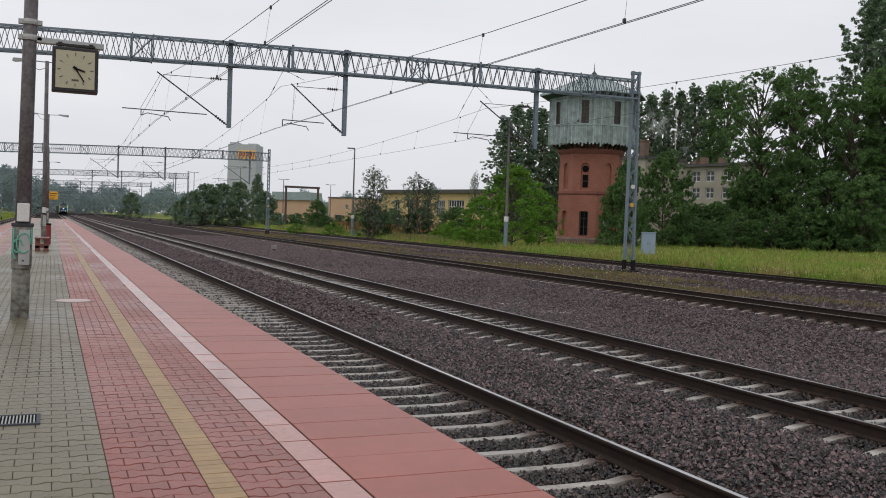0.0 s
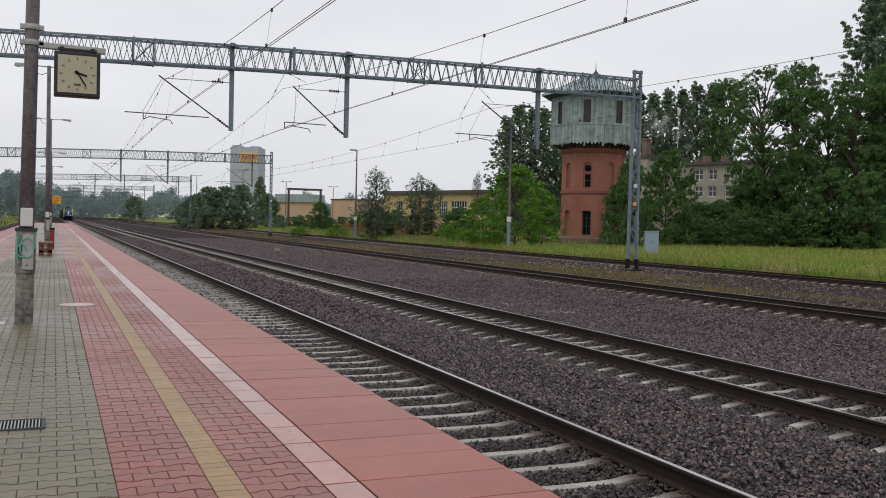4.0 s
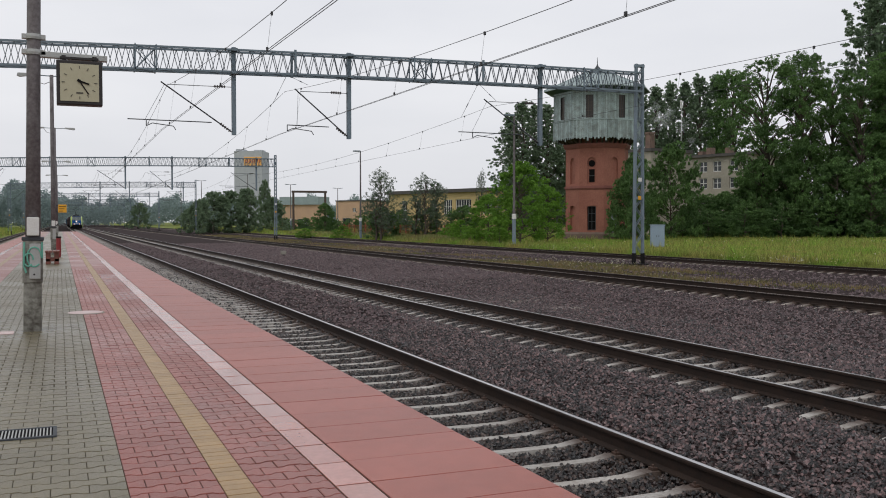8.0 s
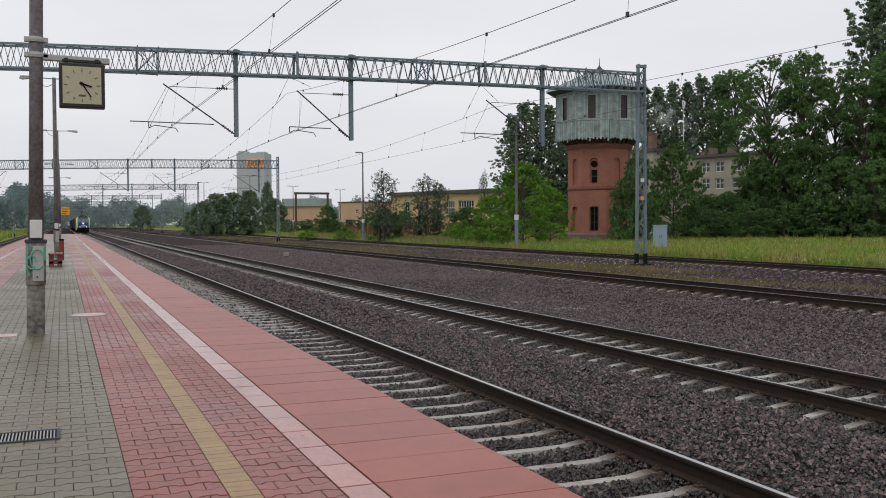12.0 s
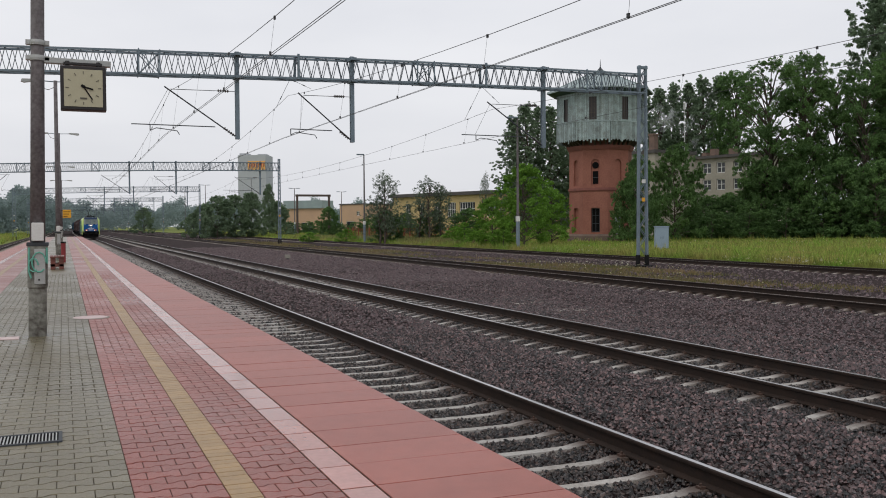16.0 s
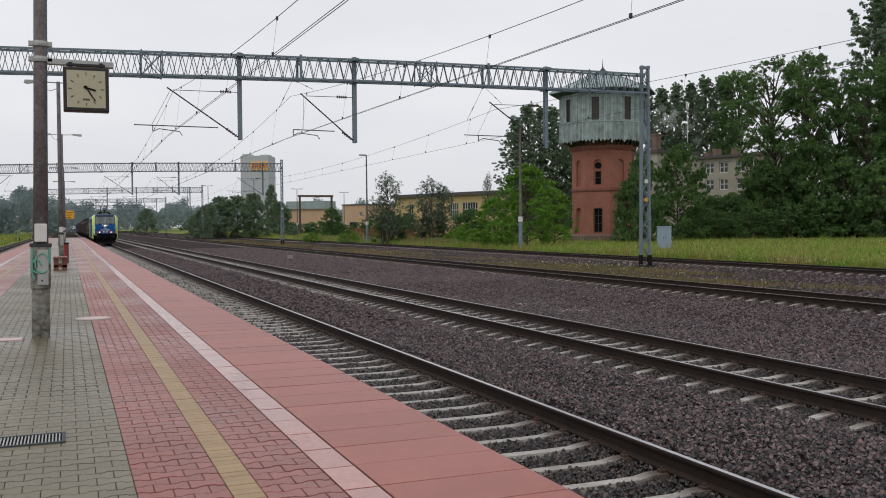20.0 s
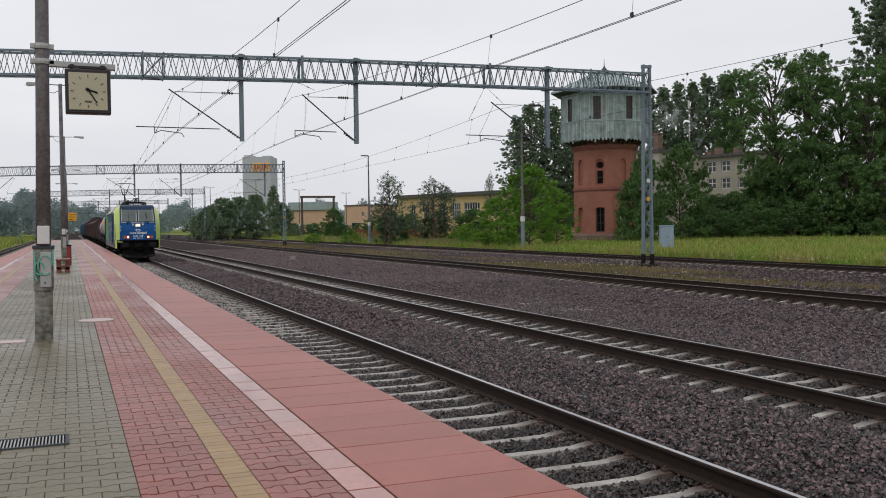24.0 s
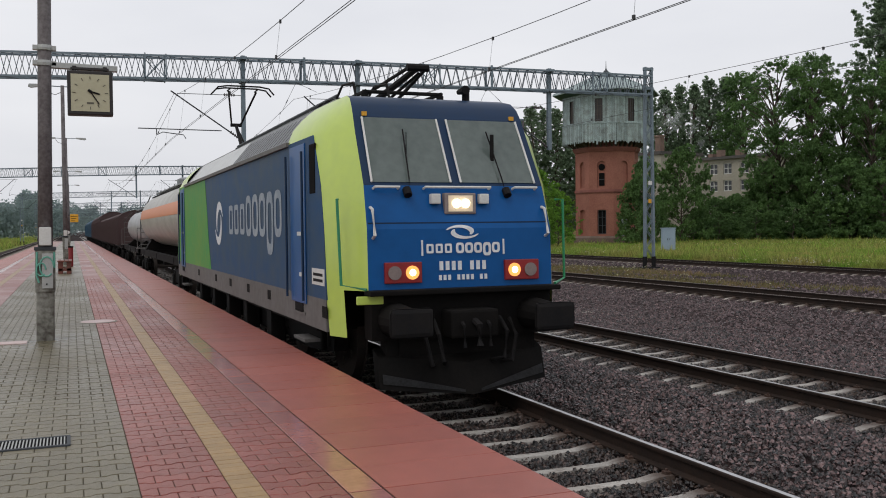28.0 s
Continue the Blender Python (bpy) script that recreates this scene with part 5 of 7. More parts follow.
def flip(p, rear):
    return (-p[0], LEN - p[1], p[2]) if rear else p


def loco_quad(bm, pts, rear=False):
    bm.faces.new([bm.verts.new(flip(p, rear)) for p in pts])


def level(z):
    zs = [l[0] for l in LEVELS]
    return [float(np.interp(z, zs, [l[i] for l in LEVELS])) for i in range(1, 5)]


def bars(bm, y_of, rows, depth=0.012):
    """Flat raised lettering bars on the cab front: (x0, x1, z0, z1)."""
    for x0, x1, z0, z1 in rows:
        ya, yb = y_of(z0), y_of(z1)
        vs = [bm.verts.new(p) for p in ((x0, ya, z0), (x1, ya, z0), (x1, yb, z1), (x0, yb, z1),
                                        (x0, ya - depth, z0), (x1, ya - depth, z0), (x1, yb - depth, z1), (x0, yb - depth, z1))]
        for f in ((4, 5, 6, 7), (0, 1, 5, 4), (1, 2, 6, 5), (2, 3, 7, 6), (3, 0, 4, 7)):
            bm.faces.new([vs[i] for i in f])


def ring_letters(bm, spot, rows, hole=0.5):
    """Hollow rounded letter shapes: rows of (u0, u1, z0, z1, squareness), put in place by spot(u, z)."""
    for u0, u1, z0, z1, sq in rows:
        cu, cz, ru, rz = (u0 + u1) / 2, (z0 + z1) / 2, (u1 - u0) / 2, (z1 - z0) / 2
        ring = [(cu + ru * math.copysign(abs(math.cos(a)) ** sq, math.cos(a)), cz + rz * math.copysign(abs(math.sin(a)) ** sq, math.sin(a)))
                for a in (2 * math.pi * k / 20 for k in range(20))]
        inner = [(cu + (p - cu) * hole, cz + (q - cz) * (0.25 + hole * 0.75)) for p, q in ring]
        for k in range(20):
            j = (k + 1) % 20
            bm.faces.new([bm.verts.new(spot(*p)) for p in (ring[k], ring[j], inner[j], inner[k])])


def swirl(bm, spot, cu, cz, ru, rz, thick):
    """Two tapering crescents that circle one another."""
    for q in (0, math.pi):
        outer, inner = [], []
        for k in range(15):
            t = k / 14
            a = q + radians(-35 + 200 * t)
            w = thick * math.sin(math.pi * min(1.0, t * 0.85 + 0.08))
            grow = 0.78 + 0.5 * t
            outer.append((cu + ru * grow * math.cos(a), cz + rz * grow * math.sin(a)))
            inner.append((cu + ru * (grow - w) * math.cos(a), cz + rz * (grow - w) * math.sin(a)))
        for k in range(14):
            bm.faces.new([bm.verts.new(spot(*p)) for p in (outer[k], outer[k + 1], inner[k + 1], inner[k])])


def front_y(z):
    return level(z)[0]


def loco_cab(loco, rear):
    # front, in three bands: blue apron, windscreen surround, roof brow
    for name, z0, z1, mat in (("cab_front", 1.35, 2.56, M_BLUE), ("windscreen_surround", 2.56, 3.46, M_NAVY), ("cab_brow", 3.46, 3.74, M_NAVY)):
        zs = [z0] + [l[0] for l in LEVELS if z0 < l[0] < z1] + [z1]
        bm = BM()
        for a, b in zip(zs, zs[1:]):
            ya, wa, _, _ = level(a)
            yb, wb, _, _ = level(b)
            loco_quad(bm, [(-wa, ya, a), (wa, ya, a), (wb, yb, b), (-wb, yb, b)], rear)
        bmesh.ops.remove_doubles(bm, verts=bm.verts, dist=0.001)
        cab = part(name, bm, mat, loco, smooth=name == "cab_brow")
        if name == "cab_front":
            front = cab
    for s in (-1, 1):
        bm = BM()
        zs = [l[0] for l in LEVELS]
        for a, b in zip(zs, zs[1:]):
            ya, wa, sa, ha = level(a)
            yb, wb, sb, hb = level(b)
            ma, mb = (wa + 0.6 * (ha - wa), ya + 0.5 * (sa - ya)), (wb + 0.6 * (hb - wb), yb + 0.5 * (sb - yb))
            if a >= 1.3:
                loco_quad(bm, [(s * wa, ya, a), (s * ma[0], ma[1], a), (s * mb[0], mb[1], b), (s * wb, yb, b)], rear)
            loco_quad(bm, [(s * ma[0], ma[1], a), (s * ha, sa, a), (s * hb, sb, b), (s * mb[0], mb[1], b)], rear)
            if a >= 3.2:
                loco_quad(bm, [(s * ha, sa, a), (s * level(a)[3], 3.3, a), (s * level(b)[3], 3.3, b), (s * hb, sb, b)], rear)
        bmesh.ops.remove_doubles(bm, verts=bm.verts, dist=0.001)
        part("corner_panel", bm, M_LIME, loco, "lime green corner of the cab", smooth=True)
        if rear:
            continue
        if s < 0:
            # narrow lime return below the shelf
            bm = BM()
            box(bm, (-1.31, 0.6, 1.2), (-1.0, 0.66, 1.295), 0.01)
            part("apron_return", bm, M_LIME, loco)
        # windscreen half with its pale edge strips
        bm = BM()
        x0, x1 = 0.06, 1.05
        for a, b in ((2.60, 3.40),):
            ya, yb = front_y(a) - 0.012, front_y(b) - 0.012
            loco_quad(bm, [(s * x0, ya, a), (s * x1, ya, a), (s * (x1 - 0.03), yb, b), (s * x0, yb, b)])
        bmesh.ops.solidify(bm, geom=bm.faces[:], thickness=0.008)
        ws = part("windscreen", bm, M_WS, loco, "sloping windscreen half")
        bm = BM()
        for xa, xb in ((x0 + 0.005, x0 + 0.005), (x1, x1 - 0.03)):
            tube(bm, [(s * xa, front_y(2.6) - 0.02, 2.6), (s * xb, front_y(3.4) - 0.02, 3.4)], 0.014, 6)
        part("edge_strip", bm, M_WHITE, ws)
        bm = BM()
        tube(bm, [(s * 0.62, front_y(2.5) - 0.05, 2.48), (s * 0.6, front_y(2.62) - 0.05, 2.64), (s * 0.55, front_y(3.2) - 0.04, 3.25)], 0.009, 6)
        box(bm, (s * 0.55 - 0.01, front_y(2.95) - 0.06, 2.75), (s * 0.57 + 0.01, front_y(2.95) - 0.03, 3.2))
        rod(bm, (s * 0.64, front_y(2.45) - 0.06, 2.44), (s * 0.64, front_y(2.52) - 0.02, 2.52), 0.05, 8)
        part("wiper", bm, M_BLACK, loco)
        # grab rails
        bm = BM()
        x0, x1 = (0.74, 1.04)
        tube(bm, [(s * x0, front_y(2.53), 2.52), (s * x0, front_y(2.53) - 0.07, 2.54), (s * x1, front_y(2.53) - 0.07, 2.54), (s * x1, front_y(2.53), 2.52)], 0.016, 6)
        part("grab_rail", bm, M_WHITE, loco)
        bm = BM()
        tube(bm, [(s * 1.1, front_y(2.3), 2.3), (s * 1.1, front_y(2.3) - 0.08, 2.28), (s * 1.1, front_y(1.95) - 0.08, 1.98), (s * 1.1, front_y(1.95), 1.95)], 0.02, 6)
        part("grab_rail", bm, M_WHITE, loco)
        bm = BM()
        tube(bm, [(s * 1.42, 0.98, 2.4), (s * 1.46, 0.86, 2.4), (s * 1.44, 0.8, 1.42), (s * 1.2, 0.6, 1.37)], 0.018, 6)
        part("handrail", bm, M_HANDRAIL, loco)
        bm = BM()
        box(bm, (s * 0.98 - 0.03, front_y(3.44) - 0.03, 3.42), (s * 0.98 + 0.03, front_y(3.44), 3.47))
        part("marker", bm, M_YSIGN, loco)
        # lower lamps
        bm = BM()
        c = s * 0.755
        box(bm, (c - 0.225, 0.60, 1.43), (c + 0.225, 0.665, 1.67), 0.01)
        unit = part("lamp_panel", bm, M_BRIGHTRED, loco, "red lamp panel with two round lamps")
        bm = BM()
        rod(bm, (s * 0.65, 0.585, 1.55), (s * 0.65, 0.62, 1.55), 0.08, 18)
        lamp = part("headlamp", bm, M_LENS_DIM, unit, "lit amber headlamp")
        bm = BM()
        rod(bm, (s * 0.65, 0.58, 1.55), (s * 0.65, 0.6, 1.55), 0.038, 14)
        part("bulb", bm, M_LENS, lamp)
        bm = BM()
        rod(bm, (s * 0.865, 0.585, 1.55), (s * 0.865, 0.62, 1.55), 0.08, 18)
        part("tail_lamp", bm, M_TAIL, unit)
        bm = BM()
        box(bm, (s * 0.31 - 0.06, front_y(2.4) - 0.09, 2.34), (s * 0.31 + 0.06, front_y(2.4), 2.46), 0.015)
        part("camera_box", bm, M_WHITE, loco)
        # buffers with deep dark plates
        bm = BM()
        rod(bm, (s * 0.875, 0.02, 1.02), (s * 0.875, 0.6, 1.02), 0.16, 14, 0.2)
        buf = part("buffer", bm, M_UNDER, loco)
        bm = BM()
        box(bm, (s * 0.875 - 0.25, -0.02, 0.87), (s * 0.875 + 0.25, 0.05, 1.19), 0.05)
        part("buffer_plate", bm, M_BLACK, buf)
    if rear:
        return
    bm = BM()
    tube(bm, [(-0.42, front_y(2.53), 2.52), (-0.42, front_y(2.53) - 0.07, 2.54), (0.42, front_y(2.53) - 0.07, 2.54), (0.42, front_y(2.53), 2.52)], 0.016, 6)
    part("grab_rail", bm, M_WHITE, loco)
    bm = BM()
    box(bm, (-0.2, front_y(2.3) - 0.045, 2.22), (0.2, front_y(2.3) + 0.05, 2.47), 0.015)
    top = part("top_lamp_housing", bm, M_TAIL, loco)
    bm = BM()
    box(bm, (-0.155, front_y(2.3) - 0.052, 2.25), (0.155, front_y(2.3) - 0.04, 2.44))
    part("reflector", bm, M_REFLECTOR, top)
    bm = BM()
    for c in (-0.055, 0.06):
        rod(bm, (c, front_y(2.34) - 0.085, 2.345), (c, front_y(2.34), 2.345), 0.05, 16)
    part("top_lamp", bm, M_LENS, top, "lit white top lamp")
    bm = BM()
    for z in (2.12,):
        box(bm, (-1.15, front_y(z) - 0.004, z - 0.008), (1.15, front_y(z) + 0.01, z + 0.008))
    part("panel_joint", bm, M_NAVY, loco)
    # emblem and lettering as plain bars and shapes
    bm = BM()
    swirl(bm, lambda u, z: (u, front_y(z) - 0.01, z), 0.0, 2.01, 0.17, 0.075, 0.5)
    part("emblem", bm, M_SIGNW, loco, "white emblem of two curved leaves")
    bm = BM()
    rows = [(-0.52, -0.50, 1.74, 1.92), (0.52, 0.54, 1.74, 1.92)]
    bars(bm, front_y, rows)
    letters = [(-0.46 + 0.115 * i, -0.46 + 0.115 * i + 0.09, 1.765, 1.875, 0.3) for i in range(3)]
    letters += [(-0.09 + 0.116 * i, -0.09 + 0.116 * i + 0.105, 1.76 if i != 3 else 1.725, 1.885, 0.6) for i in range(5)]
    ring_letters(bm, lambda u, z: (u, front_y(z) - 0.012, z), letters, 0.4)
    part("lettering", bm, M_SIGNW, loco, "row of white lettering bars")
    bm = BM()
    bars(bm, front_y, [(-0.30 + 0.078 * i, -0.30 + 0.078 * i + 0.045, 1.565, 1.67) for i in range(8) if i != 4], 0.01)
    bars(bm, front_y, [(-0.31 + 0.058 * i, -0.31 + 0.058 * i + 0.034, 1.45, 1.51) for i in range(11) if i not in (3, 8)], 0.01)
    part("small_bars", bm, M_SIGNW, loco, "two rows of small white bars")
    # shelf, beam and black gear below
    bm = BM()
    box(bm, (-1.2, 0.45, 1.30), (1.2, 0.72, 1.36), 0.015)
    part("front_shelf", bm, M_UNDER, loco)
    bm = BM()
    box(bm, (-1.14, 0.62, 0.78), (1.14, 0.9, 1.3))
    box(bm, (-0.95, 0.68, 0.5), (0.95, 0.9, 0.78))
    box(bm, (-0.3, 0.3, 0.8), (0.3, 0.6, 1.12), 0.03)
    part("headstock", bm, M_UNDER, loco)
    bm = BM()
    tube(bm, [(0, 0.35, 1.0), (0, 0.18, 0.95), (0, 0.16, 0.72)], 0.045, 8)
    part("screw_coupling", bm, M_BLACK, loco)
    for s in (-1, 1):
        for way, thick in (([(s * 0.16, 0.45, 1.05), (s * 0.16, 0.25, 0.95), (s * 0.16, 0.22, 0.7)], 0.022),
                           ([(s * 0.42, 0.55, 1.0), (s * 0.43, 0.35, 0.85), (s * 0.38, 0.33, 0.55), (s * 0.3, 0.5, 0.5)], 0.026),
                           ([(s * 0.55, 0.55, 0.98), (s * 0.57, 0.4, 0.8), (s * 0.5, 0.38, 0.5), (s * 0.44, 0.52, 0.48)], 0.026)):
            bm = BM()
            tube(bm, way, thick, 6)
            part("brake_hose", bm, M_BLACK, loco)
    for x0, x1 in ((-1.05, 0.0), (0.0, 1.05)):
        bm = BM()
        prism(bm, [(0.55, 0.14), (0.35, 0.14), (0.45, 0.5), (0.65, 0.58)], x0, x1, "yz")
        for v in bm.verts:
            v.co.y += 0.28 * abs(v.co.x) / 1.2
            v.co.z += 0.1 * abs(v.co.x) / 1.2
        part("plough_blade", bm, M_UNDER, loco, "worn black track clearing plate")
    bm = BM()
    prism(bm, [(0.66, 0.3), (0.74, 0.3), (0.74, 0.8), (0.66, 0.8)], -0.8, 0.8, "yz")
    part("plough_bracket", bm, M_UNDER, loco)
    bm = BM()
    for s in (-1, 1):
        loco_quad(bm, [(s * 0.1, 0.365, 0.17), (s * 1.02, 0.59, 0.29), (s * 1.02, 0.615, 0.4), (s * 0.1, 0.372, 0.2)])
    bmesh.ops.solidify(bm, geom=bm.faces[:], thickness=0.008)
    part("worn_edge", bm, M_WORN, loco, "bare worn edge of the plough")


def pantograph(loco, y, raised):
    bm = BM()
    for s in (-1, 1):
        for e in (-0.75, 0.75):
            rod(bm, (s * 0.55, y + e, 3.74), (s * 0.55, y + e, 3.9), 0.05, 8)
        rod(bm, (s * 0.55, y - 0.8, 3.92), (s * 0.55, y + 0.9, 3.92), 0.028, 6)
    for e in (-0.75, 0.75):
        rod(bm, (-0.58, y + e, 3.92), (0.58, y + e, 3.92), 0.026, 6)
    base = part("pantograph", bm, M_BLACK, loco, "raised single-arm pantograph" if raised else "folded single-arm pantograph")
    bm = BM()
    if raised:
        knee, head = (y + 0.95, 4.95), (y - 0.15, 5.83)
    else:
        knee, head = (y - 1.35, 4.17), (y + 1.0, 4.02)
    foot = y - 0.35 if raised else y + 0.7
    rod(bm, (0, foot, 3.95), (0, *knee), 0.055, 8, 0.042)
    rod(bm, (0.12, foot - 0.25, 3.93), (0.05, knee[0] + 0.1, knee[1] - 0.06), 0.022, 6)
    for s in (-1, 1):
        rod(bm, (s * 0.12, knee[0], knee[1]), (s * 0.36, head[0], head[1] - 0.12), 0.026, 6)
    rod(bm, (-0.15, *knee), (0.15, *knee), 0.05, 8)
    part("arm", bm, M_BLACK, base)
    bm = BM()
    for e in (-0.2, 0.2):
        tube(bm, [(-0.8, head[0] + e, head[1] - 0.2), (-0.66, head[0] + e, head[1] - 0.04), (-0.42, head[0] + e, head[1]), (0.42, head[0] + e, head[1]),
                  (0.66, head[0] + e, head[1] - 0.04), (0.8, head[0] + e, head[1] - 0.2)], 0.022, 6)
    for s in (-0.36, 0.36):
        rod(bm, (s, head[0] - 0.2, head[1] - 0.08), (s, head[0] + 0.2, head[1] - 0.08), 0.02, 6)
    part("collector_head", bm, M_BLACK, base)


def side_rows(n, y0, w, gap, z0, z1):
    return [(y0 + i * (w + gap), y0 + i * (w + gap) + w, z0, z1) for i in range(n)]


def locomotive():
    loco = group_of("locomotive", "blue and lime green electric freight locomotive with lit headlights", "locomotive")
    loco_cab(loco, False)
    loco_cab(loco, True)
    for s in (-1, 1):
        def panel(name, y0, y1, z0, z1, mat, out=0.0, thick=0.05, label=""):
            bm = BM()
            box(bm, (min(s * (1.49 + out), s * (1.49 + out - thick)), y0, z0), (max(s * (1.49 + out), s * (1.49 + out - thick)), y1, z1))
            return part(name, bm, mat, loco, label)
        panel("skirt_panel", 1.3, LEN - 1.3, 0.84, 1.22, M_GREYP, label="dusty grey lower side")
        for mat, lab, back in ((M_SIDEBLUE, "dusty blue side wall", False), (M_GREEN, "green side wall", True)):
            edge = [(level(z)[2] - 0.02, z) for z in (1.22, 2.05, 2.58, 3.22)]
            poly = edge + [(11.8, 3.22), (11.8, 1.22)]
            if back:
                poly = [(LEN - a, z) for a, z in edge] + [(11.8, 3.22), (11.8, 1.22)]
            bm = BM()
            prism(bm, poly, s * 1.44, s * 1.49, "yz")
            part("side_wall", bm, mat, loco, lab)
        bm = BM()
        prism(bm, [(11.0, 1.22), (11.8, 1.22), (11.8, 3.22), (11.55, 2.6), (11.3, 1.8)], s * 1.494 - 0.004, s * 1.494 + 0.002, "yz")
        part("paint_sweep", bm, M_GREEN, loco)
        # roof slopes
        for y0, y1, mat, nm in ((3.3, 8.4, M_ROOFG, "roof_slope"), (8.4, 15.2, M_ROOFW, "roof_slope"), (15.2, LEN - 3.3, M_ROOFG, "roof_slope")):
            bm = BM()
            loco_quad(bm, [(s * 1.485, y0, 3.22), (s * 1.485, y1, 3.22), (s * 1.05, y1, 3.74), (s * 1.05, y0, 3.74)])
            part(nm, bm, mat, loco)
        bm = BM()
        for i in range(17):
            ya = 3.6 + i * 0.28
            z0, z1 = 3.3, 3.66
            loco_quad(bm, [(s * 1.44, ya, z0), (s * 1.44, ya + 0.05, z0), (s * 1.14, ya + 0.05, z1), (s * 1.14, ya, z1)])
        part("roof_louvres", bm, M_BLACK, loco)
        rod_bm = BM()
        box(rod_bm, (min(s * 1.47, s * 1.53), 3.2, 3.19), (max(s * 1.47, s * 1.53), LEN - 3.2, 3.25))
        part("gutter", rod_bm, M_GREYP, loco)
        # cab doors, windows, handrails
        for y0, rear in ((2.15, False), (LEN - 3.1, True)):
            bm = BM()
            box(bm, (min(s * 1.485, s * 1.505), y0 + 0.1, 1.1), (max(s * 1.485, s * 1.505), y0 + 0.95, 3.16), 0.01)
            d = part("cab_door", bm, M_BLUE, loco, "blue cab door")
            bm = BM()
            for yy in (y0 + 0.06, y0 + 1.0):
                rod(bm, (s * 1.55, yy, 1.15), (s * 1.55, yy, 3.05), 0.018, 6)
            part("handrail", bm, M_NAVY, loco)
            bm = BM()
            box(bm, (min(s * 1.5, s * 1.53), y0 + 0.2, 1.98), (max(s * 1.5, s * 1.53), y0 + 0.45, 2.03))
            box(bm, (min(s * 1.5, s * 1.52), y0 + 0.2, 1.45), (max(s * 1.5, s * 1.52), y0 + 0.4, 1.5))
            part("door_handle", bm, M_WHITE, d)
            bm = BM()
            w0 = y0 - 0.42 if not rear else y0 + 1.15
            box(bm, (min(s * 1.47, s * 1.498), w0, 2.5), (max(s * 1.47, s * 1.498), w0 + 0.3, 3.12), 0.02)
            part("side_window", bm, M_HOLE, loco, "dark side window")
            for zz in (0.28, 0.6, 0.95):
                bm = BM()
                box(bm, (min(s * 1.3, s * 1.5), y0 + 0.2, zz), (max(s * 1.3, s * 1.5), y0 + 0.85, zz + 0.04))
                part("cab_step", bm, M_GREYP, loco)
            # Dark plate proud of the skirt; its black stands for a recess's shade.
            bm = BM()
            box(bm, (min(s * 1.486, s * 1.5), y0 + 0.3, 0.98), (max(s * 1.486, s * 1.5), y0 + 0.75, 1.18))
            part("dark_step_plate", bm, M_UNDER, loco)
        bm = BM()
        box(bm, (min(s * 1.489, s * 1.497), 1.35, 1.38), (max(s * 1.489, s * 1.497), 1.95, 1.58))
        part("notice_plate", bm, M_WHITE, loco)
        bm = BM()
        for z in (1.42, 1.49):
            box(bm, (min(s * 1.495, s * 1.5), 1.42, z), (max(s * 1.495, s * 1.5), 1.88, z + 0.035))
        part("notice_bars", bm, M_BLACK, loco)
        for yy in (1.25, 4.6, 6.4, 8.3, 10.2, 13.0):
            bm = BM()
            box(bm, (min(s * 1.487, s * 1.496), yy, 1.0), (max(s * 1.487, s * 1.496), yy + 0.22, 1.14))
            part("sand_filler", bm, M_UNDER, loco)
        # large lettering as bars
        bm = BM()
        rows = [(8.0 - 0.62 * i, 8.0 - 0.62 * i + 0.45, 1.98, 2.52, 0.3) for i in range(3)]
        rows += [(yy, yy + 0.52, low, 2.64, 0.6) for yy, low in ((6.1, 1.95), (5.5, 1.95), (4.9, 1.95), (4.3, 1.68), (3.7, 1.95))]
        ring_letters(bm, lambda u, z: (s * 1.496, u, z), rows, 0.54)
        part("lettering", bm, M_SIGND, loco, "large dusty white letter shapes")
        bm = BM()
        swirl(bm, lambda u, z: (s * 1.496, u, z), 9.75, 2.2, 0.42, 0.4, 0.5)
        part("emblem", bm, M_SIGNW, loco)
        # sand pipes and dampers
        for yy in (5.2, 7.4, 9.4, 11.4, 13.6):
            bm = BM()
            box(bm, (s * 1.25 - 0.12, yy, 0.3), (s * 1.25 + 0.12, yy + 0.35, 0.85), 0.02)
            part("underfloor_box", bm, M_UNDER, loco)
    bm = BM()
    box(bm, (-1.06, 2.3, 3.68), (1.06, LEN - 2.3, 3.745))
    part("roof", bm, M_ROOFG, loco)
    bm = BM()
    box(bm, (-1.35, 2.3, 0.75), (1.35, LEN - 2.3, 3.1))
    part("body_core", bm, M_UNDER, loco)
    bm = BM()
    box(bm, (-1.1, 6.6, 0.32), (1.1, 12.2, 0.8), 0.05)
    part("transformer_tank", bm, M_UNDER, loco)
    pantograph(loco, 15.6, True)
    pantograph(loco, 3.45, False)
    bm = BM()
    for y0, y1 in ((4.8, 14.2),):
        tube(bm, [(-0.35, y0, 4.15), (-0.35, y1, 4.15)], 0.03, 6)
        for i in range(7):
            yy = y0 + (y1 - y0) * i / 6
            rod(bm, (-0.35, yy, 3.74), (-0.35, yy, 4.12), 0.06, 8)
    part("roof_busbar", bm, M_STEEL_DARK, loco)
    for xx in (0.35, 0.8):
        bm = BM()
        tube(bm, [(xx - 1.2, 2.1, 3.76), (xx - 1.2, 2.2, 3.95), (xx - 1.15, 2.9, 4.02), (xx - 1.1, 3.6, 3.8)], 0.018, 6)
        part("roof_cable", bm, M_BLACK, loco)
    bm = BM()
    rod(bm, (0.62, 1.95, 3.72), (0.62, 1.95, 3.86), 0.05, 8)
    rod(bm, (0.55, 1.78, 3.86), (0.55, 2.02, 3.86), 0.06, 8, 0.035)
    part("horn", bm, M_BLACK, loco)
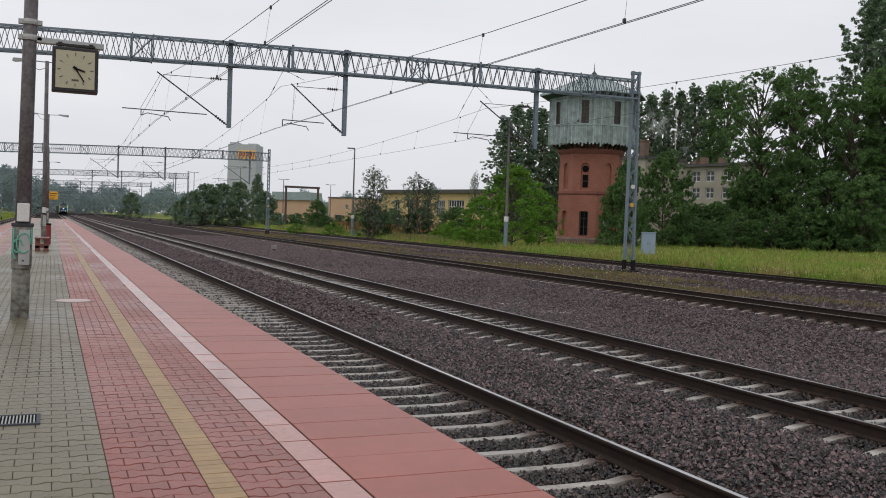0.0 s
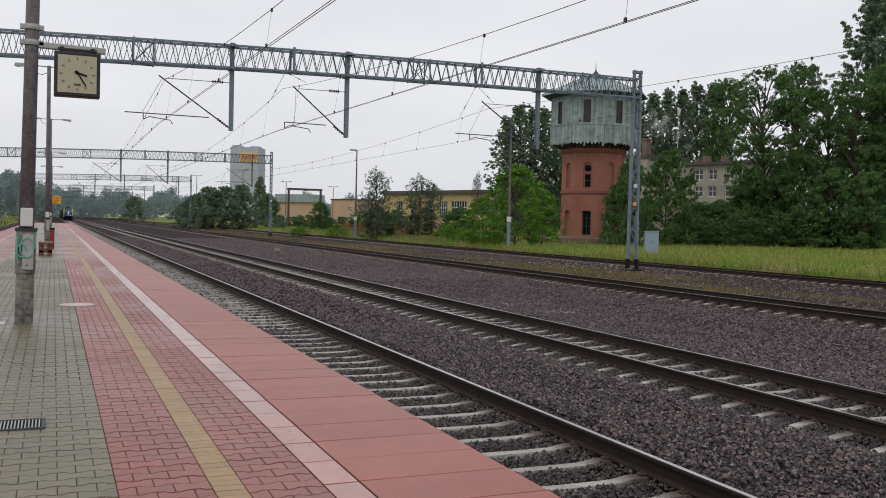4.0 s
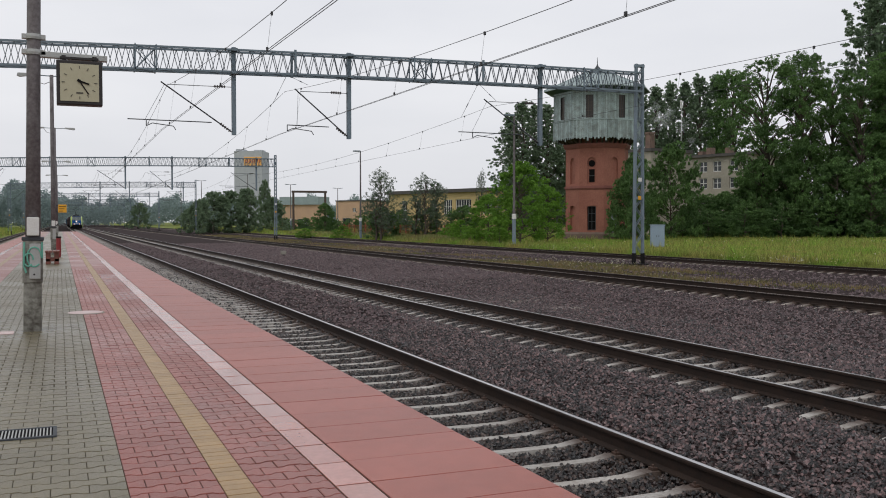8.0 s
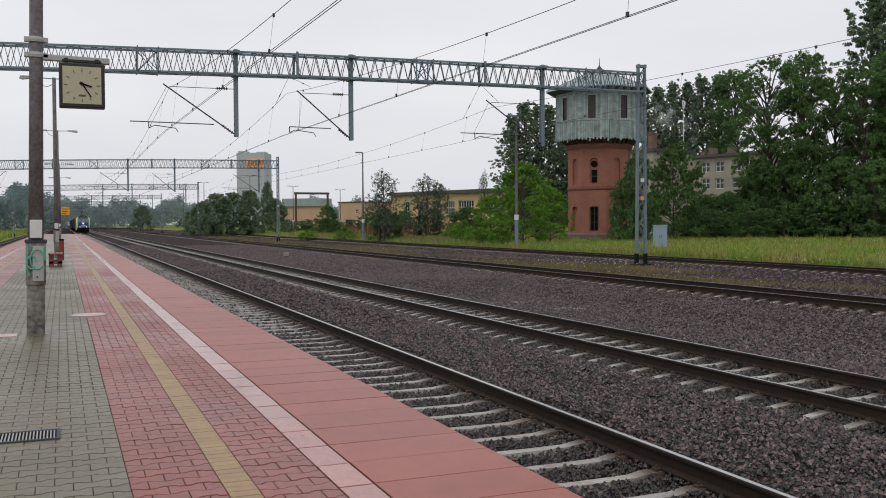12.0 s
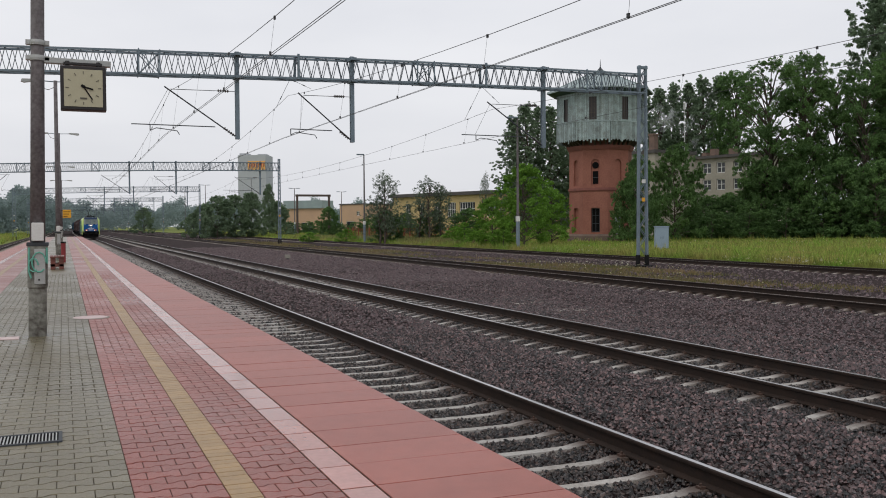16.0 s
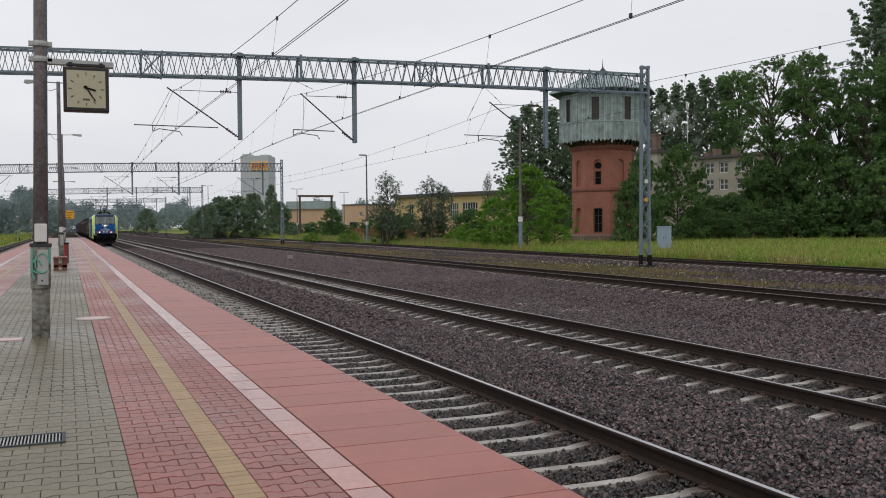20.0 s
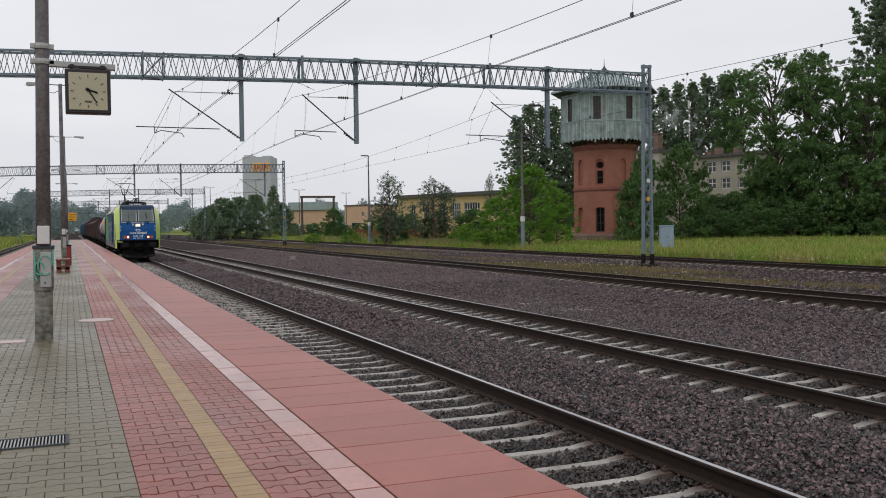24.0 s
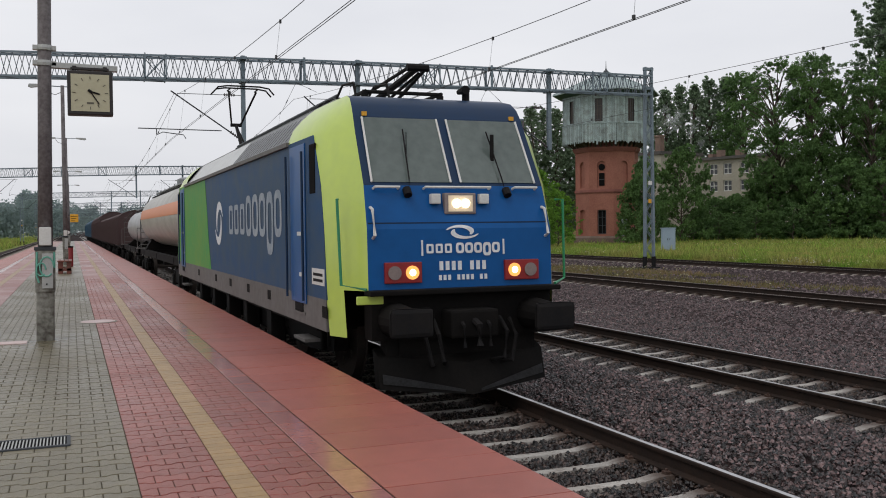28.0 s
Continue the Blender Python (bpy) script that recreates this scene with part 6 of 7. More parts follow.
    bogie(loco, 4.2, 0.62, 2.6)
    bogie(loco, 14.7, 0.62, 2.6)
    return loco


def wagon_frame(w, length, mat=None):
    bm = BM()
    for s in (-1, 1):
        box(bm, (s * 1.1 - 0.08, 0.6, 0.95), (s * 1.1 + 0.08, length - 0.6, 1.2))
    for yy in (0.6, 3.0, length / 2, length - 3.0, length - 0.75):
        box(bm, (-1.2, yy, 0.98), (1.2, yy + 0.15, 1.18))
    part("underframe", bm, M_UNDER, w)
    for e, yy in ((-1, 0.0), (1, length)):
        for s in (-1, 1):
            bm = BM()
            rod(bm, (s * 0.875, yy, 1.06), (s * 0.875, yy - e * 0.6, 1.06), 0.11, 10)
            rod(bm, (s * 0.875, yy, 1.06), (s * 0.875, yy - e * 0.04, 1.06), 0.22, 14)
            part("buffer", bm, M_UNDER, w)
    bm = BM()
    for yy in (4.6, length - 5.2):
        box(bm, (-0.5, yy, 0.55), (0.4, yy + 0.6, 0.95), 0.04)
    rod(bm, (0.3, length / 2 - 1, 0.75), (0.3, length / 2 + 0.6, 0.75), 0.2, 12)
    part("brake_gear", bm, M_UNDER, w)
    bogie(w, 2.6, 0.46, 1.8)
    bogie(w, length - 2.6, 0.46, 1.8)


def tank_wagon(paint, label, L, R, zc, band=True):
    w = group_of("tank_wagon", label, "tank wagon", "tank wagons")
    wagon_frame(w, L)

    def shell(name, t0, t1, r, mat, y0, y1, domes=True):
        bm = BM()
        seg = 20
        prof = [(r, y0 + 0.55), (r, y1 - 0.55)]
        if domes:
            prof = [(0.02, y0), (r * 0.55, y0 + 0.1), (r * 0.88, y0 + 0.28)] + prof + [(r * 0.88, y1 - 0.28), (r * 0.55, y1 - 0.1), (0.02, y1)]
        rings = [[bm.verts.new((rr * math.cos(t0 + (t1 - t0) * i / seg), yy, zc + rr * math.sin(t0 + (t1 - t0) * i / seg))) for i in range(seg + 1)]
                 for rr, yy in prof]
        for a, b in zip(rings, rings[1:]):
            for i in range(seg):
                bm.faces.new((a[i], a[i + 1], b[i + 1], b[i]))
        return part(name, bm, mat, w, smooth=True)
    shell("tank", 0, 2 * math.pi, R, paint, 0.75, L - 0.75)
    for t0, t1 in ((0.0, 0.36), (math.pi - 0.36, math.pi)) if band else ():
        tagged(shell("orange_band", t0, t1, R + 0.006, M_ORANGE, 0.9, L - 0.9, False), "faded orange band")
    for yy in (2.7, L - 2.7):
        bm = BM()
        prism(bm, [(-1.1, 1.2), (1.1, 1.2), (0.7 * R, zc - 0.75 * R), (-0.7 * R, zc - 0.75 * R)], yy - 0.35, yy + 0.35)
        part("saddle", bm, M_UNDER, w)
    bm = BM()
    box(bm, (-0.45, 1.5, zc + R + 0.02), (0.45, L - 1.5, zc + R + 0.07))
    for s in (-0.45, 0.45):
        for yy in np.linspace(1.5, L - 1.5, 9):
            rod(bm, (s, yy, zc + R), (s, yy, zc + R + 0.12), 0.02, 5)
    lathe(bm, [(0.35, zc + R - 0.1), (0.35, zc + R + 0.3), (0.2, zc + R + 0.38)], 14, (0, L / 2))
    part("walkway", bm, M_ROOFG, w)
    bm = BM()
    # sun shield edge along the top
    for s in (-1, 1):
        tube(bm, [(s * 0.5 * R, 0.9, zc + 0.89 * R), (s * 0.5 * R, L - 0.9, zc + 0.89 * R)], 0.03, 6)
    part("shield_rail", bm, M_BLACK, w)
    bm = BM()
    for s in (-1, 1):
        for d in (-0.2, 0.2):
            tube(bm, [(s * 1.15 + 0, L - 0.55 + d * 0, 1.0), (s * 1.15, L - 0.55, 2.6), (s * 0.7, L - 0.9, zc + R - 0.05)], 0.025, 6)
        for z in np.arange(1.1, zc + R - 0.3, 0.3):
            rod(bm, (s * 1.15, L - 0.6, z), (s * 0.75, L - 0.6, z), 0.018, 5)
    box(bm, (-1.35, L - 0.75, 1.2), (1.35, L - 0.2, 1.25))
    for s in (-1, 1):
        tube(bm, [(s * 1.3, L - 0.25, 1.2), (s * 1.3, L - 0.25, 2.2), (0, L - 0.25, 2.2)], 0.025, 6)
    part("end_platform", bm, M_GREYP, w)
    return w


def covered_wagon(mat, label, L=14.6, eave=3.05, rise=1.08):
    w = group_of("covered_wagon", label, "freight wagon", "covered wagons")
    wagon_frame(w, L)
    roof = [(1.42 * math.cos(t), eave + rise * math.sin(t)) for t in (math.pi * i / 12 for i in range(13))]
    bm = BM()
    prism(bm, [(-1.42, 1.2), (1.42, 1.2)] + roof, 0.62, L - 0.62)
    part("body", bm, mat, w)
    bm = BM()
    for i in range(13):
        yy = 0.62 + (L - 1.24) * i / 12
        for s in (-1, 1):
            box(bm, (s * 1.45 - 0.035, yy - 0.05, 1.15), (s * 1.45 + 0.035, yy + 0.05, eave + 0.05))
        arch = [(1.45 * math.cos(t), eave + (rise + 0.03) * math.sin(t)) for t in (math.pi * k / 10 for k in range(11))]
        tube(bm, [(px, yy, pz) for px, pz in arch], 0.035, 5)
    part("rib", bm, mat, w)
    bm = BM()
    box(bm, (-0.3, 0.9, eave + rise - 0.02), (0.3, L - 0.9, eave + rise + 0.04))
    part("walkway", bm, M_STEEL_DARK, w)
    return w


loco = locomotive()
CONSIST = [(loco, 0.0)]
tank = tank_wagon(M_TANK, "cream tank wagon with an orange band", 19.4, 1.2, 2.58)
CONSIST.append((tank, 19.0))
tank_two = tank_wagon(M_SILVER, "small plain silver-grey tank wagon", 14.6, 1.0, 2.3, False)
CONSIST.append((tank_two, 38.7))
low = covered_wagon(M_MAROON, "dark brown covered wagon with a low roof", 14.1, 2.85, 0.55)
low_two = copy_thing(low, pose(0, 0, 0))
low_three = copy_thing(low, pose(0, 0, 0))
CONSIST += [(low, 53.5), (low_two, 67.8), (low_three, 82.1)]
brown = covered_wagon(M_MAROON, "dark brown covered wagon with an arched ribbed roof")
blue = covered_wagon(M_WBLUE, "blue covered wagon with an arched ribbed roof")
for k in range(8):
    first = k in (0, 3)
    w = (brown if k < 3 else blue)
    CONSIST.append((w if first else copy_thing(w, pose(0, 0, 0)), 96.5 + 14.7 * k))


def nose(t):
    """How far along the track the front of the train is; it gathers speed a little on the way."""
    u = t - 28.0
    return 9.4231 + u * (-14.23530 + u * (-0.095081 + u * (-0.0035428 + u * -0.00009952)))


def motions():
    """The train rolls in, its wheels turning with it."""
    times = [0.5 * i for i in range(57)]
    for thing, back in CONSIST:
        walk(thing, [(t, pose(0, back + nose(t), 0)) for t in times])
    ticks = [i / 30 for i in range(841)]
    for w, y, radius in WHEELS[:12]:
        walk(w, [(t, pose(0, y, radius, math.degrees((nose(0.0) - nose(t)) / radius) % 360)) for t in ticks])


# ---- trees and plants ----
def soup(name, v, f, mat, parent=None, quads=True):
    """A mesh from arrays of corners and faces of one size."""
    k = f.shape[1]
    me = bpy.data.meshes.new(name)
    me.vertices.add(len(v))
    me.vertices.foreach_set("co", np.ascontiguousarray(v, dtype=np.float32).ravel())
    me.loops.add(f.size)
    me.loops.foreach_set("vertex_index", f.ravel().astype(np.int32))
    me.polygons.add(len(f))
    me.polygons.foreach_set("loop_start", np.arange(0, f.size, k, dtype=np.int32))
    me.update(calc_edges=True)
    me.materials.append(mat)
    ob = new(name, me)
    ob.parent = parent
    return ob


def leaf_cloud(centres, radii, per, size, seed, flat=0.75):
    """Small pointed leaves, gathered round twig ends: corners and faces."""
    r = np.random.default_rng(seed)
    c = np.repeat(centres, per, 0)
    n = len(c)
    d = r.normal(size=(n, 3))
    d /= np.linalg.norm(d, axis=1)[:, None]
    d[:, 2] *= flat
    p = c + d * (np.repeat(radii, per) * r.uniform(0.25, 1.0, n) ** 0.6)[:, None]
    u = r.normal(size=(n, 3))
    u /= np.linalg.norm(u, axis=1)[:, None]
    w = np.cross(u, r.normal(size=(n, 3)))
    w /= np.linalg.norm(w, axis=1)[:, None]
    s = (size * r.uniform(0.6, 1.4, n))[:, None]
    v = np.stack([p - u * s, p + u * s * 0.7 + w * s * 0.55, p + u * s * 0.7 - w * s * 0.55], 1).reshape(-1, 3)
    f = np.arange(3 * n).reshape(n, 3)
    return v, f


def tree(name, label, seed, height, spread, mat, trunk_h=0.25, shape="round", clumps=170, per=46, leaf=0.22, clump_r=0.9, gaps=0.0, twigs=7, category="tree", limbs=1):
    """Tapered trunk, forking limbs and a crown of leaf clumps with gaps between."""
    r = np.random.default_rng(seed)
    t = group_of(name, label, category)
    bm = BM()
    th = height * trunk_h
    r0 = 0.018 * height
    pts = [Vector((0.02 * height * math.sin(seed + 3 * k), 0.02 * height * math.cos(2 * seed + 2 * k), -0.3 + (height * 0.86 + 0.3) * k / 5)) for k in range(6)]
    pts[0].x = pts[0].y = 0
    for k in range(5):
        rod(bm, pts[k], pts[k + 1], r0 * (1 - 0.18 * k), 8, r0 * (1 - 0.18 * (k + 1)))
    boughs = []
    for i in range(clumps):
        u = r.uniform(0.02, 1)
        z = th + (height - th) * u
        if shape == "column":
            rad = spread * (0.3 + 0.7 * math.sin(math.pi * min(1, u * 0.8 + 0.15))) * (1 if u < 0.82 else (1 - u) * 4.5 + 0.2)
        elif shape == "bush":
            rad = spread * math.sqrt(max(0.02, 1 - u ** 2.2))
        else:
            rad = spread * math.sqrt(max(0.03, 1 - (2 * u - 0.85) ** 2 / 1.5))
        a = r.uniform(0, 2 * math.pi)
        lump = 1 + 0.25 * math.sin(3 * a + seed + 4 * u) + 0.15 * math.sin(7 * a + 9 * u)
        q = rad * lump * r.uniform(0.3, 1) ** 0.45
        c = Vector((q * math.cos(a), q * math.sin(a), z))
        if gaps and noise.noise(Vector((c.x * 0.3, c.y * 0.3, z * 0.26 + seed))) > 0.45 - gaps:
            continue
        boughs.append(c)
    centres, radii = [], []
    for c in boughs:
        for k in range(twigs):
            tall = 1.5 if shape == "column" else 0.6
            off = np.clip(r.normal(size=3), -1.5, 1.5) * clump_r
            centres.append(c + Vector((off[0], off[1], off[2] * tall)))
            radii.append(clump_r * r.uniform(0.35, 0.8))
    for c in boughs[::limbs]:
        s = max(0.4, min(c.z - 0.22 * height * r.uniform(0.4, 1), height * 0.8))
        k = min(4.999, max(0.0, (s + 0.3) / (height * 0.86 + 0.3) * 5))
        start = pts[int(k)].lerp(pts[int(k) + 1], k - int(k))
        mid = start.lerp(c, 0.5) + Vector((0, 0, 0.03 * height))
        rod(bm, start, mid, r0 * 0.28, 5, r0 * 0.17)
        rod(bm, mid, c, r0 * 0.17, 5, r0 * 0.05)
    part("trunk", bm, M_BARK, t, "forking trunk")
    v, f = leaf_cloud(np.array([tuple(c) for c in centres]), np.array(radii), per, leaf, seed)
    soup("crown", v, f, mat, t)
    return t


def put(ob, x, y, s=1.0, turn=0.0, sz=None, label=""):
    m = pose(x, y, float(ground_height(np.float64(x), np.float64(y))), 0, 0, turn) @ Matrix.Diagonal((s, s, sz or s, 1))
    c = copy_thing(ob, m @ Matrix.Diagonal((1 / ob.scale[0], 1 / ob.scale[1], 1 / ob.scale[2], 1)))
    if label:
        c["label"] = label
    return c


def place(ob, x, y, s=1.0, turn=0.0, sz=None):
    ob.matrix_basis = pose(x, y, float(ground_height(np.float64(x), np.float64(y))), 0, 0, turn) @ Matrix.Diagonal((s, s, sz or s, 1))


def polar(px_angle, dist):
    """A spot seen from the platform at an angle to the track (degrees to the right) and a distance."""
    a = radians(px_angle)
    return EYE[0] + dist * math.sin(a), EYE[1] + dist * math.cos(a)


broad = tree("broadleaf_tree", "tall dark green broadleaf tree behind the meadow", 11, 22.0, 4.8, M_LEAF, 0.22, clumps=210, per=40, leaf=0.125, clump_r=0.66, gaps=0.13, twigs=8, limbs=3)
broad_two = tree("broadleaf_tree", "broad green tree with an open crown behind the meadow", 17, 22.0, 4.6, M_LEAF, 0.1, clumps=210, per=36, leaf=0.135, clump_r=0.68, gaps=0.1, twigs=8, limbs=3)
airy_tree = tree("broadleaf_tree", "tall airy broadleaf tree with sky between its boughs", 53, 22.0, 4.4, M_LEAF, 0.22, clumps=190, per=36, leaf=0.12, clump_r=0.58, gaps=0.33, twigs=7, limbs=2)
poplar = tree("poplar_tree", "tall grey-green poplar in a dense row", 23, 25.0, 3.4, M_LEAF_POPLAR, 0.04, "column", 210, 34, 0.15, 0.5, gaps=0.05, twigs=6, limbs=6)
poplar_two = tree("poplar_tree", "tall grey-green poplar with gaps in its crown", 29, 25.0, 3.3, M_LEAF_POPLAR, 0.04, "column", 200, 34, 0.15, 0.5, gaps=0.09, twigs=6, limbs=6)
light_tree = tree("young_tree", "bright green young tree beside the water tower", 5, 9.0, 4.4, M_LEAF_LIGHT, 0.06, "bush", 150, 34, 0.095, 0.38, twigs=8, limbs=2)
dark_bush = tree("dense_shrub", "dense dark shrub tree near the tracks", 31, 8.0, 3.8, M_LEAF, 0.04, "bush", 130, 26, 0.125, 0.4, twigs=8, limbs=3)
grey_bush = tree("dense_shrub", "rounded grey-green shrub tree in front of the tower block", 61, 8.0, 3.8, M_LEAF_BUSH_HAZED, 0.03, "bush", 130, 32, 0.12, 0.4, twigs=8, limbs=4)
low_shrub = tree("low_shrub", "low dense green shrub along the meadow", 37, 8.0, 3.8, M_LEAF, 0.02, "bush", 60, 24, 0.2, 0.5, twigs=6, limbs=4)
low_light = tree("low_shrub", "low bright green shrub in the long grass", 39, 9.0, 4.4, M_LEAF_LIGHT, 0.02, "bush", 60, 24, 0.22, 0.6, twigs=6, limbs=4)
thin_tree = tree("thin_tree", "thin grey-green tree with an airy crown", 41, 9.0, 2.6, M_LEAF_GREY, 0.12, "column", 80, 15, 0.085, 0.36, gaps=0.1, twigs=6, limbs=2)


def bearing(x):
    """Angle to the track of a line of sight, counted in columns of the view across the tracks."""
    return 21.88 + math.degrees(math.atan((x - 784) / 1643))


def plant(ob, column, dist, height_ratio, turn, first=False, wide=None):
    x, y = polar(bearing(column), dist)
    w = wide or height_ratio
    (place if first else put)(ob, x, y, w, turn, height_ratio)


plant(broad, 1434, 116, 0.95, 0, True, 0.72)
plant(broad_two, 1312, 166, 1.24, 300, True, 0.95)
plant(airy_tree, 1374, 118, 1.02, 80, True, 0.9)
for ob, c, d, h, t, w in ((airy_tree, 1486, 122, 0.97, 200, 0.85), (airy_tree, 1540, 116, 0.9, 140, 0.8), (broad, 1600, 118, 0.95, 230, 0.9)):
    plant(ob, c, d, h, t, wide=w)
plant(poplar, 918, 168, 0.82, 0, True, 0.9)
plant(poplar_two, 940, 166, 0.9, 40, True, 0.95)
for ob, c, d, h, t in ((poplar, 962, 170, 0.9, 90), (poplar_two, 984, 166, 0.88, 160), (poplar, 1008, 172, 0.88, 200), (poplar_two, 1030, 170, 0.84, 20), (poplar, 1150, 172, 0.95, 60),
                       (poplar_two, 1176, 170, 1.0, 130), (poplar, 1202, 174, 1.05, 210), (poplar_two, 1228, 170, 1.02, 280), (poplar, 1254, 168, 1.05, 330), (poplar_two, 1282, 172, 1.08, 110)):
    plant(ob, c, d, h, t, wide=0.95)
plant(poplar, 1568, 126, 1.32, 20, wide=1.25)
plant(poplar_two, 1612, 124, 1.5, 75, wide=1.3)
plant(light_tree, 936, 86, 0.8, 0, True, 0.72)
plant(light_tree, 880, 92, 0.5, 100, wide=0.5)
plant(light_tree, 985, 92, 0.6, 200, wide=0.45)
plant(dark_bush, 1203, 108, 1.3, 0, True, 0.85)
for c, d, h, t, w in ((1140, 99, 1.1, 120, 0.62), (1120, 100.5, 0.85, 20, 0.45), 
                       (592, 160, 0.62, 300, 0.55), (694, 112, 0.5, 222, 0.5), (772, 116, 0.45, 40, 0.5), (835, 125, 0.5, 90, 0.7),
                      (725, 135, 0.45, 100, 0.5),
                      (1262, 117, 0.62, 15, 0.7), (1298, 119, 0.66, 95, 0.75), (1330, 117, 0.74, 35, 0.7), (1356, 116, 1.15, 60, 0.75), (1402, 119, 1.1, 140, 0.7), (1444, 116, 1.45, 210, 0.75), (1500, 112, 1.05, 280, 0.9), (1560, 110, 1.0, 330, 0.9)):
    plant(dark_bush, c, d, h, t, wide=w)
plant(grey_bush, 395, 186, 0.98, 200, True, 1.0)
for c, d, h, t, w in ((425, 190, 1.02, 10, 1.0), (455, 194, 1.08, 75, 0.85), (500, 186, 0.82, 140, 0.8), (370, 192, 0.8, 130, 0.75), (486, 210, 1.35, 22, 0.45), (352, 200, 0.6, 250, 0.7), (265, 330, 1.05, 10, 0.9)):
    plant(grey_bush, c, d, h, t, wide=w)
for i, c in enumerate(range(1225, 1580, 22)):
    plant(low_shrub, c, 113 + 3 * math.sin(i * 2.1), 0.42 + 0.08 * math.sin(i * 1.7), 50 * i, i == 0, 0.55)
for i, (c, d, h, w) in enumerate(((522, 225, 0.5, 0.55), (540, 222, 0.42, 0.6), (556, 226, 0.5, 0.5), (574, 222, 0.4, 0.6), (590, 218, 0.55, 0.5), (606, 228, 0.42, 0.6), (622, 224, 0.36, 0.55),
                                  (638, 222, 0.45, 0.55), (654, 226, 0.6, 0.55), (668, 222, 0.75, 0.6), (682, 190, 0.6, 0.5), (700, 180, 0.55, 0.55), (716, 168, 0.5, 0.5), (735, 172, 0.5, 0.5), (842, 150, 0.55, 0.5),
                                  (560, 165, 0.16, 0.3), (598, 160, 0.2, 0.3), (630, 150, 0.18, 0.3), (660, 140, 0.2, 0.3))):
    plant(low_shrub, c, d, h * 0.72, 37 * i, wide=w)
plant(thin_tree, 690, 109, 0.9, 0, True, 0.85)
for c, d, h, t, w in ((681, 110, 0.6, 90, 0.8), (768, 112, 0.82, 100, 0.85), (788, 113, 0.74, 10, 0.7), (868, 125, 0.95, 200, 0.35), (752, 114, 0.55, 300, 0.9)):
    plant(thin_tree, c, d, h, t, wide=w)
for i, (c, d) in enumerate(((556, 128), (622, 122), (830, 96), (855, 90), (815, 102), (900, 84))):
    plant(low_light, c, d, 0.15 + 0.04 * (i % 3), 70 * i, i == 0, 0.3)


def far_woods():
    """Distant woods all along the horizon, as leaf clumps, with haze in their colour."""
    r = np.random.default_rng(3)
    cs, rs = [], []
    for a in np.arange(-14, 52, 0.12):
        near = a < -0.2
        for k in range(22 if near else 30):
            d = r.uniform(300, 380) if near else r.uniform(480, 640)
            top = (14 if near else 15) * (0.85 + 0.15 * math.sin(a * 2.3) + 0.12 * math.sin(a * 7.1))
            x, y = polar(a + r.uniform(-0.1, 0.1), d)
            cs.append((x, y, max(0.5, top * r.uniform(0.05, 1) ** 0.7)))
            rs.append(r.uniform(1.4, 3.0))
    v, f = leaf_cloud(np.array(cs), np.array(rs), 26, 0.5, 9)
    return tagged(soup("distant_woods", v, f, M_LEAF_HAZED), "low woods along the horizon, paled in colour as if by haze", "woods", kind="stuff")


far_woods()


def grass_field(name, label, n, region, height, mat, seed, blades=3, lean=0.5, width=0.12):
    """Tufts of narrow blades on the ground."""
    r = np.random.default_rng(seed)
    x, y = region(r, n)
    z = ground_height(x, y) - 0.02
    k = n * blades
    bx, by, bz = (np.repeat(q, blades) for q in (x, y, z))
    bx, by = bx + r.normal(0, 0.08, k), by + r.normal(0, 0.08, k)
    a = r.uniform(0, 2 * np.pi, k)
    h = height * r.uniform(0.4, 1.3, k)
    w = height * width * r.uniform(0.6, 1.4, k)
    lx, ly = r.normal(0, lean, k) * h * 0.6, r.normal(0, lean, k) * h * 0.6
    p = np.stack([bx, by, bz], 1)
    side = np.stack([np.cos(a) * w, np.sin(a) * w, np.zeros(k)], 1)
    v = np.stack([p - side, p + side, p + np.stack([lx, ly, h], 1)], 1).reshape(-1, 3)
    f = np.arange(3 * k).reshape(k, 3)
    return tagged(soup(name, v, f, mat), label, "grass", kind="stuff")


def meadow(r, n):
    ang = np.radians(r.uniform(6, 50, n))
    d = 34 + 96 * r.uniform(0, 1, n) ** 1.5
    x, y = EYE[0] + d * np.sin(ang), d * np.cos(ang)
    y = np.where(x < 30.4, y + (30.4 - x) * 0.5, y)
    return np.maximum(x, 30.4 + r.uniform(0, 1.5, n)), y


def between_sidings(r, n):
    x, y = r.uniform(16.9, 22.6, 3 * n), 14 + 150 * r.uniform(0, 1, 3 * n) ** 1.3
    keep = np.sin(x * 0.9 + y * 0.35) + np.sin(y * 0.17 + 1) + r.uniform(-0.8, 0.8, 3 * n) > 0.1
    return np.resize(x[keep], n), np.resize(y[keep], n)


def wild_strip(r, n):
    ang = np.radians(r.uniform(13.0, 25.5, n))
    d = r.uniform(92, 165, n)
    x = EYE[0] + d * np.sin(ang)
    return np.where(x < 31.5, 31.5 + r.uniform(0, 6, n), x), d * np.cos(ang)


def left_field(r, n):
    return r.uniform(-60, -12.4, n), r.uniform(50, 330, n)


def far_meadow(r, n):
    return r.uniform(30.4, 60, n), r.uniform(90, 320, n)


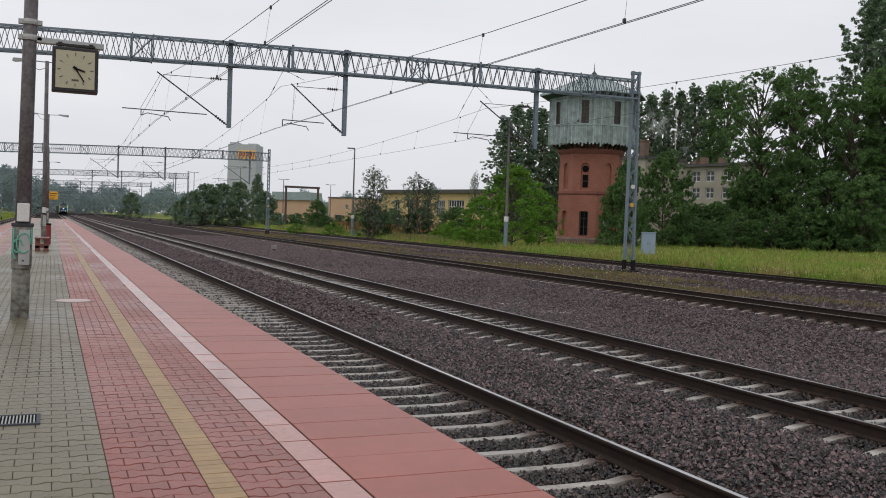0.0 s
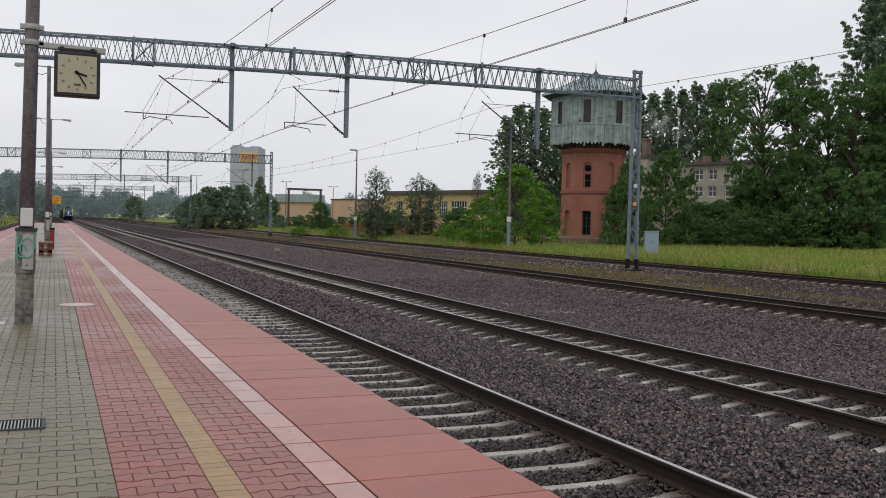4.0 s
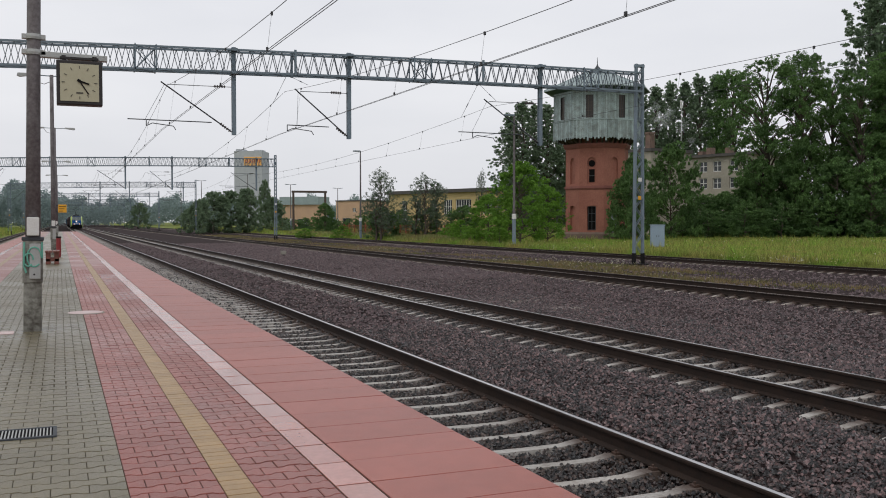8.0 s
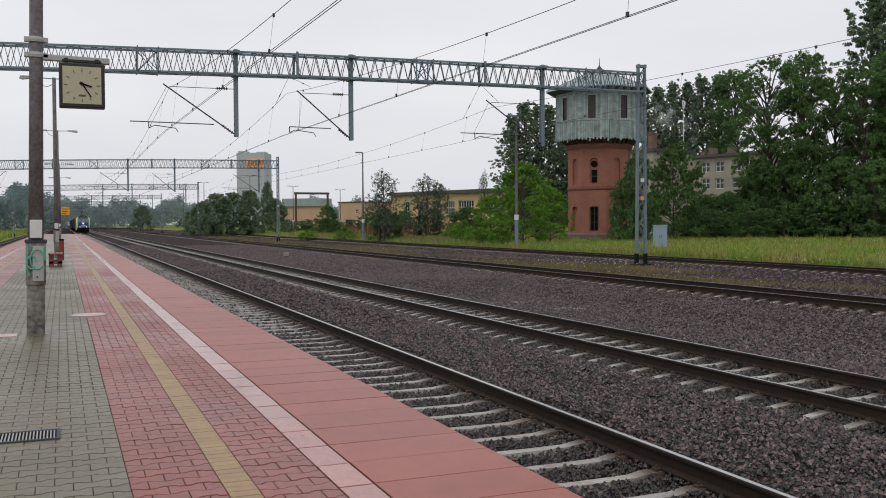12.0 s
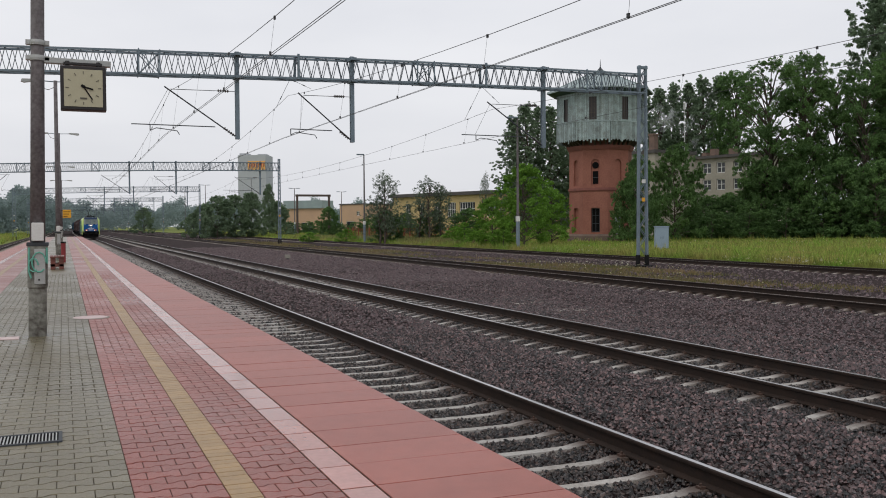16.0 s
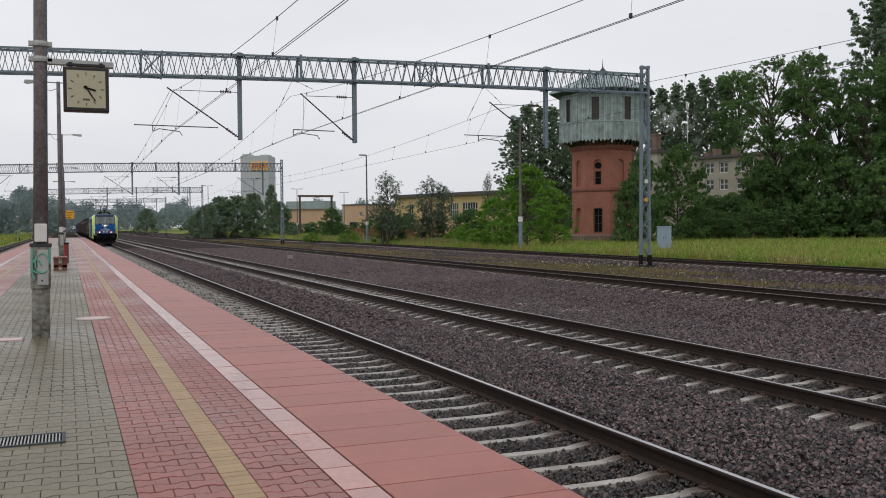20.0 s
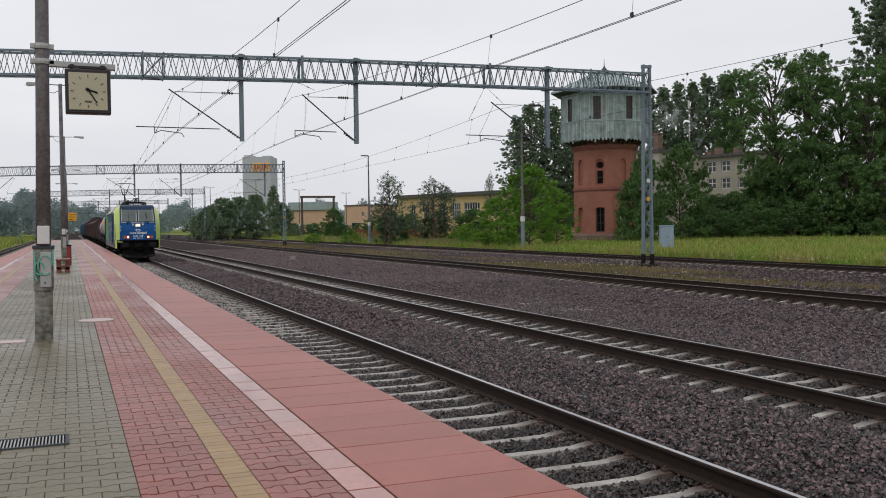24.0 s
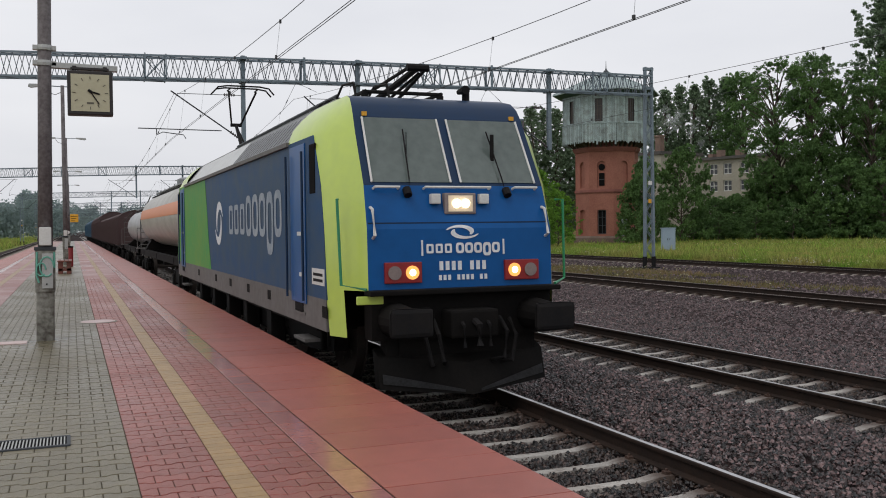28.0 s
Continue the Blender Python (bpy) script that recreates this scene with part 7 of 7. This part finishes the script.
grass_field("meadow_grass", "uneven green meadow grass beside the outer siding", 52000, meadow, 0.21, M_BLADE, 1, 4)
grass_field("tall_wild_grass", "tall wild grass and nettles before the workshop", 8000, wild_strip, 0.5, M_WILD, 12, 4, 0.5, 0.1)
grass_field("meadow_tufts", "taller tufts standing in the meadow", 2600, meadow, 0.55, M_BLADE, 14, 6, 0.6, 0.05)
grass_field("far_grass", "long green grass beside the tracks", 22000, far_meadow, 0.4, M_BLADE, 2, 3)
grass_field("left_grass", "green grass beyond the far track", 14000, left_field, 0.7, M_BLADE, 3, 3)
grass_field("dry_weeds", "brown and green weeds in the ballast between the sidings", 8500, between_sidings, 0.17, M_WEED, 4, 5, 0.7, 0.1)
grass_field("green_weeds", "low green weeds in the ballast between the sidings", 2600, between_sidings, 0.11, M_WEED_GREEN, 5, 5, 0.8, 0.14)


def flowers(region, n, height, size, seed, name, label):
    r = np.random.default_rng(seed)
    x, y = region(r, n)
    keep = np.sin(x * 0.7 + y * 0.3) + np.sin(y * 0.21) > 0.2
    x, y = x[keep], y[keep]
    c = np.stack([x, y, ground_height(x, y) + height * r.uniform(0.6, 1.3, len(x))], 1)
    v, f = leaf_cloud(c, np.full(len(c), 0.05), 3, size, seed)
    return tagged(soup(name, v, f, M_FLOWER), label, "wild flowers", kind="stuff")


flowers(between_sidings, 700, 0.28, 0.028, 6, "siding_flowers", "small pale yellow flowers in the weeds")
flowers(meadow, 1500, 0.26, 0.04, 7, "meadow_flowers", "small pale flowers in the meadow")


def chimney_smoke():
    """A thin drift of pale smoke from the boiler-house stack, in many faint flakes."""
    r = np.random.default_rng(8)
    t = r.uniform(0, 0.8, 56) ** 1.3
    side = 1.2 + 7.0 * t
    x, y = polar(bearing(1158), 129)
    c = np.stack([x + side * 0.85 * np.ones_like(t) - 0.6, y - side * 0.5 + r.normal(0, 0.5, 56), 15.2 + 1.0 * np.sin(5 * t) + r.normal(0, 0.35 + 0.9 * t, 56)], 1)
    c[:, 0] += r.normal(0, 0.4 + 0.5 * t, 56)
    v, f = leaf_cloud(c, np.full(56, 0.5), 1, 1.0, 12)
    return tagged(soup("chimney_smoke", v, f, M_SMOKE), "thin pale blue smoke drifting from a chimney", "smoke", kind="stuff")


chimney_smoke()


# ---- paving, piece by piece ----
def paver_mesh(name, poly, mat, top=0.0, depth=0.014, chamfer=0.004):
    n = len(poly)
    c = np.mean(poly, 0)
    inner = [(px - math.copysign(min(chamfer, abs(px - c[0])), px - c[0]), py - math.copysign(min(chamfer, abs(py - c[1])), py - c[1])) for px, py in poly]
    v = [(px, py, top - depth) for px, py in poly] + [(px, py, top - chamfer * 0.7) for px, py in poly] + [(px, py, top) for px, py in inner]
    f = [tuple(range(2 * n, 3 * n))]
    for r in (0, n):
        f += [(r + i, r + (i + 1) % n, r + n + (i + 1) % n, r + n + i) for i in range(n)]
    me = bpy.data.meshes.new(name)
    me.from_pydata(v, [], f)
    me.materials.append(mat)
    return me


J = 0.0027
A_, H_ = 0.013, 0.07


def double_t(x0, x1):
    """Outline of a double-T block, cut to the stretch x0..x1 of its own width."""
    def top(x):
        return H_ + float(np.interp(abs(x), [0, 0.034, 0.066, 0.1], [-A_, -A_, A_, A_])) - 0.0055
    xs = [x0 + J] + [x for x in (-0.066, -0.034, 0.034, 0.066) if x0 + 0.01 < x < x1 - 0.01] + [x1 - J]
    return [(x, -top(x)) for x in xs] + [(x, top(x)) for x in xs[::-1]]


MESHES = {}


def lay(name, x0, x1, y0, y1, mat, parent, limit):
    """Rows of double-T blocks between x0 and x1; the nearest are pieces, the rest are joined."""
    spots = []
    row = 0
    y = y0
    pitch = 2 * H_
    k = (x1 - x0) / (0.1 * round((x1 - x0) / 0.1))
    wide = (x1 - x0) / k
    while y < y1:
        c = -0.1 if row % 2 else 0.0
        while c < wide + 0.1:
            a, b = max(0.0, c - 0.1) - c, min(wide, c + 0.1) - c
            if b - a > 0.03:
                spots.append((x0 + c * k, y, round(a, 3), round(b, 3)))
            c += 0.2
        y += pitch
        row += 1
    jit = random.Random(3)
    V, F, base = [], [], 0
    for i, (c, y, a, b) in enumerate(spots):
        key = (name, a, b)
        if key not in MESHES:
            MESHES[key] = paver_mesh(name, double_t(a, b), mat)
        me = MESHES[key]
        m = pose(c, y, PLAT + jit.uniform(-0.0015, 0.0015), jit.uniform(-0.16, 0.16), jit.uniform(-0.16, 0.16), jit.uniform(-0.3, 0.3)) @ Matrix.Diagonal((k, 1, 1, 1))
        if i < limit:
            piece(name, me, m, parent)
        else:
            n = len(me.vertices) // 3
            top = [m @ v.co for v in me.vertices[2 * n:]]
            low = [m @ v.co for v in me.vertices[:n]]
            V += low + top
            F.append(tuple(range(base + n, base + 2 * n)))
            F += [(base + q, base + (q + 1) % n, base + n + (q + 1) % n, base + n + q) for q in range(n)]
            base += 2 * n
    if V:
        tagged(raw("joined_" + name, V, F, mat, parent), kind="stuff")


Y_NEAR, Y_FAR = 4.4, 32.0
lay("grey_paver", mirrored(X_RG), X_RG, Y_NEAR, Y_FAR, M_GREY, plat, 300)
lay("red_paver", X_RG, X_YL, Y_NEAR, Y_FAR, M_RED, plat, 160)
lay("red_paver", X_YR, X_WL, Y_NEAR, Y_FAR, M_RED, plat, 140)
for x0, x1, mat in ((mirrored(X_RG), X_RG, M_GREY), (X_RG, X_YL, M_RED), (X_YR, X_WL, M_RED)):
    strip("far_paving", x0 + 0.003, x1 - 0.003, Y_FAR + 0.02, P_END, mat, plat)
    strip("far_paving", x0 + 0.003, x1 - 0.003, -14, Y_NEAR - 0.1, mat, plat)
for x0, x1, mat in ((mirrored(X_WL), mirrored(X_YR), M_RED), (mirrored(X_YL), mirrored(X_RG), M_RED), (mirrored(X_YR), mirrored(X_YL), M_YELLOW),
                    (mirrored(X_WR), mirrored(X_WL), M_WET_TILE)):
    strip("far_side_paving", x0 + 0.003, x1 - 0.003, -14, P_END, mat, plat)


def blocks(name, x0, x1, step, y0, y1, far, mat, parent, top=0.0, thick=0.05, overhang=0.0):
    w = x1 - x0
    g = J if step < 0.3 else 0.0035 if w > 0.5 else 0.007
    me = paver_mesh(name, [(-w / 2 + g, -step / 2 + g), (w / 2 - g, -step / 2 + g), (w / 2 - g, step / 2 - g), (-w / 2 + g, step / 2 - g)], mat, top, thick, 0.0022)
    jit = random.Random(9)
    V, F, base = [], [], 0
    y = y0 + step / 2
    while y < far:
        m = pose((x0 + x1) / 2, y, PLAT + jit.uniform(-0.0012, 0.0012), jit.uniform(-0.15, 0.15), jit.uniform(-0.1, 0.1), 0)
        if y < y1:
            piece(name, me, m, parent)
        else:
            vs = [m @ v.co for v in me.vertices]
            V += vs
            F += [tuple(k + base for k in p.vertices) for p in me.polygons]
            base += len(vs)
        y += step
    if V:
        tagged(raw("joined_" + name, V, F, mat, parent), kind="stuff")


blocks("yellow_guide_block", X_YL, X_YR, 0.1, 4.0, 26.0, 50, M_YELLOW, plat)
strip("far_paving", X_YL, X_YR, 50.02, P_END, M_YELLOW, plat)
# Smooth wet red tiles, pale only where they mirror the sky.
blocks("white_line_block", X_WL, X_WR, 0.5, 3.05, 110.0, P_END, M_WET_TILE, plat)
blocks("edge_slab", X_WR, X_EDGE, 0.5, 3.05, 110.0, P_END, M_SLAB, plat, 0.003, 0.16)
blocks("far_edge_slab", mirrored(X_EDGE), mirrored(X_WR), 0.5, 20.05, 70.0, P_END, M_SLAB, plat, 0.003, 0.16)
for x0, x1, mat, y1 in ((X_WR, X_EDGE, M_SLAB, 3.04), (X_WL + 0.004, X_WR - 0.004, M_WET_TILE, 3.04), (X_YL, X_YR, M_YELLOW, 3.99)):
    strip("near_paving", x0, x1, -14, y1, mat, plat)
strip("far_side_paving", mirrored(X_EDGE), mirrored(X_WR), -14, 20.04, M_SLAB, plat)


motions()
